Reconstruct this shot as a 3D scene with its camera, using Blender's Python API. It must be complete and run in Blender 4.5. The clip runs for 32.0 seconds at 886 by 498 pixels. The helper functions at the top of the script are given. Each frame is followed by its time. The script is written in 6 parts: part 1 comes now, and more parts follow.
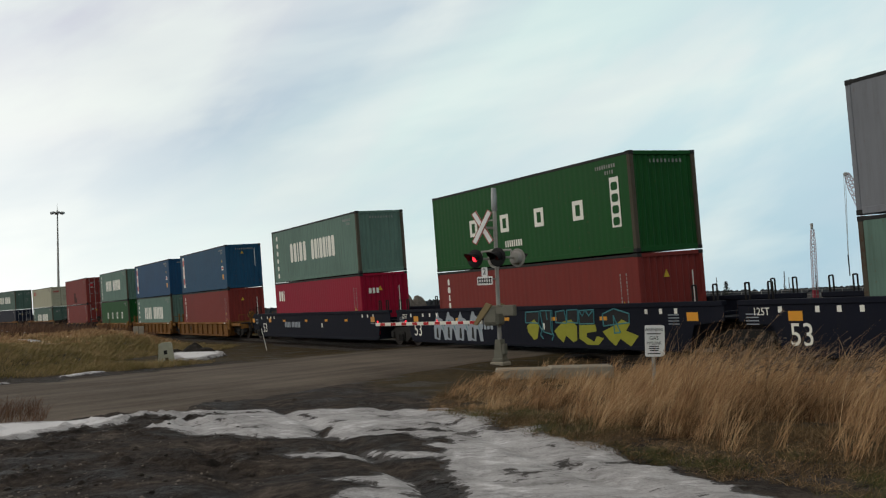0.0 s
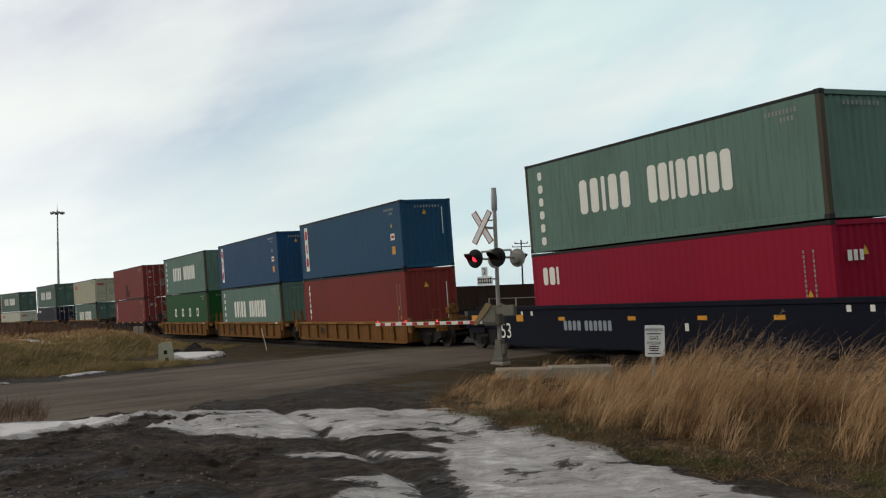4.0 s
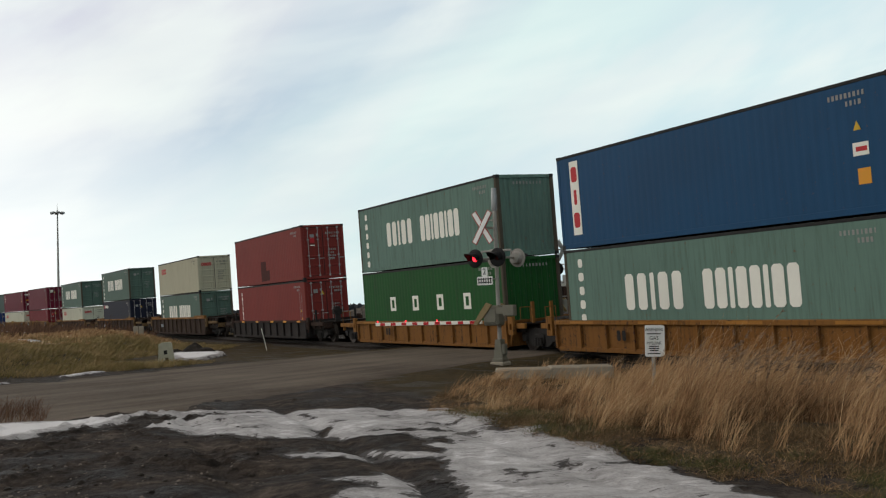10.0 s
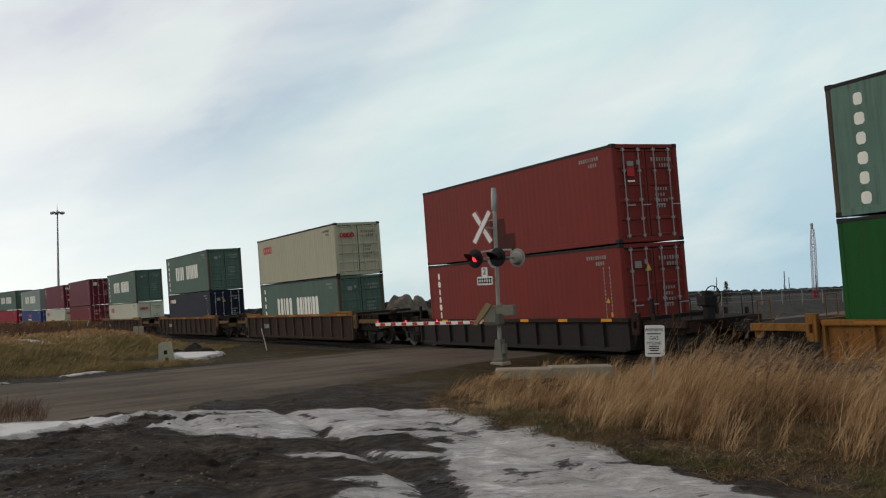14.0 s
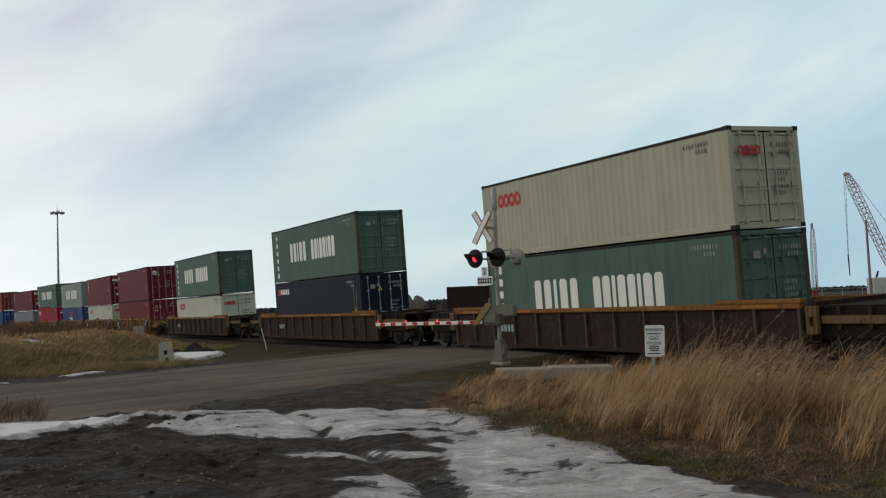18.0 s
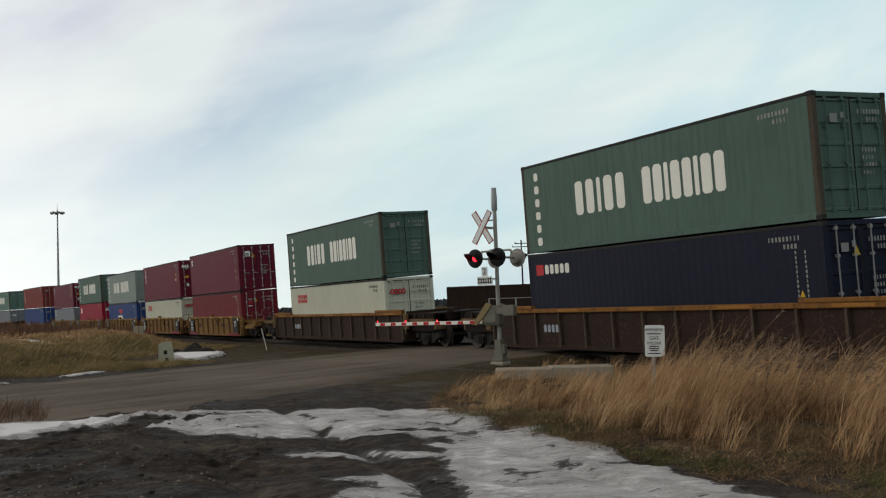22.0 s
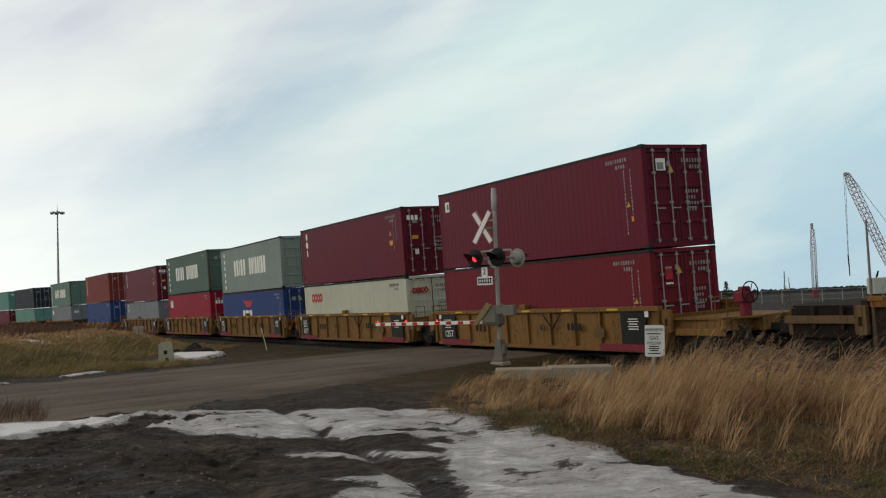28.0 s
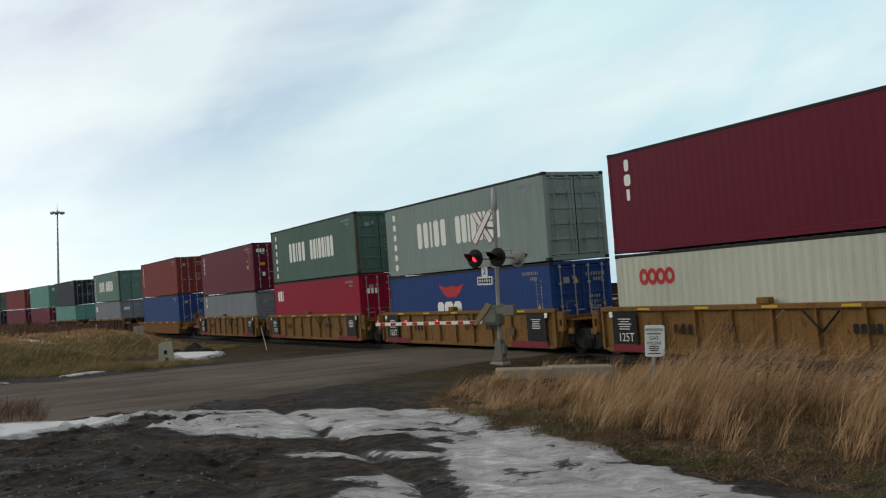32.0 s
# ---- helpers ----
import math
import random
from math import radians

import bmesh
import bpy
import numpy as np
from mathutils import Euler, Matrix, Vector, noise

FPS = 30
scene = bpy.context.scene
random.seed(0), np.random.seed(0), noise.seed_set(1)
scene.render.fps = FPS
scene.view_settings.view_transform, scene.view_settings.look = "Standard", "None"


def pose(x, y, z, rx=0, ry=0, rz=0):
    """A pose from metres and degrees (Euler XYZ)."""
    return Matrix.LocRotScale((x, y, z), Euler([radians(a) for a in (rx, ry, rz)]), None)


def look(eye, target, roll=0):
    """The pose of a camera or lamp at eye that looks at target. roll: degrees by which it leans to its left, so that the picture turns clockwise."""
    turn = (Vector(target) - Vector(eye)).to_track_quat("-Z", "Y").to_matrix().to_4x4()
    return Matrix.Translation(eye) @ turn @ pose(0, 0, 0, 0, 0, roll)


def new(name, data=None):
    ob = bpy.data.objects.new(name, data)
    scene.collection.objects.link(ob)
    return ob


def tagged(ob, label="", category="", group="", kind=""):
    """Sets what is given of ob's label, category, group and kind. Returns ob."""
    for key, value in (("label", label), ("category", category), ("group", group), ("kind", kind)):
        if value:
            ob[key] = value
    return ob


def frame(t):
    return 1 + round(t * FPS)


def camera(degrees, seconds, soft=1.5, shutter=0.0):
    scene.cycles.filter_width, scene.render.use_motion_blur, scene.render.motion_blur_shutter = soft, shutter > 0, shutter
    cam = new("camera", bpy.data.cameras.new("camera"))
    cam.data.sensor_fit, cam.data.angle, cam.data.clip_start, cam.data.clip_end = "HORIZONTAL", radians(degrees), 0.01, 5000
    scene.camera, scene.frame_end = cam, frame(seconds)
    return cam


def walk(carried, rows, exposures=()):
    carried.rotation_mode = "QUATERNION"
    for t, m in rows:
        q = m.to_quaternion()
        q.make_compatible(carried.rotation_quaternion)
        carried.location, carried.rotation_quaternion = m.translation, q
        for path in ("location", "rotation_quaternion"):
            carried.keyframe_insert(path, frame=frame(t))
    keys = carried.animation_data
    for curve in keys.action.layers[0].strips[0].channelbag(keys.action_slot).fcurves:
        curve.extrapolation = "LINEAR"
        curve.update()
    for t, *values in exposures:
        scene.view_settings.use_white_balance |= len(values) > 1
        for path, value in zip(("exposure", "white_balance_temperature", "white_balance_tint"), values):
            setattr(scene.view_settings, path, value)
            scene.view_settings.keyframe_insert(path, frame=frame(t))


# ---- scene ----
# seconds, stops, kelvin, tint
EXPOSURES = [(0.0, 0.02, 6670, 11), (6.0, 0.05, 6660, 12), (9.0, 0.12, 6660, 12), (12.0, 0.04, 6660, 12), (14.0, -0.03, 6620, 12), (17.0, -0.13, 6360, 11), (19.0, -0.08, 6430, 10), (20.0, -0.12, 6360, 10), (21.0, -0.08, 6380, 11),
             (22.0, 0.0, 6600, 11), (24.0, -0.11, 6580, 11), (25.0, -0.08, 6680, 10), (28.0, 0.0, 6680, 10), (29.0, 0.08, 6690, 12), (30.0, 0.10, 6560, 10), (31.0, 0.06, 6400, 10), (32.0, 0.07, 6290, 9)]
cam = camera(49.1, 32.0, soft=1.2)
EYE = (0.0, 0.0, 1.68)
AIM = look(EYE, (0.0, 50.0, 1.68 + 50.0 * math.tan(0.0564)), -2.17)
walk(cam, [(0.0, AIM), (32.0, AIM)], EXPOSURES)

# ---- light ----
scene.view_settings.exposure = 0.0
SUN_AZ, SUN_EL = radians(-70.0), radians(24.0)   # azimuth from +y, clockwise
world = bpy.data.worlds.new("overcast_sky")
scene.world = world
world.use_nodes = True


class Nodes:
    """Short-hand for building a node tree."""

    def __init__(self, tree):
        self.t = tree

    def add(self, kind, **inputs):
        n = self.t.nodes.new(kind)
        for k, v in inputs.items():
            key = k.replace("_", " ")
            if key in n.inputs:
                self.put(n.inputs[key], v)
        return n

    def put(self, socket, v):
        if isinstance(v, bpy.types.NodeSocket):
            self.t.links.new(v, socket)
        else:
            socket.default_value = v

    def math(self, op, a, b=0.5, clamp=False):
        n = self.t.nodes.new("ShaderNodeMath")
        n.operation, n.use_clamp = op, clamp
        self.put(n.inputs[0], a)
        self.put(n.inputs[1], b)
        return n.outputs[0]

    def ramp(self, fac, stops):
        n = self.t.nodes.new("ShaderNodeValToRGB")
        e = n.color_ramp.elements
        while len(e) < len(stops):
            e.new(0.5)
        for el, (p, c) in zip(e, stops):
            el.position, el.color = p, (*c, 1) if len(c) == 3 else c
        self.put(n.inputs[0], fac)
        return n.outputs[0]

    def mix(self, fac, a, b, mode="MIX"):
        n = self.t.nodes.new("ShaderNodeMix")
        n.data_type, n.blend_type = "RGBA", mode
        self.put(n.inputs[0], fac)
        for s, v in ((n.inputs[6], a), (n.inputs[7], b)):
            self.put(s, (*v, 1) if isinstance(v, tuple) and len(v) == 3 else v)
        return n.outputs[2]

    def noise(self, vec, scale, detail=4.0, rough=0.55):
        n = self.t.nodes.new("ShaderNodeTexNoise")
        n.inputs["Scale"].default_value, n.inputs["Detail"].default_value = scale, detail
        n.inputs["Roughness"].default_value = rough
        if vec is not None:
            self.put(n.inputs["Vector"], vec)
        return n.outputs["Fac"]


def grey(v):
    return (v, v, v)


# sky: a high overcast with streaks over a clear-sky gradient
N = Nodes(world.node_tree)
world.node_tree.nodes.clear()
sky = N.add("ShaderNodeTexSky")
sky.sky_type, sky.sun_disc = "NISHITA", False
sky.sun_elevation, sky.sun_rotation = SUN_EL, SUN_AZ
sky.air_density, sky.dust_density, sky.ozone_density = 1.0, 1.5, 1.5
coord = N.add("ShaderNodeTexCoord").outputs["Generated"]
sep = N.add("ShaderNodeSeparateXYZ", Vector=coord)
sx, sz = sep.outputs[0], sep.outputs[2]
# cloud streaks rise to the right: one axis along them, one across
along = N.math("ADD", N.math("MULTIPLY", sx, 0.87), N.math("MULTIPLY", sz, 0.5))
across = N.math("SUBTRACT", N.math("MULTIPLY", sz, 0.87), N.math("MULTIPLY", sx, 0.5))
plane = N.add("ShaderNodeCombineXYZ", X=N.math("MULTIPLY", along, 1.6), Y=N.math("MULTIPLY", across, 4.2), Z=N.math("MULTIPLY", sep.outputs[1], 1.5))
wisp = N.noise(plane.outputs[0], 2.1, 6.0, 0.52)
mass = N.noise(plane.outputs[0], 0.9, 3.0, 0.5)
bent = N.math("ADD", across, N.math("MULTIPLY", N.math("SUBTRACT", wisp, 0.5), 0.16))
# grey-violet deck above, a bright lane, then a thin pale veil that clears to blue
deck = N.ramp(N.math("ADD", bent, 0.35), [(0.04, (3.3, 5.3, 6.9)), (0.20, (4.5, 6.5, 7.5)), (0.36, (5.9, 7.8, 8.2)), (0.52, (7.1, 8.8, 8.5)), (0.60, (5.2, 6.4, 7.2)), (0.70, (6.7, 7.0, 7.6)), (0.85, (4.9, 5.3, 6.9)), (1.0, (4.4, 4.9, 6.0))])
pale = N.ramp(wisp, [(0.44, grey(0.0)), (0.62, grey(0.75))])
pale = N.math("MULTIPLY", pale, N.ramp(N.math("ADD", across, 0.35), [(0.12, grey(0.25)), (0.36, grey(1.0))]))
deck = N.mix(pale, deck, (8.0, 8.8, 8.6))
clear = N.mix(0.5, sky.outputs[0], (3.2, 5.4, 7.6))
deck = N.mix(N.ramp(mass, [(0.3, grey(0.22)), (0.6, grey(0.0))]), deck, clear)
# the veil thickens and brightens towards the hidden sun and the horizon under it
warm = N.math("SUBTRACT", N.math("MULTIPLY", sx, -1.0), N.math("MULTIPLY", sz, 1.1))
deck = N.mix(N.ramp(warm, [(0.02, grey(0.0)), (0.40, grey(0.85))]), deck, (10.8, 11.3, 10.9))
# long flat banks of cloud low over the horizon
low_plane = N.add("ShaderNodeCombineXYZ", X=N.math("MULTIPLY", sx, 2.6), Y=N.math("MULTIPLY", sep.outputs[1], 2.6), Z=N.math("MULTIPLY", N.math("SUBTRACT", sz, N.math("MULTIPLY", sx, 0.16)), 13.0))
banks = N.noise(low_plane.outputs[0], 1.0, 4.0, 0.5)
veil = N.ramp(sz, [(0.0, grey(0.35)), (0.06, grey(0.9)), (0.20, grey(0.75)), (0.42, grey(0.25))])
deck = N.mix(N.math("MULTIPLY", veil, N.ramp(banks, [(0.46, grey(0.0)), (0.66, grey(0.42))])), deck, (5.8, 7.0, 7.9))
deck = N.mix(N.math("MULTIPLY", veil, N.ramp(banks, [(0.32, grey(0.42)), (0.47, grey(0.0))])), deck, (9.0, 9.9, 9.3))
# overhead, out of view: an added darkening that dims light on the ground
over = N.ramp(sz, [(0.32, grey(0.0)), (0.7, grey(1.0))])
deck = N.mix(over, deck, (4.6, 4.25, 3.85))
bg = N.add("ShaderNodeBackground", Color=deck, Strength=0.1)
out = N.add("ShaderNodeOutputWorld", Surface=bg.outputs[0])

sun = new("sun", bpy.data.lights.new("sun", "SUN"))
sun.data.energy, sun.data.angle, sun.data.color = 0.6, radians(20), (1.0, 0.94, 0.86)
sun_from = Vector((math.sin(SUN_AZ) * math.cos(SUN_EL), math.cos(SUN_AZ) * math.cos(SUN_EL), math.sin(SUN_EL)))
sun.matrix_world = look(sun_from * 60, (0, 0, 0))


# ---- materials ----
def material(name):
    m = bpy.data.materials.new(name)
    m.use_nodes = True
    m.node_tree.nodes.clear()
    n = Nodes(m.node_tree)
    b = n.add("ShaderNodeBsdfPrincipled")
    b.inputs["Specular IOR Level"].default_value = 0.3
    n.add("ShaderNodeOutputMaterial", Surface=b.outputs[0])
    return m, n, b


def bump(n, b, height, strength=0.3, distance=0.02):
    k = n.add("ShaderNodeBump", Height=height, Strength=strength, Distance=distance)
    n.put(b.inputs["Normal"], k.outputs[0])


def shifted(n):
    """Object coordinates, moved by a random step for each object."""
    c = n.add("ShaderNodeTexCoord").outputs["Object"]
    r = n.add("ShaderNodeObjectInfo").outputs["Random"]
    k = n.add("ShaderNodeVectorMath")
    n.put(k.inputs[0], c)
    n.put(k.inputs[1], n.add("ShaderNodeCombineXYZ", X=n.math("MULTIPLY", r, 37.0), Y=n.math("MULTIPLY", r, 11.0)).outputs[0])
    return k.outputs[0]


def paint(name, rgb, rough=0.5, wear=0.5, rust=(0.16, 0.075, 0.04)):
    """Weathered paint on steel: soft fading, run-down streaks, rust spots."""
    m, n, b = material(name)
    v = shifted(n)
    fade = n.noise(v, 0.7, 5.0)
    mp = n.add("ShaderNodeMapping", Vector=v)
    mp.inputs["Scale"].default_value = (5.0, 5.0, 0.35)
    runs = n.noise(mp.outputs[0], 1.6, 5.0, 0.65)
    lift = 0.05 * sum(rgb) / 3
    dusty = tuple(c * 0.85 + lift for c in rgb)
    col = n.mix(n.ramp(fade, [(0.3, grey(0.0)), (0.75, grey(0.55 * min(1, wear + 0.4)))]), rgb, dusty)
    dark = tuple(c * 0.55 + 0.008 for c in rgb)
    col = n.mix(n.ramp(runs, [(0.47, grey(0.0)), (0.72, grey(min(0.9, 0.95 * wear)))]), col, dark)
    spots = n.noise(v, 9.0, 6.0, 0.7)
    rusting = 0.61 if wear < 0.9 else 0.53
    col = n.mix(n.ramp(n.math("MULTIPLY", spots, n.math("ADD", runs, 0.45)), [(rusting, grey(0.0)), (rusting + 0.12, grey(0.9 * wear))]), col, rust)
    # broad grime and thin scuffs
    soil = n.noise(v, 0.33, 4.0, 0.6)
    col = n.mix(n.ramp(soil, [(0.48, grey(0.0)), (0.7, grey(0.45 * min(1.0, wear + 0.25)))]), col, tuple(c * 0.6 + 0.006 for c in rgb))
    scuff = n.add("ShaderNodeMapping", Vector=v)
    scuff.inputs["Scale"].default_value = (1.2, 1.2, 9.0)
    thin = n.noise(scuff.outputs[0], 2.2, 6.0, 0.7)
    col = n.mix(n.ramp(thin, [(0.64, grey(0.0)), (0.74, grey(0.35 * wear))]), col, tuple(min(1.0, c * 1.25 + 0.02) for c in rgb))
    n.put(b.inputs["Base Color"], col)
    n.put(b.inputs["Roughness"], n.math("ADD", n.math("MULTIPLY", spots, 0.25), rough))
    b.inputs["Specular IOR Level"].default_value = 0.1
    bump(n, b, fade, 0.15, 0.03)
    return m


def plain(name, rgb, rough=0.6, metal=0.0, vary=0.25, scale=6.0):
    m, n, b = material(name)
    v = shifted(n)
    f = n.noise(v, scale, 5.0)
    g = n.noise(v, scale * 7, 3.0)
    k = n.math("MULTIPLY", n.math("ADD", f, n.math("MULTIPLY", g, 0.5)), vary * 1.4)
    col = n.mix(k, rgb, tuple(c * 0.45 for c in rgb))
    n.put(b.inputs["Base Color"], col)
    n.put(b.inputs["Roughness"], n.math("ADD", n.math("MULTIPLY", f, 0.25), rough - 0.1))
    b.inputs["Metallic"].default_value = metal
    b.inputs["Specular IOR Level"].default_value = 0.2
    bump(n, b, g, 0.2, 0.005)
    return m


def glow(name, rgb, strength):
    m, n, b = material(name)
    b.inputs["Base Color"].default_value = (*rgb, 1)
    b.inputs["Emission Color"].default_value = (*rgb, 1)
    b.inputs["Emission Strength"].default_value = strength
    b.inputs["Roughness"].default_value = 0.15
    return m


def earth(name, stops, scale, rough=0.9, fine=9.0, deep=0.05, gloss=None, along=None):
    """Soil, gravel or snow: colour stops over a broad noise, broken by a fine one."""
    m, n, b = material(name)
    b.inputs["Specular IOR Level"].default_value = 0.12
    v = n.add("ShaderNodeTexCoord").outputs["Object"]
    broad, small, tiny = n.noise(v, scale, 6.0, 0.6), n.noise(v, fine, 6.0, 0.7), n.noise(v, fine * 6, 3.0, 0.6)
    f = n.math("ADD", n.math("MULTIPLY", broad, 0.6), n.math("ADD", n.math("MULTIPLY", small, 0.28), n.math("MULTIPLY", tiny, 0.12)))
    if along is not None:
        mp = n.add("ShaderNodeMapping", Vector=v)
        mp.vector_type = "TEXTURE"
        mp.inputs["Rotation"].default_value = (0, 0, along)
        mp.inputs["Scale"].default_value = (9.0, 0.7, 1.0)
        f = n.math("ADD", n.math("MULTIPLY", f, 0.68), n.math("MULTIPLY", n.noise(mp.outputs[0], 1.0, 4.0, 0.6), 0.32))
    n.put(b.inputs["Base Color"], n.ramp(f, stops))
    if gloss:
        n.put(b.inputs["Roughness"], n.ramp(broad, [(0.38, grey(gloss)), (0.58, grey(rough))]))
    else:
        b.inputs["Roughness"].default_value = rough
    bump(n, b, n.math("ADD", small, n.math("MULTIPLY", tiny, 0.4)), 0.6, deep)
    return m


def blades(name, stops, rough=0.8, own=0.5):
    """Dry stems and leaves, each one of its own shade."""
    m, n, b = material(name)
    r = n.add("ShaderNodeNewGeometry").outputs["Random Per Island"]
    patch = n.noise(n.add("ShaderNodeTexCoord").outputs["Object"], 0.9, 4.0, 0.6)
    clump = n.noise(n.add("ShaderNodeTexCoord").outputs["Object"], 4.5, 3.0, 0.6)
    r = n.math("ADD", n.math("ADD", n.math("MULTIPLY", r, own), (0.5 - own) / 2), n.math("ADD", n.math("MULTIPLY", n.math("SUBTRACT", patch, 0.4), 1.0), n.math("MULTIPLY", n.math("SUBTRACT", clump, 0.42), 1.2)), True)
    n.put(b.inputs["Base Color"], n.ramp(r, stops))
    b.inputs["Roughness"].default_value = rough
    b.inputs["Specular IOR Level"].default_value = 0.1
    return m


PAINT = {
    "sage": paint("paint_sage_green", (0.130, 0.216, 0.176), 0.5, 0.75),
    "deep_sage": paint("paint_deep_sage_green", (0.092, 0.15, 0.121), 0.5, 0.75),
    "green": paint("paint_bottle_green", (0.010, 0.078, 0.017), 0.45, 0.35),
    "brick": paint("paint_brick_red", (0.200, 0.032, 0.026), 0.5, 0.45),
    "crimson": paint("paint_crimson", (0.29, 0.006, 0.028), 0.45, 0.2),
    "blue": paint("paint_slate_blue", (0.014, 0.066, 0.146), 0.45, 0.4),
    "teal_blue": paint("paint_teal_blue", (0.015, 0.073, 0.142), 0.45, 0.6),
    "royal": paint("paint_royal_blue", (0.018, 0.05, 0.175), 0.45, 0.25),
    "beige": paint("paint_beige", (0.43, 0.41, 0.30), 0.5, 0.3),
    "cream": paint("paint_cream", (0.53, 0.53, 0.42), 0.5, 0.3),
    "navy": paint("paint_navy", (0.0125, 0.0145, 0.029), 0.45, 0.3),
    "maroon": paint("paint_maroon", (0.128, 0.011, 0.026), 0.42, 0.25),
    "oxide": paint("paint_oxide_red", (0.160, 0.016, 0.024), 0.5, 0.3),
    "silver": paint("paint_silver_green", (0.235, 0.285, 0.26), 0.5, 0.4),
    "grey": paint("paint_grey", (0.20, 0.21, 0.23), 0.5, 0.4),
    # greyed teal: haze over the far boxes is put into this colour
    "teal": paint("paint_teal", (0.13, 0.29, 0.245), 0.5, 0.4),
    "coal": paint("paint_coal", (0.022, 0.026, 0.036), 0.45, 0.3),
    "car_black": paint("paint_car_black", (0.009, 0.0105, 0.019), 0.7, 0.5, (0.03, 0.024, 0.02)),
    "car_orange": paint("paint_car_orange", (0.205, 0.090, 0.023), 0.65, 1.0, (0.05, 0.028, 0.02)),
    "car_rust": paint("paint_car_rust", (0.036, 0.021, 0.016), 0.7, 1.0, (0.085, 0.052, 0.034)),
    "car_yellow": paint("paint_car_yellow", (0.215, 0.111, 0.034), 0.6, 1.0, (0.07, 0.036, 0.02)),
    "car_tan": paint("paint_car_tan", (0.15, 0.095, 0.045), 0.7, 0.9, (0.05, 0.03, 0.02)),
    # ribs lighter than their web: lit edges put into the colour
    "car_rib_lit": paint("paint_car_rib_lit", (0.085, 0.060, 0.043), 0.7, 0.9, (0.04, 0.024, 0.016)),
    "sage_worn": paint("paint_worn_sage_green", (0.124, 0.210, 0.172), 0.5, 0.88),
    "green_worn": paint("paint_worn_bottle_green", (0.012, 0.082, 0.018), 0.45, 0.85, (0.09, 0.06, 0.045)),
    "ghost": paint("paint_ghost_patch", (0.070, 0.019, 0.016), 0.6, 0.5),
    "car_deck": paint("paint_car_deck", (0.017, 0.0125, 0.0105), 0.8, 0.5, (0.03, 0.018, 0.012)),
    "car_grey": paint("paint_car_grey", (0.032, 0.027, 0.026), 0.65, 0.8),
    "chord_orange": paint("paint_chord_orange", (0.235, 0.105, 0.026), 0.65, 1.0, (0.06, 0.032, 0.02)),
}
STEEL = plain("galvanised_steel", (0.42, 0.43, 0.43), 0.5, 0.6)
GALV = plain("weathered_zinc_pole", (0.48, 0.46, 0.42), 0.65, 0.1, 0.5, 3.0)
BARS = plain("pale_lock_bars", (0.36, 0.34, 0.33), 0.5, 0.2)
DARK = plain("dark_running_gear", (0.022, 0.02, 0.019), 0.75, 0.1)
WHEEL = plain("worn_wheel_steel", (0.045, 0.036, 0.031), 0.6, 0.4)
BLACK = plain("matt_black", (0.012, 0.012, 0.013), 0.6)
WHITE = plain("white_marking", (0.88, 0.87, 0.78), 0.6, 0.0, 0.15, 3.0)
FADED = plain("faded_marking", (0.36, 0.36, 0.34), 0.65, 0.0, 0.5, 3.0)
GREYMARK = plain("faded_dark_marking", (0.22, 0.22, 0.19), 0.65, 0.0, 0.5, 3.0)
SIGNWHITE = plain("white_sign_face", (0.85, 0.85, 0.82), 0.5, 0.0, 0.06, 3.0)
RAILGREY = plain("dark_rail_grey", (0.030, 0.030, 0.029), 0.7, 0.0, 0.5, 3.0)
RUSTPOST = paint("rusted_post", (0.090, 0.076, 0.056), 0.7, 0.9, (0.07, 0.036, 0.02))
KHAKI = plain("khaki_grey_housing", (0.20, 0.19, 0.15), 0.7)
OCHRE = plain("faded_ochre_crank", (0.27, 0.20, 0.10), 0.7)
RED = plain("red_marking", (0.55, 0.03, 0.035), 0.5)
# red darkened; the shade low on the yellow wagons is in it
DULLRED = plain("darkened_red", (0.22, 0.022, 0.035), 0.6)
AMBER = plain("amber_reflector", (0.75, 0.33, 0.03), 0.4, 0.0, 0.15)
YELLOW = plain("yellow_marking", (0.65, 0.42, 0.03), 0.5)
TAN = plain("graffiti_chartreuse", (0.33, 0.33, 0.03), 0.6)
AQUA = plain("graffiti_aqua", (0.06, 0.24, 0.27), 0.6)
PALE = plain("graffiti_pale", (0.34, 0.38, 0.42), 0.6)
SEGMENT = plain("faded_orange_segment", (0.42, 0.18, 0.028), 0.55, 0.0, 0.5, 2.0)
RUBBER = plain("black_rubber", (0.02, 0.02, 0.02), 0.85)
CONCRETE = plain("pale_concrete", (0.40, 0.355, 0.28), 0.85, 0.0, 0.4, 3.0)
BOXGREEN = plain("pale_green_cabinet", (0.46, 0.44, 0.33), 0.6, 0.0, 0.4)
TIMBER = plain("creosoted_timber", (0.06, 0.045, 0.035), 0.85, 0.0, 0.5, 4.0)
SIGNRED = plain("red_sign_edge", (0.42, 0.10, 0.08), 0.5)
LENS_ON = glow("lit_red_lens", (1.0, 0.03, 0.05), 2.2)
LENS_OFF = plain("unlit_red_lens", (0.06, 0.006, 0.006), 0.2)
MUD = earth("wet_mud", [(0.30, (0.008, 0.007, 0.006)), (0.48, (0.026, 0.021, 0.017)), (0.60, (0.055, 0.045, 0.036)), (0.74, (0.11, 0.09, 0.07))], 0.55, 0.9, 7.0, 0.07, 0.5)
ROAD = earth("packed_gravel", [(0.34, (0.040, 0.032, 0.026)), (0.44, (0.082, 0.067, 0.053)), (0.52, (0.124, 0.102, 0.081)), (0.64, (0.175, 0.146, 0.118))], 0.22, 0.9, 8.0, 0.03, None, 0.9273)


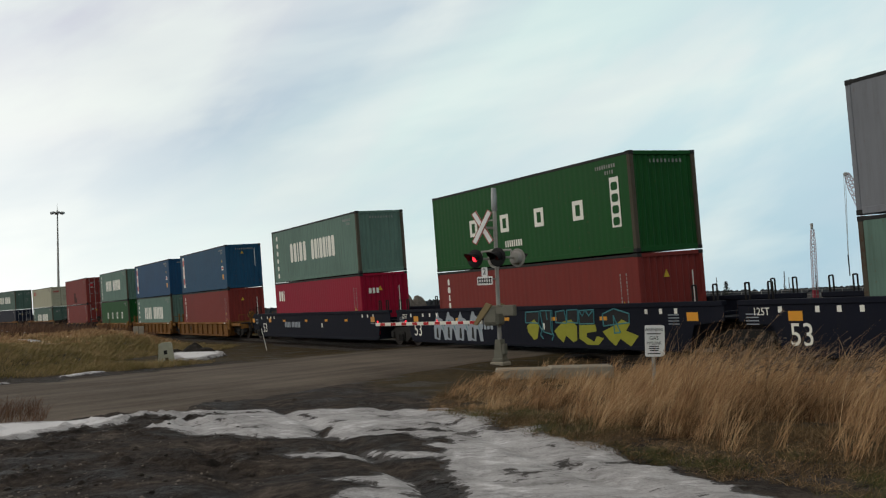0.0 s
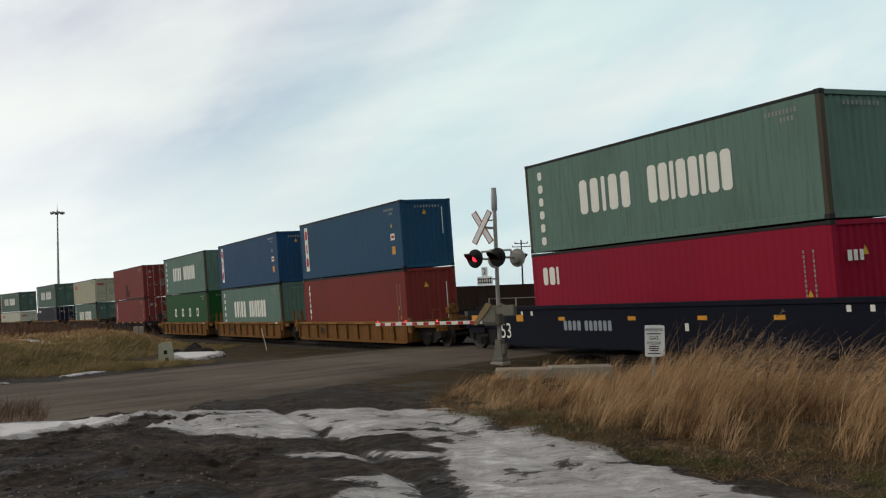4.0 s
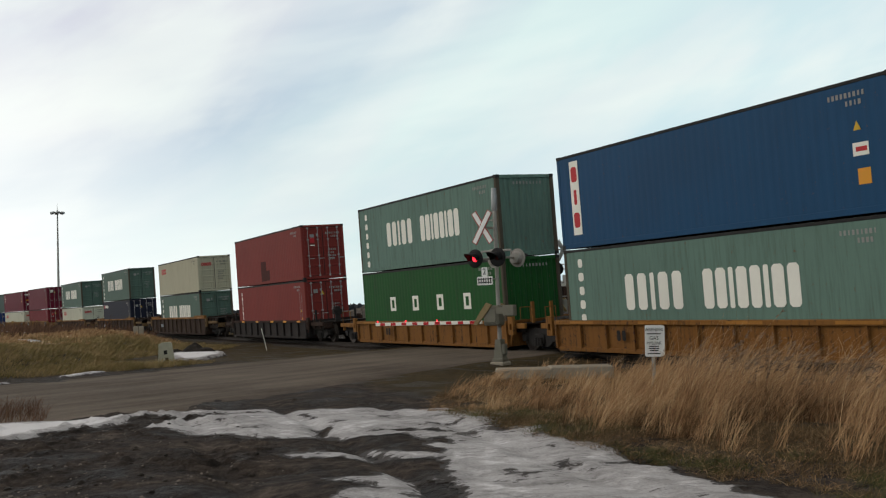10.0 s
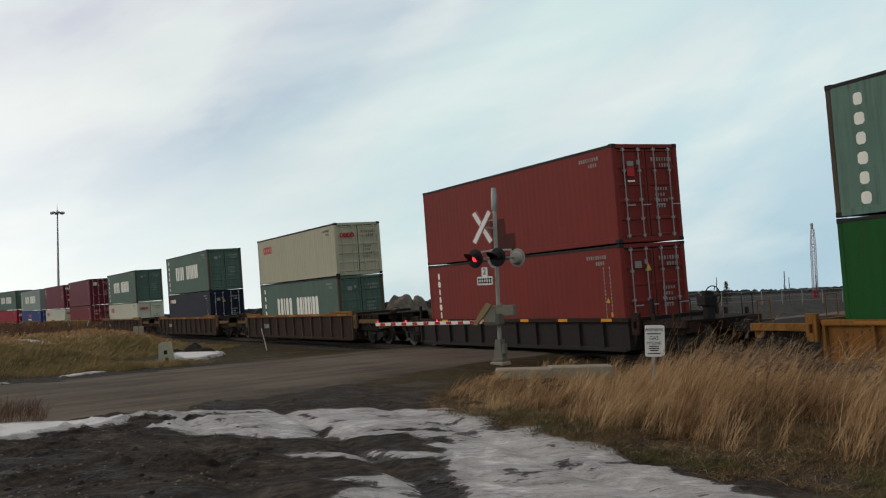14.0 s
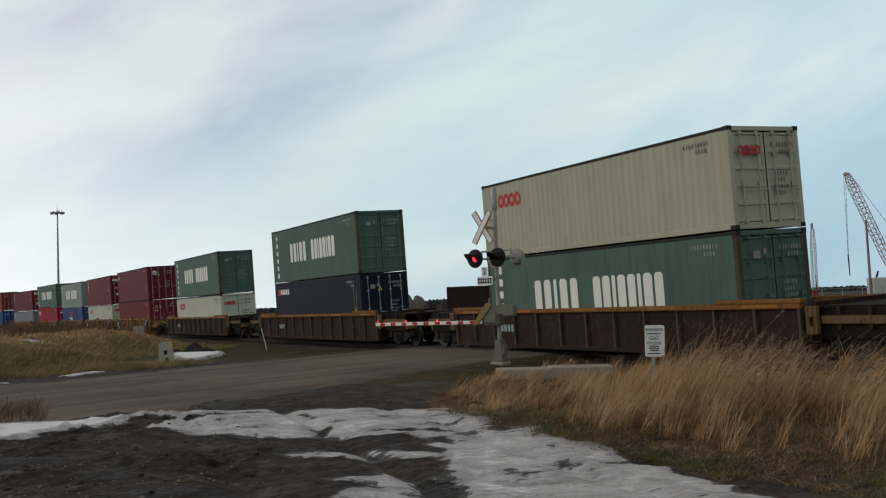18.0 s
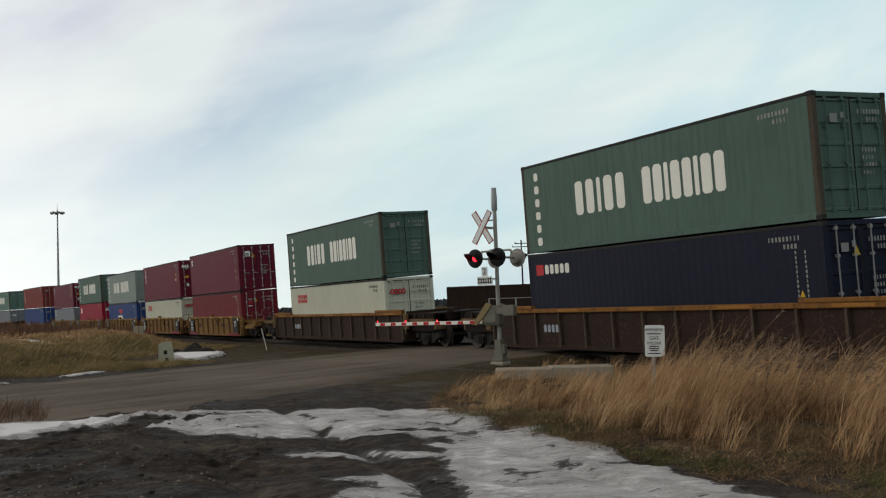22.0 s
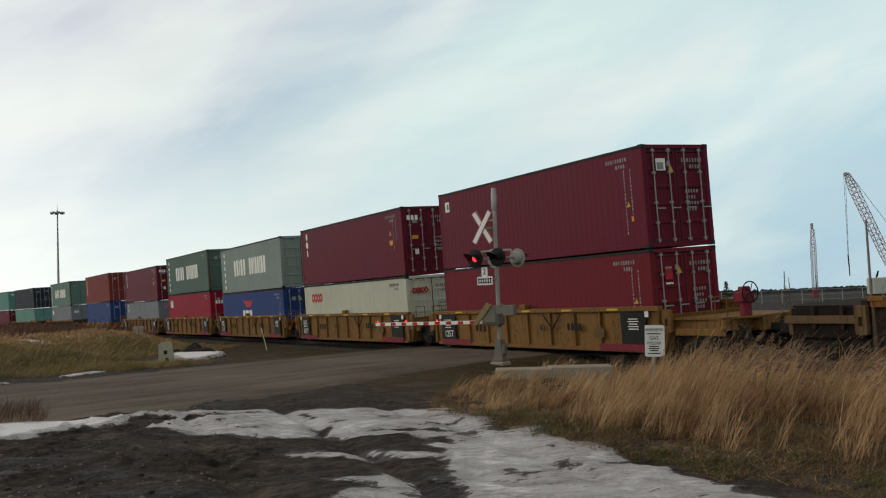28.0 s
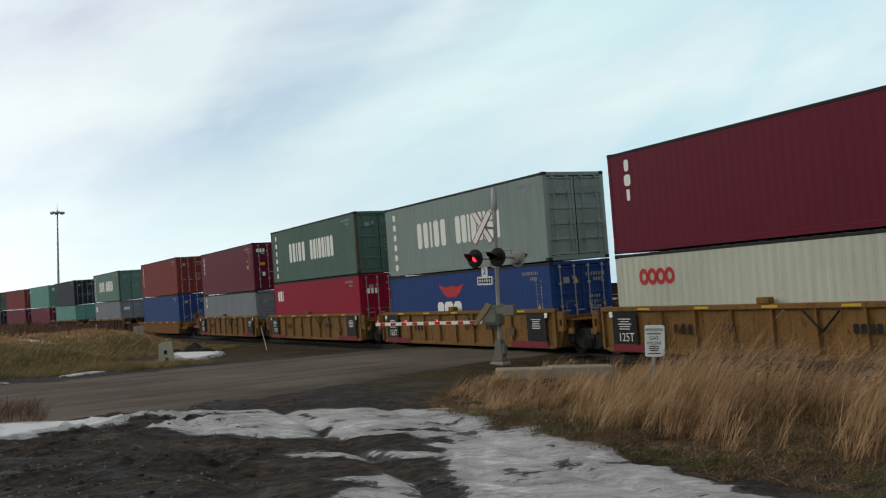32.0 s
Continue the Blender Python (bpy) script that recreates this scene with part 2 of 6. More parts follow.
def snow_material():
    """Old grey snow, thin and dirty towards its rim, with mud showing through."""
    m, n, b = material("old_dirty_snow")
    b.inputs["Specular IOR Level"].default_value = 0.2
    v = n.add("ShaderNodeTexCoord").outputs["Object"]
    mp = n.add("ShaderNodeMapping", Vector=v)
    mp.inputs["Scale"].default_value = (0.8, 1.2, 1.0)
    v = mp.outputs[0]
    broad, small, tiny = n.noise(v, 1.1, 5.0, 0.6), n.noise(v, 5.0, 6.0, 0.65), n.noise(v, 45.0, 3.0, 0.6)
    cover = n.add("ShaderNodeAttribute")
    cover.attribute_name = "cover"
    mid = n.noise(v, 2.6, 6.0, 0.7)
    edge = n.math("ADD", n.math("MULTIPLY", cover.outputs["Fac"], 1.7), n.math("ADD", n.math("MULTIPLY", n.math("SUBTRACT", mid, 0.5), 2.2), n.math("MULTIPLY", n.math("SUBTRACT", n.noise(v, 9.0, 6.0, 0.75), 0.5), 2.0)))
    mask = n.math("MULTIPLY", n.ramp(edge, [(0.06, grey(0.0)), (0.22, grey(1.0))]), n.ramp(cover.outputs["Fac"], [(0.004, grey(0.0)), (0.05, grey(1.0))]))
    f = n.math("ADD", n.math("MULTIPLY", broad, 0.34), n.math("ADD", n.math("MULTIPLY", small, 0.38), n.math("MULTIPLY", tiny, 0.28)))
    ice = n.ramp(f, [(0.36, (0.15, 0.145, 0.142)), (0.44, (0.26, 0.255, 0.257)), (0.51, (0.365, 0.36, 0.366)), (0.60, (0.48, 0.48, 0.49)), (0.7, (0.60, 0.60, 0.61))])
    clean = n.ramp(edge, [(0.85, grey(0.0)), (1.0, grey(0.25))])
    fresh = n.ramp(n.math("SUBTRACT", edge, 0.6), [(0.3, grey(0.0)), (0.8, grey(0.85))])
    ice = n.mix(n.math("MAXIMUM", clean, fresh), ice, (0.72, 0.72, 0.74))
    soil = n.ramp(f, [(0.4, (0.012, 0.010, 0.009)), (0.6, (0.045, 0.037, 0.032))])
    n.put(b.inputs["Base Color"], n.mix(mask, soil, ice))
    b.inputs["Roughness"].default_value = 0.65
    bump(n, b, n.math("ADD", small, n.math("MULTIPLY", tiny, 0.3)), 0.5, 0.03)
    return m


SNOW = snow_material()
BALLAST = earth("ballast", [(0.3, (0.022, 0.019, 0.017)), (0.55, (0.055, 0.047, 0.042)), (0.75, (0.12, 0.105, 0.095))], 1.5, 0.9, 14.0, 0.05)
STONE = plain("field_stone", (0.24, 0.20, 0.17), 0.85, 0.0, 0.6, 9.0)
GOLD = blades("dry_golden_grass", [(0.0, (0.095, 0.048, 0.026)), (0.22, (0.26, 0.142, 0.070)), (0.5, (0.465, 0.290, 0.150)), (0.8, (0.67, 0.49, 0.29)), (1.0, (0.78, 0.65, 0.45))], 0.8, 0.30)
SEED = blades("grass_seed_heads", [(0.0, (0.085, 0.060, 0.044)), (0.5, (0.20, 0.145, 0.105)), (1.0, (0.40, 0.31, 0.23))])
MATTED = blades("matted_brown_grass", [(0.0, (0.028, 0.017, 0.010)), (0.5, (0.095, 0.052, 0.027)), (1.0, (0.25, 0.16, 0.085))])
GREENISH = blades("greenish_winter_grass", [(0.0, (0.03, 0.036, 0.012)), (0.5, (0.085, 0.09, 0.034)), (1.0, (0.19, 0.16, 0.07))])
STRAW = blades("trampled_straw", [(0.0, (0.045, 0.032, 0.017)), (0.5, (0.15, 0.098, 0.05)), (1.0, (0.36, 0.255, 0.14))])
TURF = blades("short_winter_turf", [(0.0, (0.115, 0.100, 0.036)), (0.3, (0.205, 0.160, 0.062)), (0.65, (0.33, 0.235, 0.115)), (1.0, (0.50, 0.37, 0.21))], 0.8, 0.22)
REDBRUSH = blades("reddish_brush", [(0.0, (0.065, 0.032, 0.022)), (0.6, (0.15, 0.082, 0.052)), (1.0, (0.26, 0.17, 0.105))])
TWIG = plain("bare_twigs", (0.10, 0.08, 0.07), 0.9)
NEEDLE = blades("dark_needles", [(0.0, (0.012, 0.02, 0.014)), (1.0, (0.04, 0.05, 0.035))])


# ---- mesh helpers ----
class Mesh:
    """Collects vertices and faces of one part."""

    def __init__(self):
        self.v, self.f, self.smooth = [], [], False

    def add(self, verts, faces, m=None):
        o = len(self.v)
        self.v += [tuple(m @ Vector(p)) if m else tuple(p) for p in verts]
        self.f += [tuple(o + i for i in f) for f in faces]
        return self

    def box(self, x0, x1, y0, y1, z0, z1, m=None, c=0.0):
        """A block, with its edges cut by c."""
        if c <= 0:
            vs = [(x, y, z) for x in (x0, x1) for y in (y0, y1) for z in (z0, z1)]
            return self.add(vs, [(0, 1, 3, 2), (4, 6, 7, 5), (0, 4, 5, 1), (2, 3, 7, 6), (0, 2, 6, 4), (1, 5, 7, 3)], m)
        bm = bmesh.new()
        bmesh.ops.create_cube(bm, size=1.0, matrix=Matrix.Translation(((x0 + x1) / 2, (y0 + y1) / 2, (z0 + z1) / 2)) @ Matrix.Diagonal((x1 - x0, y1 - y0, z1 - z0, 1)))
        bmesh.ops.bevel(bm, geom=bm.edges[:], offset=c, segments=1, affect="EDGES")
        self.bm(bm, m)
        return self

    def bm(self, bm, m=None):
        bm.verts.index_update()
        self.add([v.co[:] for v in bm.verts], [[v.index for v in f.verts] for f in bm.faces], m)
        bm.free()
        return self

    def rod(self, a, b, r0, r1=None, seg=10, caps=True):
        a, b = Vector(a), Vector(b)
        r1 = r0 if r1 is None else r1
        d = (b - a).normalized()
        s = d.cross(Vector((0, 0, 1)) if abs(d.z) < 0.95 else Vector((1, 0, 0))).normalized()
        u = d.cross(s)
        vs = []
        for p, r in ((a, r0), (b, r1)):
            vs += [p + r * (math.cos(t) * s + math.sin(t) * u) for t in (2 * math.pi * i / seg for i in range(seg))]
        fs = [(i, (i + 1) % seg, seg + (i + 1) % seg, seg + i) for i in range(seg)]
        if caps:
            fs += [tuple(range(seg - 1, -1, -1)), tuple(range(seg, 2 * seg))]
        self.smooth = True
        return self.add(vs, fs)

    def lathe(self, prof, seg=20, m=None):
        """Turns (radius, height) pairs about z."""
        vs = [(r * math.cos(2 * math.pi * i / seg), r * math.sin(2 * math.pi * i / seg), z) for r, z in prof for i in range(seg)]
        fs = [(k * seg + i, k * seg + (i + 1) % seg, (k + 1) * seg + (i + 1) % seg, (k + 1) * seg + i) for k in range(len(prof) - 1) for i in range(seg)]
        fs += [tuple(range(seg - 1, -1, -1)), tuple(range((len(prof) - 1) * seg, len(prof) * seg))]
        self.smooth = True
        return self.add(vs, fs, m)

    def prism(self, outline, y0, y1, m=None):
        """An (x, z) outline drawn out along y."""
        k = len(outline)
        vs = [(x, y0, z) for x, z in outline] + [(x, y1, z) for x, z in outline]
        fs = [tuple(range(k)), tuple(range(2 * k - 1, k - 1, -1))] + [(i, i + k, (i + 1) % k + k, (i + 1) % k) for i in range(k)]
        return self.add(vs, fs, m)

    def done(self, name):
        me = bpy.data.meshes.new(name)
        me.from_pydata(self.v, [], self.f)
        me.update()
        bm = bmesh.new()
        bm.from_mesh(me)
        bmesh.ops.recalc_face_normals(bm, faces=bm.faces[:])
        bm.to_mesh(me)
        bm.free()
        if self.smooth:
            me.polygons.foreach_set("use_smooth", [True] * len(me.polygons))
            me.set_sharp_from_angle(angle=radians(38))
        return me


SHARED = {}


def part(name, mesh, mat, parent, label="", m=None):
    """One mesh object under a thing or a part; alike parts share a mesh."""
    me = mesh.done(name) if isinstance(mesh, Mesh) else mesh
    if not me.materials:
        me.materials.append(mat)
    ob = new(name, me)
    if me.materials[0] is not mat:
        ob.material_slots[0].link = "OBJECT"
        ob.material_slots[0].material = mat
    ob.parent = parent
    if m is not None:
        ob.matrix_basis = m
    return tagged(ob, label)


def shared(key, build):
    """The mesh under that key, built once."""
    if key not in SHARED:
        k = Mesh()
        build(k)
        SHARED[key] = k.done(key[0] if isinstance(key, tuple) else key)
    return SHARED[key]


def thing(name, label, category, m=None, group="", kind=""):
    ob = new(name)
    ob.empty_display_size = 0.3
    if m is not None:
        ob.matrix_basis = m
    return tagged(ob, label, category, group, kind)


def single(name, mesh, mat, label, category, m=None, group="", kind=""):
    ob = part(name, mesh, mat, None, "", m)
    return tagged(ob, label, category, group, kind)


def text_mesh(words, size):
    """Words in the built-in font, lying in the plane y = 0, centred, facing -y."""
    key = ("text", words, size)
    if key not in SHARED:
        cu = bpy.data.curves.new("lettering", "FONT")
        cu.body, cu.size, cu.align_x, cu.align_y, cu.extrude = words, size, "CENTER", "CENTER", 0.002
        cu.resolution_u = 3
        ob = new("lettering", cu)
        bpy.context.view_layer.update()
        me = bpy.data.meshes.new_from_object(ob)
        bpy.data.objects.remove(ob)
        bpy.data.curves.remove(cu)
        me.transform(pose(0, 0, 0, 90))
        me.name = "lettering"
        SHARED[key] = me
    return SHARED[key]


# ---- the railway's line: bearing and bends by distance along it ----
BEND_AT = (-260.0, -180.0, -120.0, -80.0, -50.0, -25.0, 20.0)
BEND = (-0.00269, -0.00269, -0.00269, -0.00024, -0.00147, 0.00031, -0.00237)
LINE_S = np.arange(-460.0, 261.0, 1.0)
_k = np.interp(LINE_S, BEND_AT, BEND)
_h = np.concatenate([[0.0], np.cumsum((_k[1:] + _k[:-1]) / 2)])
_zero = int(np.searchsorted(LINE_S, 0.0))
LINE_H = _h - _h[_zero] - 1.08647
_hm = (LINE_H[1:] + LINE_H[:-1]) / 2
LINE_X = np.concatenate([[0.0], np.cumsum(np.cos(_hm))])
LINE_Y = np.concatenate([[0.0], np.cumsum(np.sin(_hm))])
LINE_X, LINE_Y = LINE_X - LINE_X[_zero] + 4.7496, LINE_Y - LINE_Y[_zero] + 31.3849
CANT = math.degrees(0.0422)
SPEED, SLOWING = 6.6446, -0.00292


def on_line(s):
    return float(np.interp(s, LINE_S, LINE_X)), float(np.interp(s, LINE_S, LINE_Y))


def line_pose(s, reach=6.0):
    """Pose of a vehicle at s whose ends, reach metres off, follow the line: x ahead, y to its left, z up."""
    (ax, ay), (bx, by) = on_line(s - reach), on_line(s + reach)
    return pose((ax + bx) / 2, (ay + by) / 2, 0, 0, 0, math.degrees(math.atan2(by - ay, bx - ax))) @ pose(0, 0, 0, CANT)


def run(t):
    """How far the train has gone by t seconds."""
    return SPEED * t + SLOWING * t * t / 2


MOVING = []   # (thing, s at the start, reach, height)
TURNING = []  # wheelsets and their pose in the truck


def aboard(ob, s, reach=6.0, z=0.0):
    MOVING.append((ob, s, reach, z))
    ob.matrix_basis = line_pose(s, reach) @ pose(0, 0, z)
    return ob


# ---- containers ----
CL, CW = 12.192, 2.438
HIGH, LOW = 2.896, 2.591


def corrugated(k, length, z0, z1, depth, pitch, y):
    """A sheet folded into upright ribs, its outer flats at y, facing -y."""
    count = max(3, int(round(length / pitch)))
    pitch = length / count
    xs, ys = [], []
    for i in range(count):
        x = -length / 2 + i * pitch
        for fx, fy in ((0.0, 0), (0.26, 0), (0.5, 1), (0.76, 1)):
            xs.append(x + fx * pitch)
            ys.append(y + fy * depth)
    xs.append(length / 2)
    ys.append(y)
    n = len(xs)
    vs = [(x, v, z) for z in (z0, z1) for x, v in zip(xs, ys)]
    k.add(vs, [(i, i + 1, n + i + 1, n + i) for i in range(n - 1)])
    k.add([(x, v + 0.03, z) for x, v, z in vs], [(i, i + 1, n + i + 1, n + i) for i in range(n - 1)])


def door_leaf(k, h):
    """A door leaf in the plane y = 0, facing -y, with five pressed panels between its rails."""
    w, e = 0.56, 0.02
    xs = [-w, -w + 0.08, -w + 0.08 + e, w - 0.08 - e, w - 0.08, w]
    zs = [0.0]
    step = (h - 0.07) / 5
    for i in range(5):
        zs += [i * step + 0.07, i * step + 0.07 + e, (i + 1) * step - e, (i + 1) * step]
    zs.append(h)
    deep = [(i + 3) % 4 in (1, 2) for i in range(len(zs))]
    vs = [(x, 0.0 if deep[j] and i in (2, 3) else -0.033, z) for j, z in enumerate(zs) for i, x in enumerate(xs)]
    fs = [(j * 6 + i, j * 6 + i + 1, j * 6 + i + 7, j * 6 + i + 6) for j in range(len(zs) - 1) for i in range(5)]
    n, last = len(vs), (len(zs) - 1) * 6
    vs += [(-w, 0.03, 0), (w, 0.03, 0), (w, 0.03, h), (-w, 0.03, h)]
    fs += [(n, n + 3, n + 2, n + 1), (n, n + 1, 5, 4, 3, 2, 1, 0), (n + 3, *range(last, last + 6), n + 2)]
    fs += [(n, *range(0, last + 1, 6), n + 3), (n + 1, n + 2, *range(last + 5, 4, -6))]
    k.add(vs, fs)


def gasket(k, h):
    """Black seal round a door leaf."""
    for x in (-0.562, 0.548):
        k.box(x, x + 0.014, -0.04, -0.02, 0, h)
    for z in (0.0, h - 0.02):
        k.box(-0.548, 0.548, -0.034, -0.028, z, z + 0.02)


def bar(k, h):
    k.rod((0, -0.075, -0.05), (0, -0.075, h + 0.05), 0.019, seg=8)
    for z in (0.02, h * 0.2, h * 0.42, h * 0.75, h - 0.02):
        k.box(-0.045, 0.045, -0.1, -0.02, z - 0.035, z + 0.035)
    k.box(-0.02, 0.30, -0.105, -0.09, h * 0.35, h * 0.35 + 0.035)


def slab_mark(k, w, h, r):
    """A plain upright block with clipped corners, standing on z = 0."""
    k.prism([(r, 0), (w - r, 0), (w, r), (w, h - r), (w - r, h), (r, h), (0, h - r), (0, r)], -0.004, 0)


def glyphs(k, n, w, h, gap, rng, stroke=0.32):
    """A row of n plain blocks from x = 0, of height h, standing on z = 0."""
    x = 0.0
    for i in range(n):
        ww = w * rng.choice((0.45, 0.7, 0.8, 0.9))
        k.box(x + (w - ww) / 2, x + (w + ww) / 2, -0.004, 0, 0, h)
        x += w + gap
    return x - gap


def mark(parent, name, key, build, mat, x, z, y=-1.212, label=""):
    return part(name, shared(key, build), mat, parent, label, pose(x, y, z))


def writing(parent, n, w, h, gap, x, z, mat=None, seed=1, y=-1.212, column=False, name="lettering", stroke=0.32):
    """A word of n plain marks, along the side or as a column down it."""
    key = ("marks", n, w, h, gap, seed, column, stroke)

    def build(k):
        rng = random.Random(seed)
        if column:
            for i in range(n):
                one = Mesh()
                glyphs(one, 1, w, h, gap, rng, stroke)
                k.add(one.v, one.f, pose(0, 0, -i * (h + gap)))
        else:
            glyphs(k, n, w, h, gap, rng, stroke)

    ob = part(name, shared(key, build), mat or WHITE, parent, "", pose(x, y, z))
    return tagged(ob, kind="stuff") if n > 1 else ob


def word(parent, widths, h, x, z, gap=0.1, mat=None, y=-1.212, down=False):
    """A word of plain blocks, each one a part: along the side, or down it."""
    for w in widths:
        me = shared(("mark", round(w, 3), round(h, 3)), lambda k: slab_mark(k, w, h, min(w, h) * 0.22))
        part("letter_mark", me, mat or WHITE, parent, "", pose(x - (w / 2 if down else 0), y, z))
        if down:
            z -= h + gap
        else:
            x += w + gap


def end_writing(parent, n, w, h, gap, y, z, mat=None, seed=1, x=6.12, column=False, name="lettering"):
    ob = writing(parent, n, w, h, gap, 0, 0, mat, seed, 0, column, name)
    ob.matrix_basis = pose(x, y, z, 0, 0, 90)
    return ob


def panel(parent, x, z, w, h, mat, name="placard", y=-1.213, on_end=False):
    key = ("placard", round(w, 3), round(h, 3))
    me = shared(key, lambda k: k.box(-w / 2, w / 2, -0.004, 0, -h / 2, h / 2))
    return part(name, me, mat, parent, "", pose(6.125, y, z, 0, 0, 90) if on_end else pose(x, y, z))


def triangle(parent, x, z, s, mat, on_end=False, y=-1.214):
    me = shared(("warning_triangle", s), lambda k: k.prism([(-s / 2, 0), (s / 2, 0), (0, s)], -0.004, 0))
    return part("warning_triangle", me, mat, parent, "", pose(6.125, y, z, 0, 0, 90) if on_end else pose(x, y, z))


def container(label, colour, h, doors_ahead, group="stacked shipping containers"):
    """A forty-foot box: x towards its front, the base at z = 0."""
    ob = thing("shipping_container", label, "shipping container", None, group)
    mat = PAINT[colour]
    fold = 0.014 if colour in ("beige", "cream") else 0.0035
    side = shared(("side_panel", h, fold), lambda k: corrugated(k, CL - 0.30, 0.14, h - 0.08, fold, 0.275, -1.207))
    part("side_panel", side, mat, ob)
    part("side_panel", side, mat, ob, "", pose(0, 0, 0, 0, 0, 180))
    part("roof", shared(("roof", h), lambda k: [k.box(-6.02, 6.02, -1.17, 1.17, h - 0.06, h - 0.025)] + [k.box(-5.9 + i * 0.41, -5.7 + i * 0.41, -1.1, 1.1, h - 0.026, h - 0.008) for i in range(29)]), mat, ob)
    part("floor", shared("floor_pan", lambda k: [k.box(-6.0, 6.0, -1.17, 1.17, 0.13, 0.16)] + [k.box(-5.8 + i * 0.58, -5.74 + i * 0.58, -1.17, 1.17, 0.02, 0.13) for i in range(21)]), DARK, ob)
    for sy in (-1, 1):
        part("top_rail", shared(("top_rail", h), lambda k: k.box(-5.95, 5.95, -0.03, 0.03, h - 0.095, h - 0.015, c=0.008)), RAILGREY, ob, "dark grey top rail", pose(0, sy * 1.187, 0))
        part("bottom_rail", shared("bottom_rail", lambda k: k.box(-5.95, 5.95, -0.03, 0.03, 0.015, 0.165, c=0.008)), mat, ob, "", pose(0, sy * 1.187, 0))
    post = shared(("corner_post", h), lambda k: k.box(-0.075, 0.075, -0.075, 0.075, 0.1, h - 0.1, c=0.02))
    cast = shared("corner_casting", lambda k: [k.box(-0.089, 0.089, -0.081, 0.081, -0.059, 0.059, c=0.012), k.box(-0.03, 0.03, -0.083, 0.083, -0.02, 0.02)])
    for sx in (-1, 1):
        for sy in (-1, 1):
            rusty = (sx > 0 and colour in ("green", "green_worn")) or colour in ("sage", "sage_worn", "deep_sage") or (sx > 0 and colour == "grey" and not doors_ahead)
            part("corner_post", post, RUSTPOST if rusty else mat, ob, "rusted corner post" if rusty else "", pose(sx * 6.018, sy * 1.141, 0))
            for z in (0.059, h - 0.059):
                part("corner_casting", cast, RAILGREY, ob, "", pose(sx * 6.007, sy * 1.138, z))
        part("end_sill", shared("end_sill", lambda k: k.box(-0.06, 0.06, -1.06, 1.06, 0.01, 0.17, c=0.01)), mat, ob, "", pose(sx * 6.02, 0, 0))
        part("end_header", shared(("end_header", h), lambda k: k.box(-0.06, 0.06, -1.06, 1.06, h - 0.13, h - 0.01, c=0.01)), mat, ob, "", pose(sx * 6.02, 0, 0))
    ahead = 90 if doors_ahead else -90
    leaf = shared(("door", h), lambda k: door_leaf(k, h - 0.32))
    rod = shared(("locking_bar", h), lambda k: bar(k, h - 0.34))
    base = pose(0, 0, 0, 0, 0, ahead)
    for sx in (-1, 1):
        d = part("door", leaf, mat, ob, "", base @ pose(sx * 0.565, -6.04, 0.17))
        part("gasket", shared(("gasket", h), lambda k: gasket(k, h - 0.32)), RUBBER, d, "black door gasket")
        for x in (-0.28, 0.28):
            part("locking_bar", rod, BARS if colour in ("maroon", "oxide", "brick", "navy", "royal", "crimson", "coal") else mat, d, "", pose(x, 0, 0.01))
    wall = shared(("end_panel", h), lambda k: corrugated(k, 2.14, 0.16, h - 0.12, 0.045, 0.25, -6.045))
    part("end_panel", wall, mat, ob, "", pose(0, 0, 0, 0, 0, -ahead))
    return ob


def small_print(ob, h, seed, mat=None, doors=True):
    """Number rows, capacity rows and warning marks that a box carries at its front end."""
    m = GREYMARK if mat else FADED
    writing(ob, 9, 0.075, 0.11, 0.035, 4.45, h - 0.38, m, seed)
    writing(ob, 4, 0.075, 0.11, 0.035, 4.9, h - 0.56, m, seed + 1)
    if doors:
        end_writing(ob, 8, 0.07, 0.11, 0.03, 0.16, h - 0.52, m, seed)
        end_writing(ob, 4, 0.07, 0.11, 0.03, 0.45, h - 0.70, m, seed + 1)
        for i in range(4):
            end_writing(ob, 5 - i % 2, 0.07, 0.09, 0.03, 0.22, h * 0.52 - i * 0.17, m, seed + 2 + i)
        panel(ob, 0, h - 0.62, 0.24, 0.2, m, y=-0.62, on_end=True)
        panel(ob, 0, h - 0.55, 0.12, 0.14, m, y=-0.32, on_end=True)
    else:
        end_writing(ob, 9, 0.08, 0.10, 0.06, -0.55, h - 0.36, m, seed)


def two_words(ob, z=1.0, mat=None):
    """A five-mark and an eight-mark word in tall white blocks, with a column of square marks at the rear."""
    word(ob, (0.38, 0.38, 0.17, 0.40, 0.38), 1.02, -3.12, z, 0.17, mat)
    word(ob, (0.36, 0.36, 0.16, 0.36, 0.34, 0.16, 0.38, 0.36), 1.02, 0.08, z, 0.10, mat)
    word(ob, (0.22, 0.26, 0.24, 0.26, 0.24, 0.26), 0.26, -5.25, 2.32, 0.16, mat, down=True)


def four_letters(ob):
    frame_ = shared("square_mark", lambda k: [k.box(-0.27, -0.12, -0.004, 0, 0, 0.6), k.box(0.12, 0.27, -0.004, 0, 0, 0.6), k.box(-0.12, 0.12, -0.004, 0, 0, 0.13), k.box(-0.12, 0.12, -0.004, 0, 0.47, 0.6)])
    for i in range(4):
        part("letter_mark", frame_, WHITE, ob, "", pose(-3.0 + i * 2.15, -1.214, 1.15))


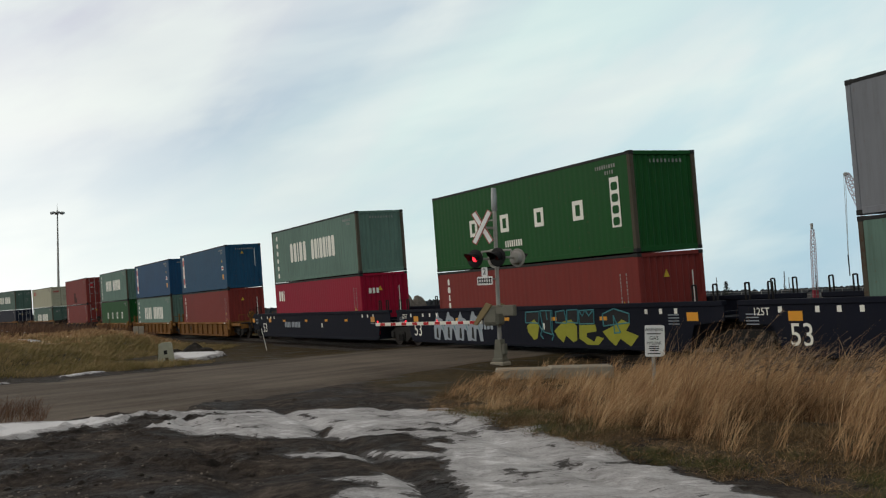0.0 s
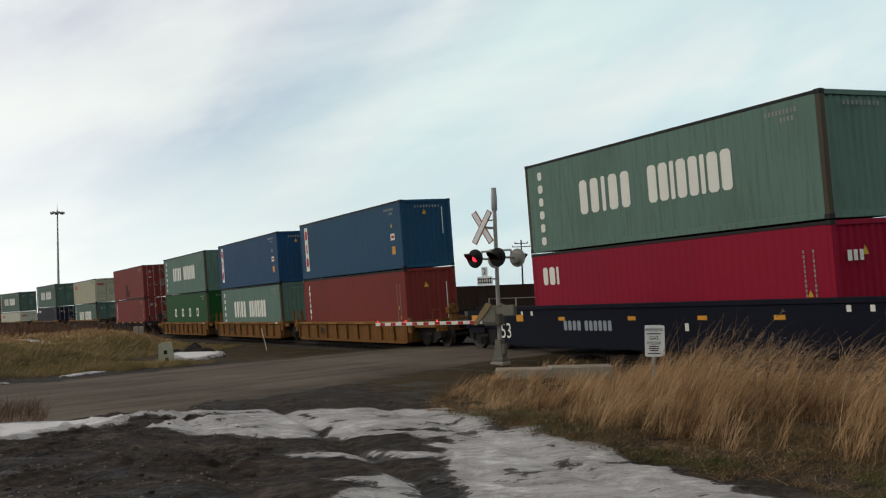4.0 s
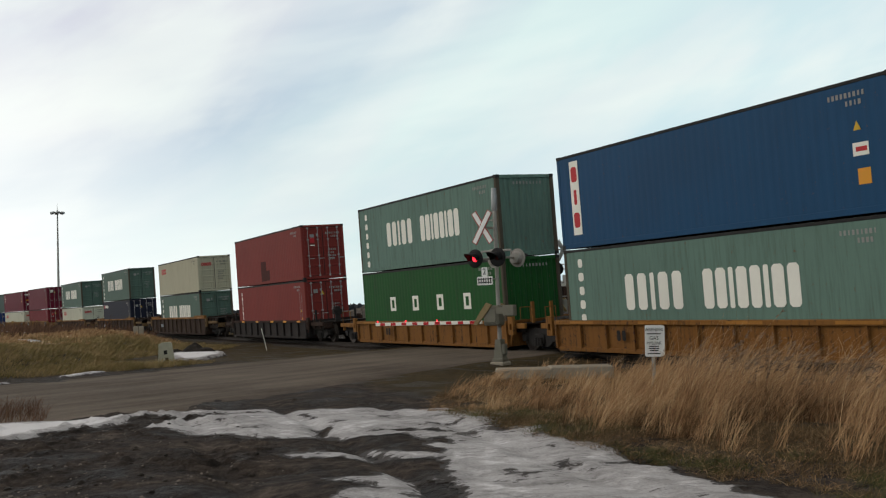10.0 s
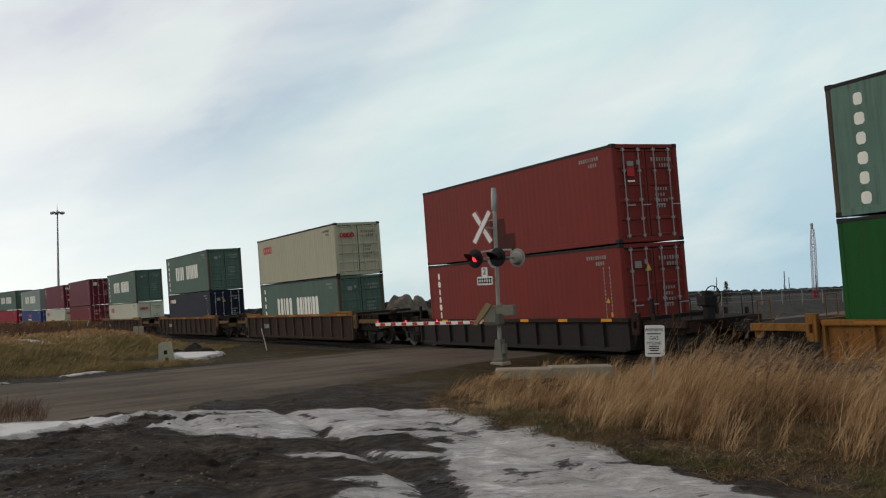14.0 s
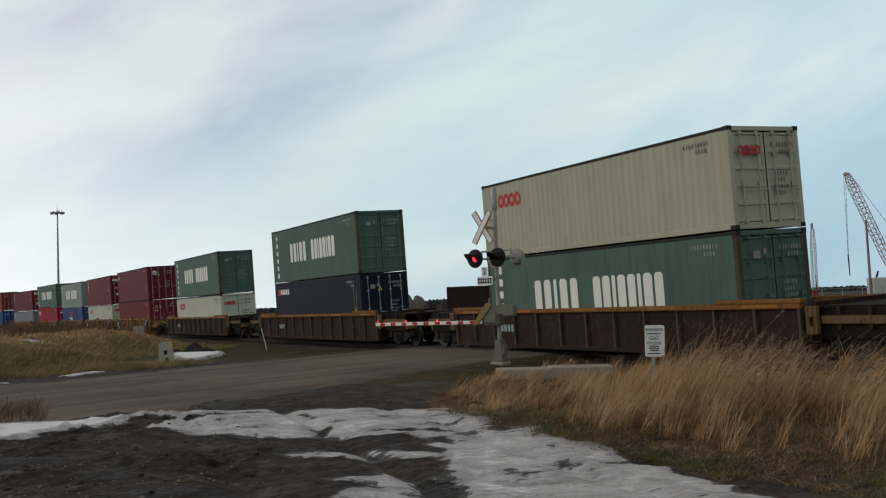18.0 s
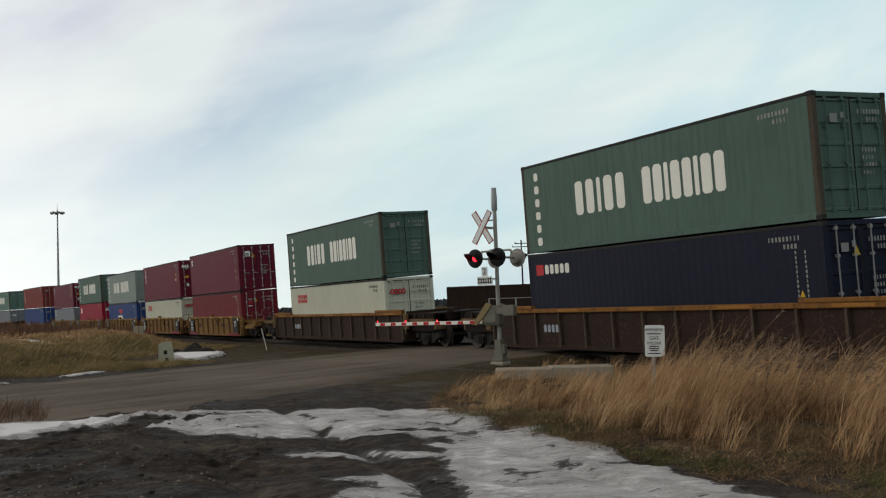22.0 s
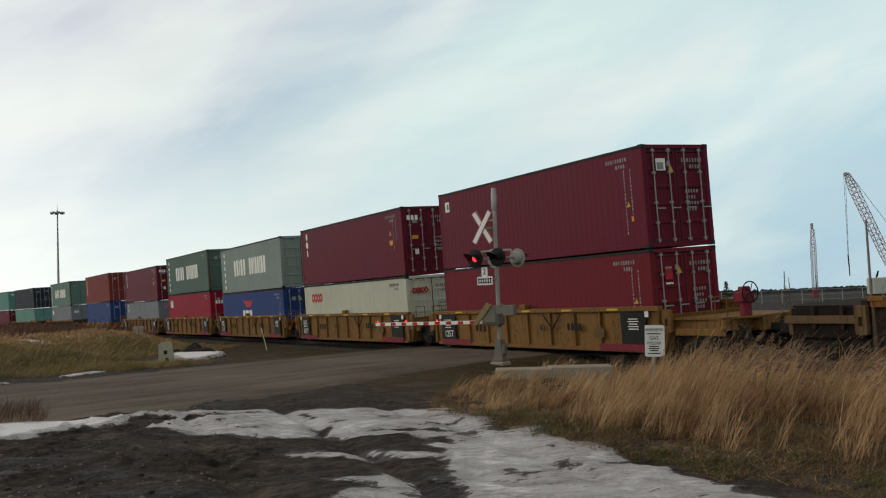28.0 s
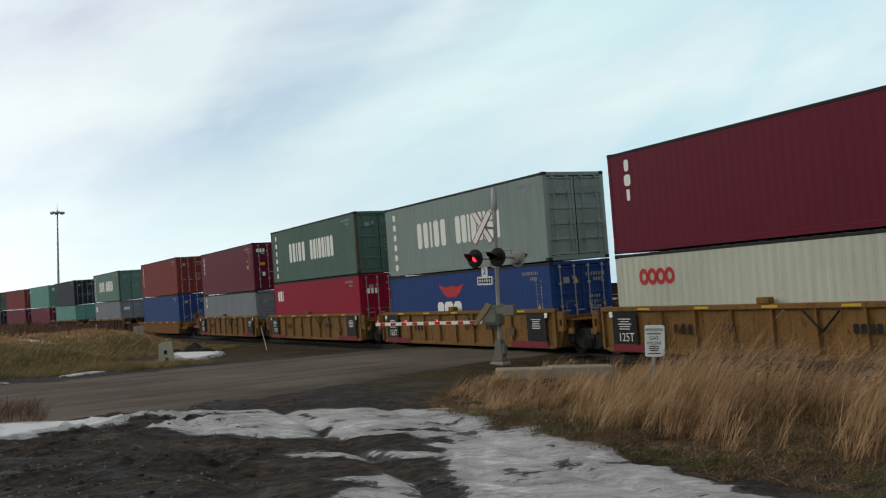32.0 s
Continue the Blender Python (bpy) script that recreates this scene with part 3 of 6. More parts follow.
def red_ovals(ob, h, doors):
    """Four joined red rings."""
    def rings(k):
        for i in range(4):
            ring = [(0.16, -0.002), (0.16, 0.002), (0.075, 0.002), (0.075, -0.002)]
            seg = 14
            vs, fs = [], []
            for j in range(seg):
                a = 2 * math.pi * j / seg
                for r, y in ring:
                    vs.append((0.2 + i * 0.36 + r * 1.25 * math.cos(a), y, r * 1.45 * math.sin(a)))
            for j in range(seg):
                for q in range(4):
                    fs.append((j * 4 + q, j * 4 + (q + 1) % 4, ((j + 1) % seg) * 4 + (q + 1) % 4, ((j + 1) % seg) * 4 + q))
            k.add(vs, fs)

    mark(ob, "emblem", "emblem_rings", rings, RED, -5.05, h - 0.68)
    if doors:
        o = mark(ob, "emblem", "emblem_rings", rings, RED, 0, 0)
        o.matrix_basis = pose(6.15, -0.98, h - 0.62, 0, 0, 90) @ Matrix.Diagonal((0.52, 1, 0.52, 1))


def stack(k, s, low, high):
    """Two boxes one over the other in a well, at s metres along the line."""
    z = 0.435 if k == 10 else 0.355
    for colour, h, doors, label, dress in (low, high):
        ob = container(label, colour, h, doors)
        for d in dress:
            d(ob, h)
        aboard(ob, s, 6.0, z)
        z += h + 0.022


def d_small(seed, doors=True, mat=None):
    return lambda ob, h: small_print(ob, h, seed, mat, doors)


def d_words(z=1.0):
    return lambda ob, h: two_words(ob, z)


def d_tall_panel(ob, h):
    """A white upright panel with three red marks."""
    panel(ob, -5.2, h * 0.53, 0.44, h * 0.78, WHITE)
    word(ob, (0.3, 0.14, 0.3), 0.46, -5.2, h * 0.70, 0.24, RED, -1.218, True)
    panel(ob, 5.2, h * 0.48, 0.40, 0.28, WHITE)
    panel(ob, 5.22, h * 0.48, 0.28, 0.1, RED, y=-1.218)
    panel(ob, 5.24, h * 0.28, 0.32, 0.34, AMBER)
    triangle(ob, 5.15, h * 0.62, 0.2, YELLOW)
    triangle(ob, 0, h * 0.78, 0.2, YELLOW, True, -0.1)
    panel(ob, 0, h * 0.68, 0.035, h * 0.4, WHITE, y=0.75, on_end=True, name="stripe")


def d_column(n=6, size=0.2, x=-5.5):
    return lambda ob, h: word(ob, [size * (0.7, 1.0, 0.5)[i % 3] for i in range(n)], size * 1.15, x + 0.27, h * 0.8, size * 0.35, WHITE, down=True)


def d_stripes(ob, h):
    for x, n in ((5.22, 17), (5.50, 13)):
        writing(ob, n, 0.055, 0.075, 0.035, x, h * 0.76, FADED, 60 + n, column=True)
    triangle(ob, 5.36, h * 0.42, 0.16, YELLOW)
    panel(ob, 5.50, h * 0.30, 0.09, 0.14, AMBER)
    triangle(ob, 0, h * 0.72, 0.22, YELLOW, True, -0.25)


def d_end_stripe(ob, h):
    panel(ob, 0, h * 0.5, 0.035, h * 0.55, WHITE, y=0.72, on_end=True, name="stripe")


def d_short_word(ob, h):
    word(ob, (0.26, 0.30, 0.12), 0.56, -5.46, h * 0.64, 0.1)
    o = writing(ob, 3, 0.15, 0.24, 0.04, 0, 0, WHITE, 12)
    o.matrix_basis = pose(6.14, -0.85, h * 0.68, 0, 0, 90)


def d_white_plate(ob, h):
    panel(ob, -5.42, h * 0.81, 0.32, 0.38, WHITE)
    panel(ob, -5.38, h * 0.81, 0.14, 0.2, PAINT["teal"], y=-1.218)
    panel(ob, 0, h * 0.8, 0.34, 0.34, WHITE, y=-0.6, on_end=True)


def d_dark_patch(ob, h):
    """A darker square where a panel was painted over."""
    panel(ob, -0.55, 0.74, 0.95, 1.15, PAINT["ghost"], "paint_patch")
    panel(ob, 0.22, 0.48, 0.58, 0.58, PAINT["ghost"], "paint_patch")


def d_red_cube_word(ob, h):
    panel(ob, -5.4, h * 0.81, 0.42, 0.34, RED)
    word(ob, (0.2, 0.2, 0.2, 0.2, 0.22), 0.3, -5.1, h * 0.76, 0.08)


def d_side_block(ob, h):
    """A white upright block of dark marks at the front end of the side."""
    panel(ob, 5.3, h * 0.52, 0.42, h * 0.5, WHITE)
    word(ob, (0.3, 0.3, 0.3, 0.3), 0.24, 5.3, h * 0.64, 0.1, PAINT["green"], -1.218, True)
    writing(ob, 8, 0.1, 0.22, 0.04, -0.9, 0.62, WHITE, 33)


def d_red_band(ob, h):
    """A broad red winged shape over a white block."""
    mark(ob, "emblem", "emblem_wings", lambda k: k.prism([(-1.0, 0.24), (-0.4, 0.14), (0.0, 0.20), (0.4, 0.14), (1.0, 0.24), (0.62, -0.10), (0.3, -0.24), (-0.3, -0.24), (-0.62, -0.10)], -0.004, 0), RED, -0.6, 1.85)
    word(ob, (0.5, 0.7, 0.6), 0.55, -1.8, 0.9, 0.06)


def d_small_plate(ob, h):
    panel(ob, 0, h * 0.72, 0.26, 0.3, RED, y=-0.62, on_end=True)
    panel(ob, 0, h * 0.62, 0.26, 0.05, WHITE, y=-0.62, on_end=True)


def d_yellow_end(ob, h):
    panel(ob, 0, h * 0.55, 0.3, 0.16, AMBER, y=-0.65, on_end=True)
    panel(ob, 0, h * 0.34, 0.18, 0.24, WHITE, y=-0.6, on_end=True)
    panel(ob, 4.95, h * 0.50, 0.32, 0.2, AMBER)
    triangle(ob, 4.92, h * 0.61, 0.2, YELLOW)
    for x, n in ((5.2, 14), (5.46, 10)):
        writing(ob, n, 0.055, 0.075, 0.035, x, h * 0.88, FADED, 80 + n, column=True)
    o = writing(ob, 3, 0.16, 0.2, 0.03, 0, 0, WHITE, 12)
    o.matrix_basis = pose(6.14, -1.0, h * 0.80, 0, 0, 90)


def d_rings(ob, h):
    red_ovals(ob, h, True)


def d_letters(ob, h):
    four_letters(ob)


# distance of each well's middle from the crossing at the start, and its two boxes
WELLS = [17.6, -2.05, -21.85, -43.74, -59.75, -75.68, -95.55, -117.32, -141.0, -164.76, -186.42, -202.01,
         -217.62, -233.16, -248.96, -268.47, -290.17, -313.77, -330.06, -345.76, -361.66]
T, F = True, False
BOXES = [
    (("sage", HIGH, F, "sage green container low in its well, with rusty corner post", [d_words(), d_small(11, F)]),
     ("grey", HIGH, F, "weathered grey steel container stacked on a sage one", [d_small(12, F)])),
    (("brick", LOW, F, "brick red steel container under a bottle green one", [d_column(6), d_stripes, d_end_stripe]),
     ("green", HIGH, F, "bottle green container with four white marks along its side", [d_letters, d_side_block, d_small(14, F)])),
    (("crimson", HIGH, F, "crimson container under a sage green one in a black well", [d_short_word, d_stripes, d_end_stripe]),
     ("sage", HIGH, F, "sage green container with tall white marks, rusty at the corner", [d_words(), d_small(16, F)])),
    (("brick", HIGH, F, "brick red container with a white column of marks at its rear", [d_column(6), d_stripes, d_end_stripe]),
     ("teal_blue", HIGH, F, "faded teal blue container with a white upright panel", [d_tall_panel, d_small(18, F)])),
    (("sage", HIGH, F, "sage green container with tall white marks under a blue one", [d_words(), d_small(20, F)]),
     ("blue", HIGH, F, "slate blue container with a white upright panel", [d_tall_panel, d_small(21, F)])),
    (("green_worn", HIGH, F, "bottle green container with four white marks under a sage one", [d_letters, d_small(23, F)]),
     ("sage_worn", HIGH, F, "sage green container with streaked tall white marks", [d_words(), d_small(24, F)])),
    (("brick", HIGH, T, "brick red container with its doors ahead in a dark well", [d_column(6), d_stripes, d_small(26)]),
     ("brick", HIGH, T, "brick red container with a painted-over patch on its side", [d_dark_patch, d_small_plate, d_small(27)])),
    (("deep_sage", HIGH, T, "deep green container with tall white marks under a beige one", [d_words(), d_small(29)]),
     ("beige", LOW, T, "beige container with a red ringed emblem on side and door", [d_rings, d_small(30, T, DARK)])),
    (("navy", HIGH, T, "navy container with a small red square and white marks", [d_red_cube_word, d_stripes, d_small(32)]),
     ("deep_sage", HIGH, T, "dark sage container with tall white marks and doors ahead", [d_words(), d_small(33)])),
    (("cream", LOW, T, "cream container with a red ringed emblem, doors ahead", [d_rings, d_small(35, T, DARK)]),
     ("deep_sage", HIGH, T, "dark sage container with tall white marks and rusty post", [d_words(), d_small(36)])),
    (("oxide", LOW, T, "oxide red container with a small red plate on its door", [d_stripes, d_small_plate, d_small(38)]),
     ("maroon", HIGH, T, "maroon container with a white square plate at its rear", [d_white_plate, d_stripes, d_small(39)])),
    (("cream", LOW, T, "cream container with a red ringed emblem under a maroon one", [d_rings, d_small(41, T, DARK)]),
     ("maroon", HIGH, T, "maroon container with a column of three white marks", [d_column(3, 0.28), d_yellow_end, d_small(42)])),
    (("royal", LOW, T, "royal blue container with a red winged mark over white blocks", [d_red_band, d_stripes, d_small(44)]),
     ("silver", HIGH, T, "silver green container with tall white marks, doors ahead", [d_words(), d_small(45)])),
    (("crimson", HIGH, T, "crimson container with a short white word at its rear", [d_short_word, d_small(47)]),
     ("deep_sage", HIGH, T, "dark sage container with tall white marks, doors ahead", [d_words(), d_small(48)])),
    (("grey", LOW, T, "grey container under a maroon one", [d_column(2, 0.25), d_small(50)]),
     ("maroon", HIGH, T, "maroon container with amber plates on its door", [d_column(4), d_yellow_end, d_small(51)])),
    (("royal", HIGH, T, "royal blue container under a brick red one", [d_small(53)]),
     ("brick", HIGH, T, "brick red container with pale door bars", [d_column(6), d_small(54)])),
    (("grey", HIGH, T, "grey container with a white block on its side", [d_short_word, d_small(56)]),
     ("sage", HIGH, T, "sage green container with tall white marks", [d_words(), d_small(57)])),
    (("teal", HIGH, T, "teal container under a coal-coloured one", [d_small(59)]),
     ("coal", HIGH, T, "coal-coloured container with pale marks on its doors", [d_small(60)])),
    (("maroon", HIGH, T, "dark maroon container under a teal one", [d_small(62)]),
     ("teal", HIGH, T, "pale teal container with a white plate", [d_white_plate, d_small(63)])),
    (("maroon", HIGH, T, "dark maroon container far down the train", [d_small(65)]),
     ("brick", HIGH, T, "brick red container far down the train", [d_small(66)])),
    (("coal", HIGH, T, "dark container at the visible tail of the train", [d_small(68)]),
     ("sage", HIGH, T, "sage green container at the visible tail of the train", [d_words(), d_small(69)])),
]
for i, (low, high) in enumerate(BOXES):
    stack(i, WELLS[i], low, high)


# ---- well wagons ----
def jack_pad(k):
    """End bracket with an upright slot."""
    k.box(-0.16, -0.06, -0.12, 0.0, 0.0, 0.62, c=0.015)
    k.box(0.06, 0.16, -0.12, 0.0, 0.0, 0.62, c=0.015)
    k.box(-0.06, 0.06, -0.12, 0.0, 0.0, 0.18)
    k.box(-0.06, 0.06, -0.12, 0.0, 0.38, 0.62)
    k.box(-0.06, 0.06, -0.03, 0.0, 0.18, 0.38)


def grab(k):
    for x in (-0.2, 0.2):
        k.rod((x, 0, 0), (x, 0, 0.55), 0.014, seg=6)
    k.rod((-0.2, 0, 0.55), (0.2, 0, 0.55), 0.014, seg=6)


def hand_wheel(k):
    seg = 18
    for i in range(seg):
        a, b = 2 * math.pi * i / seg, 2 * math.pi * (i + 1) / seg
        k.rod((0, 0.27 * math.cos(a), 0.27 * math.sin(a)), (0, 0.27 * math.cos(b), 0.27 * math.sin(b)), 0.016, seg=6, caps=False)
    for i in range(5):
        a = 2 * math.pi * i / 5
        k.rod((0, 0, 0), (0.02, 0.27 * math.cos(a), 0.27 * math.sin(a)), 0.011, seg=5)


def coupler(k):
    k.box(0, 0.55, -0.09, 0.09, 0.72, 0.90, c=0.02)
    k.prism([(0.5, 0.66), (0.86, 0.66), (0.86, 0.98), (0.5, 0.98)], -0.17, 0.05)
    k.box(0.72, 0.9, 0.08, 0.2, 0.68, 0.96, c=0.03)


STYLES = {
    # half well, top, bottom, body, chord, rib step, rib colour
    "black": (8.2, 1.56, 0.30, "car_black", "car_black", 0.0),
    "orange": (6.5, 1.08, 0.20, "car_orange", "chord_orange", 1.27),
    "dark": (6.6, 1.15, 0.24, "car_grey", "car_rust", 1.2),
    "brown": (8.2, 1.46, 0.24, "car_rust", "chord_orange", 1.36),
    "yellow": (6.6, 1.46, 0.24, "car_yellow", "car_yellow", 1.3),
    "rust": (6.8, 1.12, 0.26, "car_orange", "car_orange", 0.0),
}


def well_wagon(style, ahead, behind, joined_ahead, joined_behind, label):
    """A well wagon, or one unit of a jointed one: x ahead, rail level at z = 0."""
    half, top, low, body, chord, step = STYLES[style]
    mat, cmat = PAINT[body], PAINT[chord]
    ob = thing("well_wagon", label, "railway wagon", None, "wagons of the train")
    for sy in (-1, 1):
        flip = pose(0, 0, 0) if sy < 0 else pose(0, 0, 0, 0, 0, 180)
        if style == "black":
            web = lambda k: k.prism([(-half, low), (half, low), (half + 0.25, 0.95), (half + 1.35, 1.05), (half + 1.35, top - 0.05), (-half - 1.35, top - 0.05), (-half - 1.35, 1.05), (-half - 0.25, 0.95)], -1.46, -1.43)
        elif style == "rust":
            web = lambda k: k.prism([(-half, low + 0.12), (-half + 0.15, low), (half - 0.15, low), (half, low + 0.12), (half, top - 0.05), (-half, top - 0.05)], -1.46, -1.42)
        else:
            web = lambda k: k.box(-half, half, -1.40, -1.37, low, top - 0.05)
        part("side_plate", shared(("side_plate", style), web), mat, ob, "", flip)
        reach = half + (1.35 if style == "black" else 0.0)
        part("top_chord", shared(("top_chord", style), lambda k: k.box(-reach, reach, -1.50, -1.33, top - 0.13, top, c=0.015)), cmat, ob, "", flip)
        part("bottom_chord", shared(("bottom_chord", style), lambda k: k.box(-half + 0.2, half - 0.2, -1.47, -1.30, low - 0.06, low + 0.07, c=0.015)), mat, ob, "", flip)
        if step:
            n = int(2 * half / step)
            rib = shared(("rib", style), lambda k: k.prism([(-0.05, low + 0.02), (0.05, low + 0.02), (0.035, top - 0.12), (-0.035, top - 0.12)], -1.49, -1.395))
            for i in range(n + 1):
                part("rib", rib, PAINT["car_rib_lit"] if style == "brown" else mat, ob, "", flip @ pose(-half + 0.06 + i * (2 * half - 0.12) / n, 0, 0))
    floor = shared(("well_floor", style), lambda k: [k.box(-half + 0.1, half - 0.1, sy * 1.3 - 0.15, sy * 1.3 + 0.15, low - 0.02, low + 0.06) for sy in (-1, 1)] + [k.box(x - 0.15, x + 0.15, -1.3, 1.3, low - 0.04, low + 0.05) for x in np.linspace(-half + 0.5, half - 0.5, 7)])
    part("well_floor", floor, mat, ob)
    for sx, length, joined in ((1, ahead, joined_ahead), (-1, behind, joined_behind)):
        flip = pose(0, 0, 0) if sx > 0 else pose(0, 0, 0, 0, 0, 180)
        deck = 1.38 if style == "brown" else min(top - 0.1, 1.12)
        drop = 0.20 if style == "brown" else 0.0
        tip = length - (0.12 if joined else 0.75)
        part("bulkhead", shared(("bulkhead", style), lambda k: k.prism([(half - 0.08, low), (half + 0.02, low), (half + 0.35, deck + 0.1), (half + 0.2, deck + 0.1)], -1.36, 1.36)), mat, ob, "", flip)
        part("end_platform", shared(("end_platform", style, round(tip, 2)), lambda k: [
            k.add([(half, -1.38, deck - 0.05), (half, 1.38, deck - 0.05), (tip - 0.5, 1.2, deck - 0.05), (tip, 0.5, deck - 0.05), (tip, -0.5, deck - 0.05), (tip - 0.5, -1.2, deck - 0.05),
                   (half, -1.38, deck), (half, 1.38, deck), (tip - 0.5, 1.2, deck), (tip, 0.5, deck), (tip, -0.5, deck), (tip - 0.5, -1.2, deck)],
                  [(0, 1, 2, 3, 4, 5), (11, 10, 9, 8, 7, 6)] + [(i, (i + 1) % 6, (i + 1) % 6 + 6, i + 6) for i in range(6)]),
            k.box(half - 0.2, tip, -0.3, 0.3, 0.72, deck - 0.052, c=0.02),
            k.box(half, tip - 0.6, -1.2, -1.1, deck - 0.32, deck - 0.052, c=0.02), k.box(half, tip - 0.6, 1.1, 1.2, deck - 0.32, deck - 0.052, c=0.02)]),
            PAINT["car_deck"] if style in ("brown", "orange", "dark") else mat, ob, "", flip)
        end = PAINT["car_tan"] if style == "brown" else PAINT["car_rust"] if style == "dark" else cmat
        for sy in (-1, 1):
            if style != "black":
                part("side_sill", shared(("side_sill", style, round(tip, 2)), lambda k: k.box(half + 0.44, tip - 0.36, -0.05, 0.05, deck - 0.46, deck - 0.28, c=0.015)), end, ob, "", flip @ pose(0, sy * 1.32, {"orange": 0.29, "dark": 0.26, "brown": 0.06}.get(style, 0.0)))
                if style in ("brown", "dark"):
                    for f in (0.9, 1.7):
                        part("stanchion", shared("stanchion", lambda k: k.box(-0.05, 0.05, -0.04, 0.04, 0, 0.5, c=0.012)), PAINT["car_rust"], ob, "", flip @ pose(half + f, sy * 1.31, deck - 0.32 - drop))
                    if style == "dark":
                        part("end_post", shared("dark_end_post", lambda k: k.box(-0.05, 0.05, -0.05, 0.05, 0, 0.62, c=0.012)), DARK, ob, "", flip @ pose(half + 0.6, sy * 1.1, deck - 0.01))
                part("jacking_bracket", shared("jacking_bracket", jack_pad), end, ob, "", pose(sx * (half + 0.28), sy * 1.38, deck - 0.38 - drop * 1.2, 0, 0, 0 if sy < 0 else 180))
            if style == "black":
                for f in (0.3, 1.05):
                    part("grab_rail", shared("tall_grab", lambda k: [k.rod((-0.05, 0, 0), (-0.05, 0, 0.42), 0.024, seg=6), k.rod((0.05, 0, 0), (0.05, 0, 0.42), 0.024, seg=6), k.rod((-0.05, 0, 0.42), (0.05, 0, 0.42), 0.024, seg=6)]), DARK, ob, "", pose(sx * (half + f), sy * 1.4, top - 0.01, 0, 0, 30))
            if style in ("dark", "brown") and not joined:
                part("end_side_plate", shared(("end_side_plate", style, round(tip, 2)), lambda k: k.box(half + 0.36, tip - 0.5, -0.03, 0.03, 0.66, deck - 0.055, c=0.012)), PAINT["car_deck"], ob, "", flip @ pose(0, sy * 1.24, 0))
            if style == "black" and not joined:
                part("end_side_plate", shared(("end_side_plate", round(tip, 2)), lambda k: k.box(half + 1.34, tip - 0.42, -0.03, 0.03, 0.62, 1.44, c=0.012)), mat, ob, "", flip @ pose(0, sy * 1.17, 0))
            if style == "orange" and joined:
                part("end_post", shared("end_post", lambda k: k.box(-0.05, 0.05, -0.05, 0.05, 0, 0.72, c=0.012)), cmat, ob, "", pose(sx * (half + 0.9), sy * 0.95, deck - 0.01))
            if style not in ("brown", "black"):
                part("grab_rail", shared("grab_rail", grab), DARK if style in ("black", "dark", "brown") else mat, ob, "", pose(sx * (tip - 0.62), sy * 1.12, deck - 0.01, 0, 0, 90))
        if not joined:
            part("coupler", shared("coupler", coupler), DARK, ob, "", flip @ pose(length - 0.88, 0, 0))
            part("end_beam", shared(("end_beam", style), lambda k: k.box(-0.09, 0.09, -1.25, 1.25, deck - 0.34, deck - 0.06, c=0.02)), end, ob, "", flip @ pose(tip - 0.45, 0, -1.6 * drop))
            if sx > 0:
                post = part("brake_post", shared("brake_post", lambda k: [k.box(-0.1, 0.1, -0.14, 0.14, 0, 0.75, c=0.03), k.box(-0.2, 0.14, -0.22, 0.22, 0.35, 0.62, c=0.03)]), DULLRED if style == "yellow" else mat, ob, "red hand brake housing" if style == "yellow" else "", pose(tip - 0.35, -0.55, deck - 0.01 - drop * 3))
                part("brake_wheel", shared("brake_wheel", hand_wheel), DARK, post, "", pose(0.2, 0, 0.6))
        else:
            part("joint_cover", shared(("joint_cover", style), lambda k: k.prism([(-0.55, 0.70), (0.3, 0.70), (0.3, deck + 0.03), (-0.2, deck + 0.12), (-0.55, deck + 0.03)], -0.42, 0.42)), DARK, ob, "", flip @ pose(tip - 0.15, 0, 0))
    return ob


def plate(ob, x, z, w, h, mat, y=-1.503, name="reflector"):
    return panel(ob, x, z, w, h, mat, name, y)


def words_on(ob, words, size, x, z, mat, y=-1.475):
    return part("lettering", text_mesh(words, size), mat, ob, "", pose(x, y, z))


def dress_black(ob, tag, rng):
    """Reflectors, length and load marks; the last unit carries them further out."""
    last = tag == 2
    for x in ((-9.74, -6.66, 7.72) if last else (-7.75, 8.42)):
        plate(ob, x, 1.17, 0.42, 0.22, AMBER, -1.463)
    for x in (-4.2, -0.74, 2.1, 4.66):
        plate(ob, x, 1.14, 0.34, 0.11, AMBER, -1.463)
    words_on(ob, "53", 0.74, -7.6, 0.72, WHITE, -1.466)
    if not last:
        words_on(ob, "125T", 0.26, -8.8, 1.27, WHITE, -1.466)
    for x in (-8.2, -7.1, -6.5, -5.9, 6.6, 7.2, 7.8):
        plate(ob, x, 1.32, 0.12, 0.14, WHITE, -1.463, "data_plate")
    for x in (-9.1, 7.7):
        for i in range(4):
            plate(ob, x, 1.22 - i * 0.08, 0.42, 0.025, PALE, -1.463, "data_line")
    word(ob, (0.17, 0.17, 0.17, 0.17), 0.3, -4.1, 0.78, 0.07, PALE, -1.463)
    word(ob, (0.16, 0.16, 0.16, 0.16, 0.16, 0.16), 0.3, -3.0, 0.78, 0.07, PALE, -1.463)
    plate(ob, 1.5, 0.9, 0.14, 0.2, WHITE, -1.463, "data_plate")


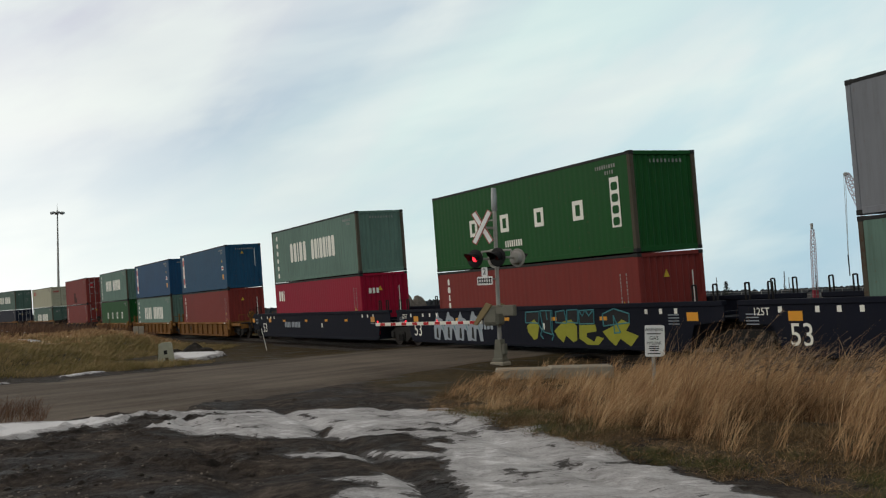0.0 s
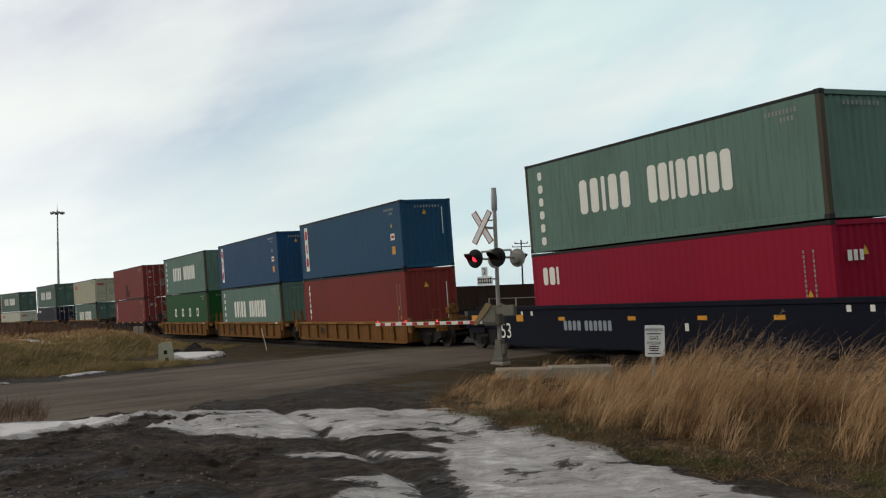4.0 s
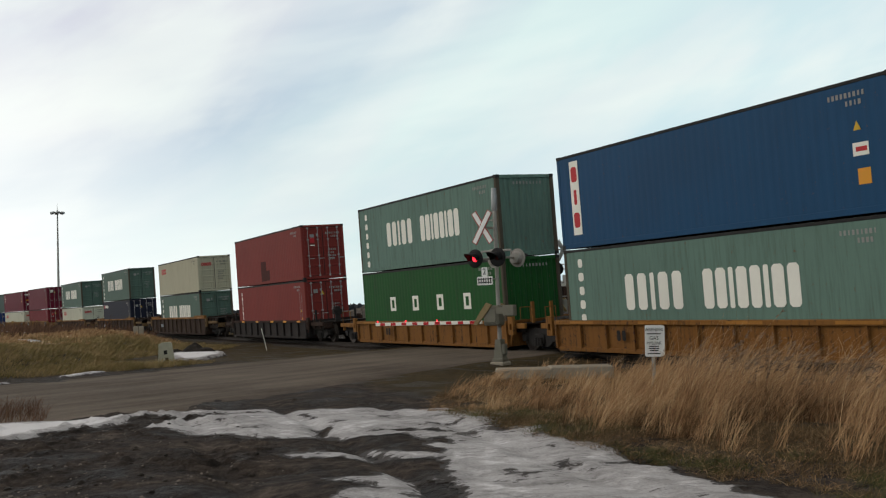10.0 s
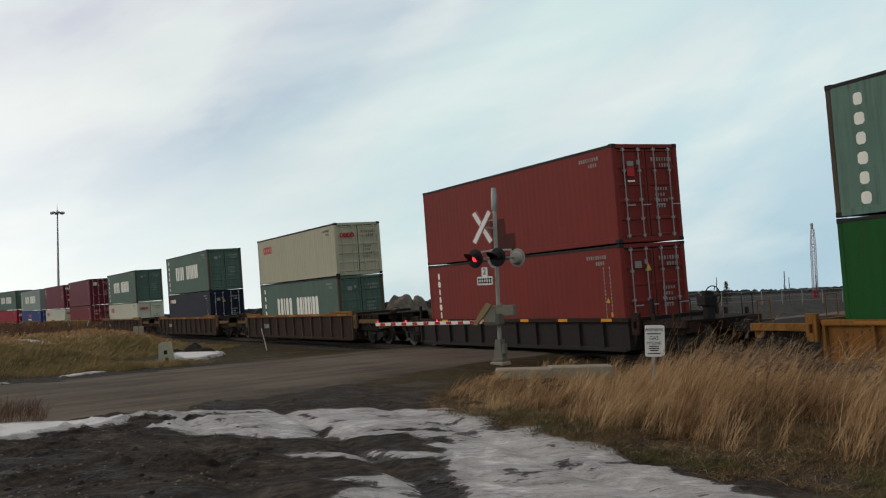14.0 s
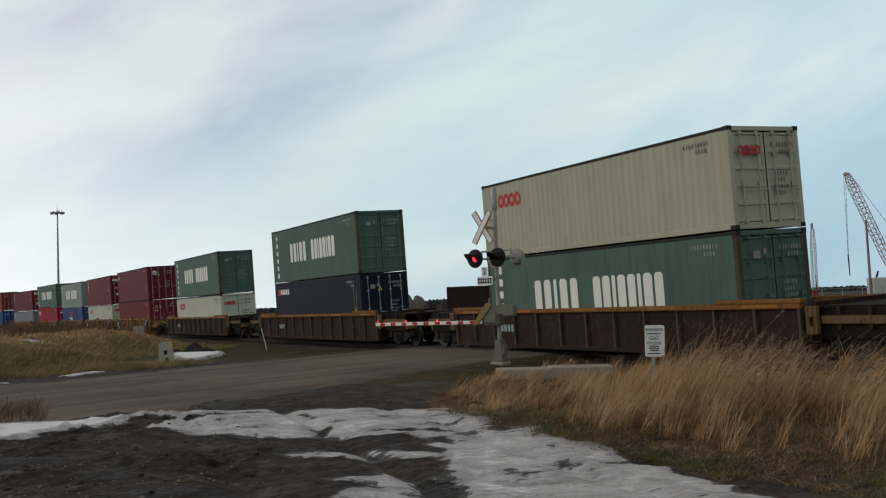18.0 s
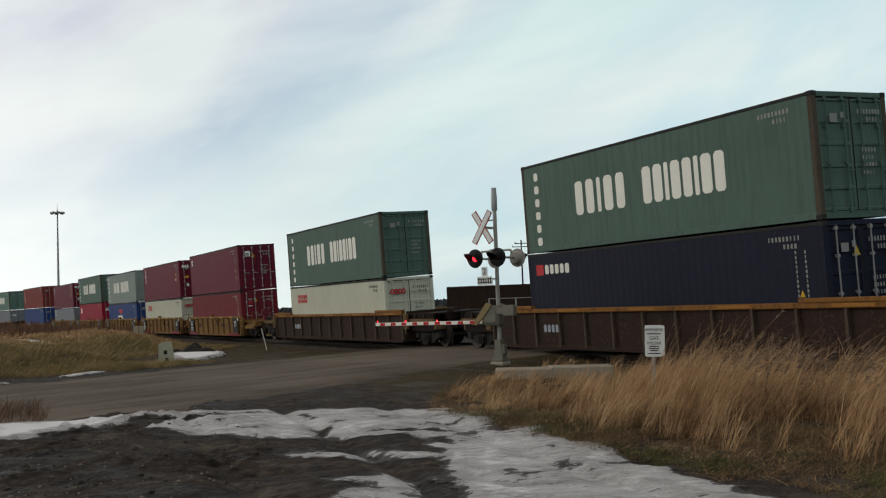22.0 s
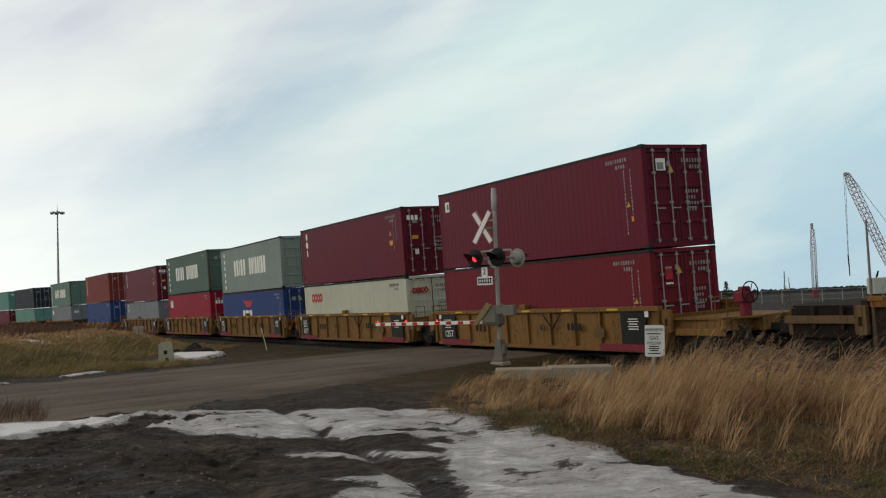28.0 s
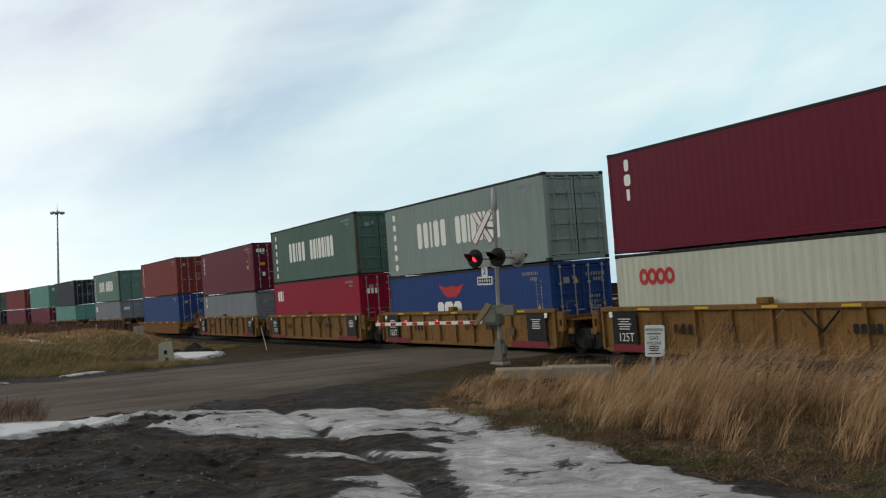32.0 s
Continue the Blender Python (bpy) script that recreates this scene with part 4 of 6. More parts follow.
def spray(ob):
    """Sprayed shapes: lumpy chartreuse forms under dark boxes rimmed in aqua, and a run of pale peaked arches further back."""
    rng = random.Random(5)

    def form(pts, y, mat, label):
        part("graffiti", Mesh().prism(pts, y - 0.003, y), mat, ob, label)

    def stroke(pts, r, mat, label):
        k = Mesh()
        for (ax, az), (bx, bz) in zip(pts, pts[1:]):
            k.rod((ax, -1.466, az), (bx, -1.466, bz), r, seg=5)
        part("graffiti", k, mat, ob, label)

    for pts in (
            [(0.52, 0.91), (0.97, 1.13), (1.25, 0.91), (1.09, 0.51), (0.89, 0.46), (0.56, 0.71)],
            [(2.09, 0.76), (2.59, 1.05), (3.04, 1.11), (3.32, 0.91), (3.28, 0.48), (3.08, 0.42), (2.71, 0.62), (2.55, 0.40), (2.27, 0.56)],
            [(3.44, 0.94), (4.25, 0.96), (4.29, 0.76), (3.81, 0.71), (3.77, 0.59), (4.13, 0.45), (4.29, 0.62), (4.62, 0.56), (4.29, 0.32), (3.89, 0.32), (3.40, 0.54)],
            [(4.58, 0.76), (5.23, 0.96), (5.51, 1.11), (5.87, 0.99), (5.67, 0.79), (6.20, 0.65), (5.84, 0.34), (5.39, 0.56), (5.15, 0.34), (4.86, 0.51)]):
        form(pts, -1.4635, TAN, "chartreuse graffiti form")
    for pts in (
            [(0.46, 1.02), (0.50, 1.36), (1.31, 1.38), (1.25, 1.00)], [(1.37, 1.40), (2.04, 1.40), (1.98, 0.64), (1.50, 0.72)], [(2.22, 1.02), (2.26, 1.36), (2.72, 1.40), (2.79, 1.00)],
            [(2.83, 1.04), (2.85, 1.40), (3.42, 1.42), (3.38, 1.00)], [(3.46, 0.98), (3.48, 1.38), (4.22, 1.40), (4.20, 0.99)], [(4.66, 0.92), (4.64, 1.27), (5.19, 1.42), (5.87, 1.27), (5.84, 1.02)]):
        form(pts, -1.4615, BLACK, "black graffiti box")
        stroke(pts + pts[:1], 0.022, AQUA, "aqua graffiti rim")
    for pts in ([(3.48, 1.38), (3.65, 1.22), (3.80, 1.40), (3.96, 1.22), (4.20, 1.38)], [(1.26, 0.95), (1.40, 0.78), (1.30, 0.62), (1.45, 0.50)], [(1.96, 1.40), (1.92, 0.80), (2.05, 0.62), (1.93, 0.46)],
                [(1.70, 1.40), (1.74, 1.10)], [(5.14, 1.22), (5.14, 0.72), (5.42, 0.74), (5.14, 1.22)]):
        stroke(pts, 0.022, AQUA, "aqua graffiti stroke")
    for i in range(4):
        cx, tall = -5.7 + i * 0.93, 1.0 + 0.08 * (i % 2)
        w = 0.52
        hull = [(-1.0, 0.05), (-0.95, 0.55), (-0.62, 0.82), (-0.30, 1.10), (-0.05, 0.86), (0.45, 0.78), (0.86, 0.48), (1.0, 0.0), (0.62, -0.02), (0.40, 0.38), (0.12, 0.42), (-0.05, -0.02)]
        form([(cx + w * x + rng.uniform(-0.03, 0.03), 0.36 + tall * z) for x, z in hull], -1.4635 - 0.0006 * i, PALE, "pale grey graffiti arch")
        form([(cx + w * x, 0.36 + tall * z) for x, z in ((-0.62, 0.10), (-0.52, 0.44), (-0.30, 0.48), (-0.26, 0.06))], -1.4675, BLACK, "black graffiti slot")
        stroke([(cx - 0.40, 0.98), (cx - 0.12, 1.12), (cx + 0.20, 0.98), (cx + 0.34, 0.74)], 0.016, AQUA, "aqua graffiti stroke")


def dress_yellow(ob, tag, rng):
    for sx in (-1, 1):
        plate(ob, sx * 5.5, 0.82, 1.1, 0.98, BLACK, -1.498, "black_panel")
        for i in range(5):
            plate(ob, sx * 5.5, 1.12 - i * 0.07, rng.uniform(0.35, 0.6), 0.025, WHITE, -1.5035, "data_line")
        plate(ob, sx * 5.0, 0.31, 2.2, 0.2, DULLRED, -1.4985, "red_patch")
        plate(ob, sx * 6.1, 1.25, 0.16, 0.16, WHITE, -1.5035, "data_plate")
    words_on(ob, "125T", 0.34, -5.45, 0.60, WHITE, -1.506)
    words_on(ob, "40", 0.34, -1.3 if tag % 2 else 0.9, 0.85, BLACK, -1.497)
    word(ob, (0.16, 0.16, 0.16), 0.26, -3.4, 0.72, 0.12, PAINT["car_rust"], -1.497)
    word(ob, (0.14, 0.14, 0.14, 0.14), 0.22, 2.3, 0.78, 0.06, DARK, -1.497)
    plate(ob, 3.9, 0.72, 0.5, 0.26, PAINT["car_tan"], -1.497, "data_plate")
    for x in (-4.6, -2.3, 0, 2.3, 4.6):
        plate(ob, x, 1.395, 0.5, 0.06, YELLOW, -1.503)
    brace = shared("chain_brace", lambda k: [k.rod((-0.5, 0, 0.3), (0, 0, -0.16), 0.025, seg=6), k.rod((0.5, 0, 0.3), (0, 0, -0.16), 0.025, seg=6)])
    part("chain", brace, DARK, ob, "", pose(1.48, -1.5, 0.98))
    part("lashing_box", shared("lashing_box", lambda k: k.box(-0.2, 0.2, -0.1, 0.1, 0, 0.16, c=0.02)), PAINT["car_yellow"], ob, "", pose(-0.2, -1.42, 1.455))


def dress_orange(ob, tag, rng):
    for x in (-5.0, -1.7, 1.7, 5.0):
        plate(ob, x, 1.02, 1.2, 0.075, SEGMENT, -1.503)
    word(ob, (0.16, 0.16), 0.3, -3.3, 0.5, 0.08, DARK, -1.497)
    plate(ob, 5.9, 1.02, 0.3, 0.075, WHITE, -1.505, "data_plate")


def dress_brown(ob, tag, rng):
    for x in (-7.0, -3.5, 0, 3.5, 7.0):
        plate(ob, x, 1.4, 1.1, 0.075, SEGMENT, -1.503)
    word(ob, (0.15, 0.15, 0.15, 0.15), 0.24, -4.9, 0.72, 0.07, PALE, -1.497)
    for sx in (-1, 1):
        part("raised_chord", shared("raised_chord", lambda k: k.box(-1.35, 1.35, -1.52, -1.35, 1.463, 1.56, c=0.012)), PAINT["chord_orange"], ob, "", pose(sx * 6.9, 0, 0))


def dress_dark(ob, tag, rng):
    for x in (-4.4, -1.6, 1.2, 3.4, 5.6):
        plate(ob, x, 1.09, 0.5, 0.09, AMBER, -1.503)


TRAIN = [  # style, reach ahead and behind, jointed ahead and behind
    ("black", 9.8, 9.78, T, T), ("black", 9.78, 9.88, T, T), ("black", 9.88, 11.9, T, F),
    ("orange", 9.92, 7.98, F, T), ("orange", 7.98, 7.94, T, T), ("orange", 7.94, 9.9, T, F),
    ("dark", 9.9, 9.9, F, F), ("brown", 11.84, 11.84, F, F), ("brown", 11.84, 11.85, F, F), ("brown", 11.85, 11.85, F, F),
    ("yellow", 9.93, 7.79, F, T), ("yellow", 7.79, 7.8, T, T), ("yellow", 7.8, 7.76, T, T), ("yellow", 7.76, 7.9, T, T), ("yellow", 7.9, 9.7, T, F),
    ("rust", 9.75, 9.9, F, F), ("brown", 11.8, 11.66, F, F), ("brown", 11.66, 8.9, F, T), ("dark", 7.9, 7.9, T, T), ("dark", 7.8, 7.9, T, T), ("dark", 8.0, 8.0, T, T)]
WAGON_LABEL = {
    "black": "black well wagon with amber reflectors and sprayed graffiti", "orange": "rusty orange well wagon with ribbed sides",
    "dark": "dark grimy well wagon with small amber reflectors", "brown": "rust-brown ribbed well wagon with an orange top edge",
    "yellow": "worn yellow ribbed well wagon with red patches low down", "rust": "smooth-sided rusty orange well wagon"}
DRESS = {"black": dress_black, "orange": dress_orange, "dark": dress_dark, "brown": dress_brown, "yellow": dress_yellow, "rust": dress_dark}


# ---- trucks ----
def side_frame(k):
    k.prism([(-1.12, 0.42), (-1.12, 0.62), (-0.55, 0.80), (0.55, 0.80), (1.12, 0.62), (1.12, 0.42), (0.72, 0.36), (0.45, 0.20), (-0.45, 0.20), (-0.72, 0.36)], -0.08, 0.08)
    k.box(-0.28, 0.28, -0.13, 0.13, 0.28, 0.62, c=0.03)
    for x in (-0.89, 0.89):
        k.box(x - 0.15, x + 0.15, -0.14, 0.1, 0.36, 0.60, c=0.03)
    for x in (-0.15, 0.0, 0.15):
        k.rod((x, -0.15, 0.24), (x, -0.15, 0.5), 0.06, seg=8)


def wheel(k):
    k.lathe([(0.09, -0.09), (0.2, -0.05), (0.36, -0.03), (0.41, -0.065), (0.475, -0.065), (0.483, 0.045), (0.51, 0.055), (0.51, 0.075), (0.4, 0.075), (0.35, 0.02), (0.16, 0.04), (0.09, 0.06)], 22, pose(0, 0, 0, 90))
    for i in range(3):
        a = 2 * math.pi * i / 3
        k.rod((0.06 * math.cos(a), 0.085, 0.06 * math.sin(a)), (0.06 * math.cos(a), 0.12, 0.06 * math.sin(a)), 0.022, seg=6)


def truck(s):
    ob = thing("railway_truck", "grimy black two-axle truck under the wagons", "railway truck", None, "trucks of the train")
    for sy in (-1, 1):
        part("side_frame", shared("side_frame", side_frame), DARK, ob, "", pose(0, sy * 1.0, 0, 0, 0, 0 if sy < 0 else 180))
    part("bolster", shared("bolster", lambda k: k.box(-0.2, 0.2, -1.0, 1.0, 0.46, 0.70, c=0.03)), DARK, ob)
    for x in (-0.89, 0.89):
        w = part("wheelset", shared("wheelset", lambda k: k.rod((0, -0.95, 0), (0, 0.95, 0), 0.085, seg=12)), WHEEL, ob, "", pose(x, 0, 0.483))
        for sy in (-1, 1):
            part("wheel", shared("wheel", wheel), WHEEL, w, "", pose(0, sy * 0.76, 0, 0, 0, 180 if sy < 0 else 0))
        TURNING.append((w, x))
    return aboard(ob, s, 0.9)


for i, (style, ahead, behind, ja, jb) in enumerate(TRAIN):
    wagon = well_wagon(style, ahead, behind, ja, jb, WAGON_LABEL[style])
    DRESS[style](wagon, i, random.Random(100 + i))
    if i == 1:
        spray(wagon)
    aboard(wagon, WELLS[i], min(ahead, behind) - 0.5)
    if ja:
        truck(WELLS[i] + ahead) if i else None
    else:
        truck(WELLS[i] + ahead - 2.15)
    if not jb:
        truck(WELLS[i] - behind + 2.15)


# ---- ground ----
ROAD_DIR = Vector((0.6, 0.8, 0.0))
ROAD_SIDE = Vector((0.8, -0.6, 0.0))
ROAD_MID = -18.6


def smooth(a, b, x):
    t = np.clip((x - a) / (b - a), 0, 1)
    return t * t * (3 - 2 * t)


def waves(x, y, scale, seed=0.0):
    """Cheap rolling noise, about -1 to 1."""
    r = 0.0
    for i, (ax, ay, ph) in enumerate(((1.0, 0.37, 0.3), (-0.53, 0.91, 1.7), (0.71, -0.83, 4.1), (1.7, 1.3, 2.2), (-1.9, 0.8, 5.3), (2.6, -1.7, 0.9))):
        r = r + np.sin((x * ax + y * ay) / scale + ph + seed * (i + 1)) / (1 + 0.45 * i)
    return r / 2.6


def lattice_noise(x, y, seed):
    """Value noise on a unit lattice, -1 to 1."""
    xi, yi = np.floor(x), np.floor(y)
    u, v = x - xi, y - yi
    u, v = u * u * (3 - 2 * u), v * v * (3 - 2 * v)

    def corner(a, b):
        h = np.sin(a * 127.1 + b * 311.7 + seed * 74.7) * 43758.5453
        return (h - np.floor(h)) * 2 - 1

    return (corner(xi, yi) * (1 - u) + corner(xi + 1, yi) * u) * (1 - v) + (corner(xi, yi + 1) * (1 - u) + corner(xi + 1, yi + 1) * u) * v


def fractal(x, y, scale, octaves=4, seed=0.0, rough=0.55):
    """Summed lattice noise whose largest lumps are about that many metres."""
    x, y = np.asarray(x, float), np.asarray(y, float)
    r, amp, total = 0.0, 1.0, 0.0
    for i in range(octaves):
        k = 2.03 ** i / scale
        r = r + amp * lattice_noise((x * 0.8 + y * 0.6) * k + 17 * i, (y * 0.8 - x * 0.6) * k, seed + i)
        total, amp = total + amp, amp * rough
    return r / total * 1.6


def line_distance(x, y):
    """Distance from the railway's line."""
    x, y = np.asarray(x, float), np.asarray(y, float)
    d = np.full(x.shape, 1e9)
    for s in range(0, len(LINE_S), 4):
        d = np.minimum(d, np.hypot(x - LINE_X[s], y - LINE_Y[s]))
    return d


def height(x, y):
    """The ground's height over rail level."""
    x, y = np.asarray(x, float), np.asarray(y, float)
    side = x * 0.8 - y * 0.6
    off_road = smooth(4.8, 7.5, np.abs(side - ROAD_MID + 2.0))
    rail = line_distance(x, y)
    h = -0.04 + 0.02 * waves(x, y, 1.3) + 0.05 * waves(x, y, 4.0, 2.0)
    ditch = smooth(9.0, 6.0, rail) * smooth(2.0, 4.5, rail)
    h = h - (0.22 * smooth(7.0, 2.2, rail) + 0.18 * ditch) * off_road
    left = smooth(-25.2, -28.6, side) * smooth(-11.0, -17.0, x) * smooth(5.0, 11.0, rail) * smooth(90, 60, np.hypot(x, y - 30))
    h = h + left * (0.62 + 0.25 * fractal(x, y, 9.0, 3, 1.0))
    far = smooth(120, 500, np.hypot(x, y))
    behind = smooth(20.0, 60.0, rail)
    h = h + far * (0.8 + 1.2 * waves(x, y, 160.0, 3.0)) - behind * 0.15
    # churned mud by the lane, with wheel ruts
    near = smooth(22, 15, y) * smooth(2, 5, y) * smooth(5.0, 2.0, x)
    churn = fractal(x, y, 1.5, 5, 3.0, 0.55)
    lump = np.clip(fractal(x, y, 0.42, 3, 9.0), 0, 1)
    clod = np.clip(fractal(x, y, 0.2, 3, 13.0, 0.6) - 0.12, 0, 1) * smooth(-0.35, 0.35, fractal(x, y, 1.1, 2, 15.0))
    h = h + near * (0.06 * churn + 0.02 * lump + 0.075 * clod * smooth(-1.2, -2.4, x + 0.25 * np.maximum(0.0, y - 10.5)))
    rut = np.abs(x * 0.95 + y * 0.32 - 2.7 + 0.10 * waves(x, y, 1.6, 4.0))
    h = h - near * 0.07 * np.exp(-(rut / 0.16) ** 2) - near * 0.05 * np.exp(-((rut - 1.7) / 0.18) ** 2)
    cross = np.abs(y - 10.6 - 0.12 * x + 0.25 * waves(x, y, 2.2, 6.0))
    h = h - near * smooth(-0.8, -1.8, x) * (0.06 * np.exp(-(cross / 0.22) ** 2) + 0.05 * np.exp(-((cross - 1.5) / 0.25) ** 2))
    return h


def axis(lo, hi, step, far):
    near = np.arange(lo, hi + step / 2, step)
    out, d = [], step
    x = hi
    while x < far:
        d *= 1.06
        x += d
        out.append(x)
    left, d, x = [], step, lo
    while x > -far:
        d *= 1.06
        x -= d
        left.append(x)
    return np.concatenate([left[::-1], near, out])


def sheet(name, xs, ys, zf, mat):
    X, Y = np.meshgrid(xs, ys)
    Z = zf(X, Y)
    nx, ny = len(xs), len(ys)
    me = bpy.data.meshes.new(name)
    vs = np.stack([X.ravel(), Y.ravel(), Z.ravel()], 1)
    i = np.arange(nx * ny).reshape(ny, nx)
    fs = np.stack([i[:-1, :-1], i[:-1, 1:], i[1:, 1:], i[1:, :-1]], -1).reshape(-1, 4)
    me.from_pydata(vs.tolist(), [], fs.tolist())
    me.polygons.foreach_set("use_smooth", [True] * len(me.polygons))
    me.materials.append(mat)
    return new(name, me)


def land_material():
    """Mud by the camera, short turf on the banks, scrub far off: one soil with broad patches of cover."""
    m, n, b = material("winter_ground")
    v = n.add("ShaderNodeTexCoord").outputs["Object"]
    sp = n.add("ShaderNodeSeparateXYZ", Vector=v)
    broad, small, tiny = n.noise(v, 0.9, 6.0, 0.65), n.noise(v, 6.0, 6.0, 0.7), n.noise(v, 40.0, 3.0, 0.6)
    f = n.math("ADD", n.math("MULTIPLY", broad, 0.5), n.math("ADD", n.math("MULTIPLY", small, 0.37), n.math("MULTIPLY", tiny, 0.13)))
    mud = n.ramp(f, [(0.38, (0.008, 0.0063, 0.0055)), (0.46, (0.019, 0.0150, 0.0126)), (0.52, (0.045, 0.036, 0.030)), (0.58, (0.080, 0.064, 0.052)), (0.68, (0.16, 0.135, 0.114))])
    turf = n.ramp(f, [(0.34, (0.018, 0.015, 0.008)), (0.5, (0.05, 0.037, 0.017)), (0.66, (0.10, 0.07, 0.032))])
    scrub = n.ramp(f, [(0.34, (0.012, 0.0095, 0.008)), (0.5, (0.024, 0.0185, 0.015)), (0.7, (0.05, 0.038, 0.029))])
    side = n.math("SUBTRACT", n.math("MULTIPLY", sp.outputs[0], 0.8), n.math("MULTIPLY", sp.outputs[1], 0.6))
    wob = n.math("MULTIPLY", n.math("SUBTRACT", n.noise(v, 0.35, 5.0), 0.5), 5.0)
    bank = n.math("ADD", side, wob)
    left = n.ramp(n.math("DIVIDE", n.math("SUBTRACT", -26.0, bank), 2.0, True), [(0.0, grey(0.0)), (0.6, grey(1.0))])
    right = n.ramp(n.math("DIVIDE", n.math("ADD", bank, 8.2), 2.0, True), [(0.0, grey(0.0)), (0.7, grey(1.0))])
    # the verge beside the lane lies to the right of a line from the signal towards the camera
    verge = n.math("SUBTRACT", n.math("MULTIPLY", sp.outputs[0], 0.91), n.math("MULTIPLY", n.math("SUBTRACT", 16.5, sp.outputs[1]), 0.41))
    vg = n.ramp(n.math("ADD", verge, n.math("MULTIPLY", wob, 0.12)), [(0.2, grey(0.0)), (1.2, grey(1.0))])
    cover = n.math("MAXIMUM", left, vg)
    beyond = n.ramp(n.math("ADD", n.math("MULTIPLY", n.math("ADD", n.math("MULTIPLY", sp.outputs[0], 0.884), n.math("MULTIPLY", sp.outputs[1], 0.467)), 0.05), -0.95), [(0.0, grey(0.0)), (0.3, grey(1.0))])
    col = n.mix(cover, mud, turf)
    b.inputs["Specular IOR Level"].default_value = 0.1
    n.put(b.inputs["Base Color"], n.mix(beyond, col, scrub))
    n.put(b.inputs["Roughness"], n.ramp(broad, [(0.38, grey(0.55)), (0.55, grey(0.95))]))
    bump(n, b, n.math("ADD", n.math("MULTIPLY", broad, 2.0), n.math("ADD", small, n.math("MULTIPLY", tiny, 0.3))), 0.9, 0.09)
    return m


ground = sheet("ground", axis(-7.5, 3.0, 0.048, 2600), axis(7.4, 16.5, 0.048, 2600), height, land_material())
tagged(ground, "wet dark mud and short winter turf reaching to the horizon", "ground", kind="structure")


# ---- road ----
def road_mesh():
    us = np.arange(-60.0, 90.0, 0.5)
    vs_ = np.linspace(-3.6, 3.6, 25)
    U, V = np.meshgrid(us, vs_)
    past = smooth(30.0, 35.0, U)
    far_edge = 2.0 * (1 - past) + 0.62 * past
    near_edge = 0.8 + 0.5 * np.exp(-((U - 11.0) / 6.0) ** 2)
    W = V * np.where(V > 0, near_edge, far_edge) + 0.25 * fractal(U, V * 3, 2.0, 3) * (np.abs(V) > 2.6)
    X = ROAD_DIR.x * U + ROAD_SIDE.x * (ROAD_MID + W)
    Y = ROAD_DIR.y * U + ROAD_SIDE.y * (ROAD_MID + W)
    edge = smooth(3.6, 2.9, np.abs(V))
    Z = height(X, Y) * 0.25 - 0.09 + 0.085 * edge + 0.02 * edge * (1 - (V / 3.6) ** 2) + 0.01 * fractal(X, Y, 0.9, 3, 5.0)
    Z = np.where(edge < 0.05, height(X, Y) - 0.05, Z)
    rail = line_distance(X, Y)
    Z = np.where(rail < 2.2, np.minimum(Z, -0.012), Z)
    nx, ny = len(us), len(vs_)
    i = np.arange(nx * ny).reshape(ny, nx)
    fs = np.stack([i[:-1, :-1], i[:-1, 1:], i[1:, 1:], i[1:, :-1]], -1).reshape(-1, 4)
    me = bpy.data.meshes.new("road")
    me.from_pydata(np.stack([X.ravel(), Y.ravel(), Z.ravel()], 1).tolist(), [], fs.tolist())
    me.polygons.foreach_set("use_smooth", [True] * len(me.polygons))
    me.materials.append(ROAD)
    return me


tagged(new("road", road_mesh()), "packed brown gravel road running over the level crossing", "road", kind="structure")


# ---- railway track ----
def sweep(name, profile, s0, s1, step, mat, lateral=0.0):
    """A (left, up) outline drawn along the line."""
    k = Mesh()
    n = len(profile)
    rows = 0
    for s in np.arange(s0, s1 + step / 2, step):
        m = line_pose(s, 0.5)
        k.v += [tuple(m @ Vector((0, y + lateral, z))) for y, z in profile]
        rows += 1
    for r in range(rows - 1):
        k.f += [(r * n + i, r * n + (i + 1) % n, (r + 1) * n + (i + 1) % n, (r + 1) * n + i) for i in range(n)]
    return k


track = thing("railway_track", "curving railway track on grey ballast, rails worn bright", "railway track", None, "", "structure")
part("ballast", sweep("ballast", [(-2.5, -0.62), (-1.75, -0.2), (1.75, -0.2), (2.5, -0.62)], -240, 40, 2.0, BALLAST), BALLAST, track)
RAIL = [(-0.037, 0), (0.037, 0), (0.037, -0.04), (0.012, -0.055), (0.012, -0.14), (0.075, -0.165), (-0.075, -0.165), (-0.012, -0.14), (-0.012, -0.055), (-0.037, -0.04)]
for y in (-0.755, 0.755):
    part("rail", sweep("rail", RAIL, -240, 40, 2.0, WHEEL, y), WHEEL, track, "worn steel rail")


def ties(k):
    for s in np.arange(-120, 36, 0.56):
        k.box(-0.12, 0.12, -1.3, 1.3, -0.28, -0.166, line_pose(s, 0.5))


k = Mesh()
ties(k)
tagged(part("sleepers", k, TIMBER, track, "dark timber sleepers"), kind="stuff")
for s in np.arange(-9.5, 0.6, 1.25):
    for y, w in ((-1.35, 0.42), (0.0, 0.62), (1.35, 0.42)):
        part("crossing_panel", shared(("crossing_panel", w), lambda q: q.box(-0.6, 0.6, -w, w, -0.16, -0.015, c=0.012)), RUBBER, track, "", line_pose(s, 0.5) @ pose(0, y, 0))


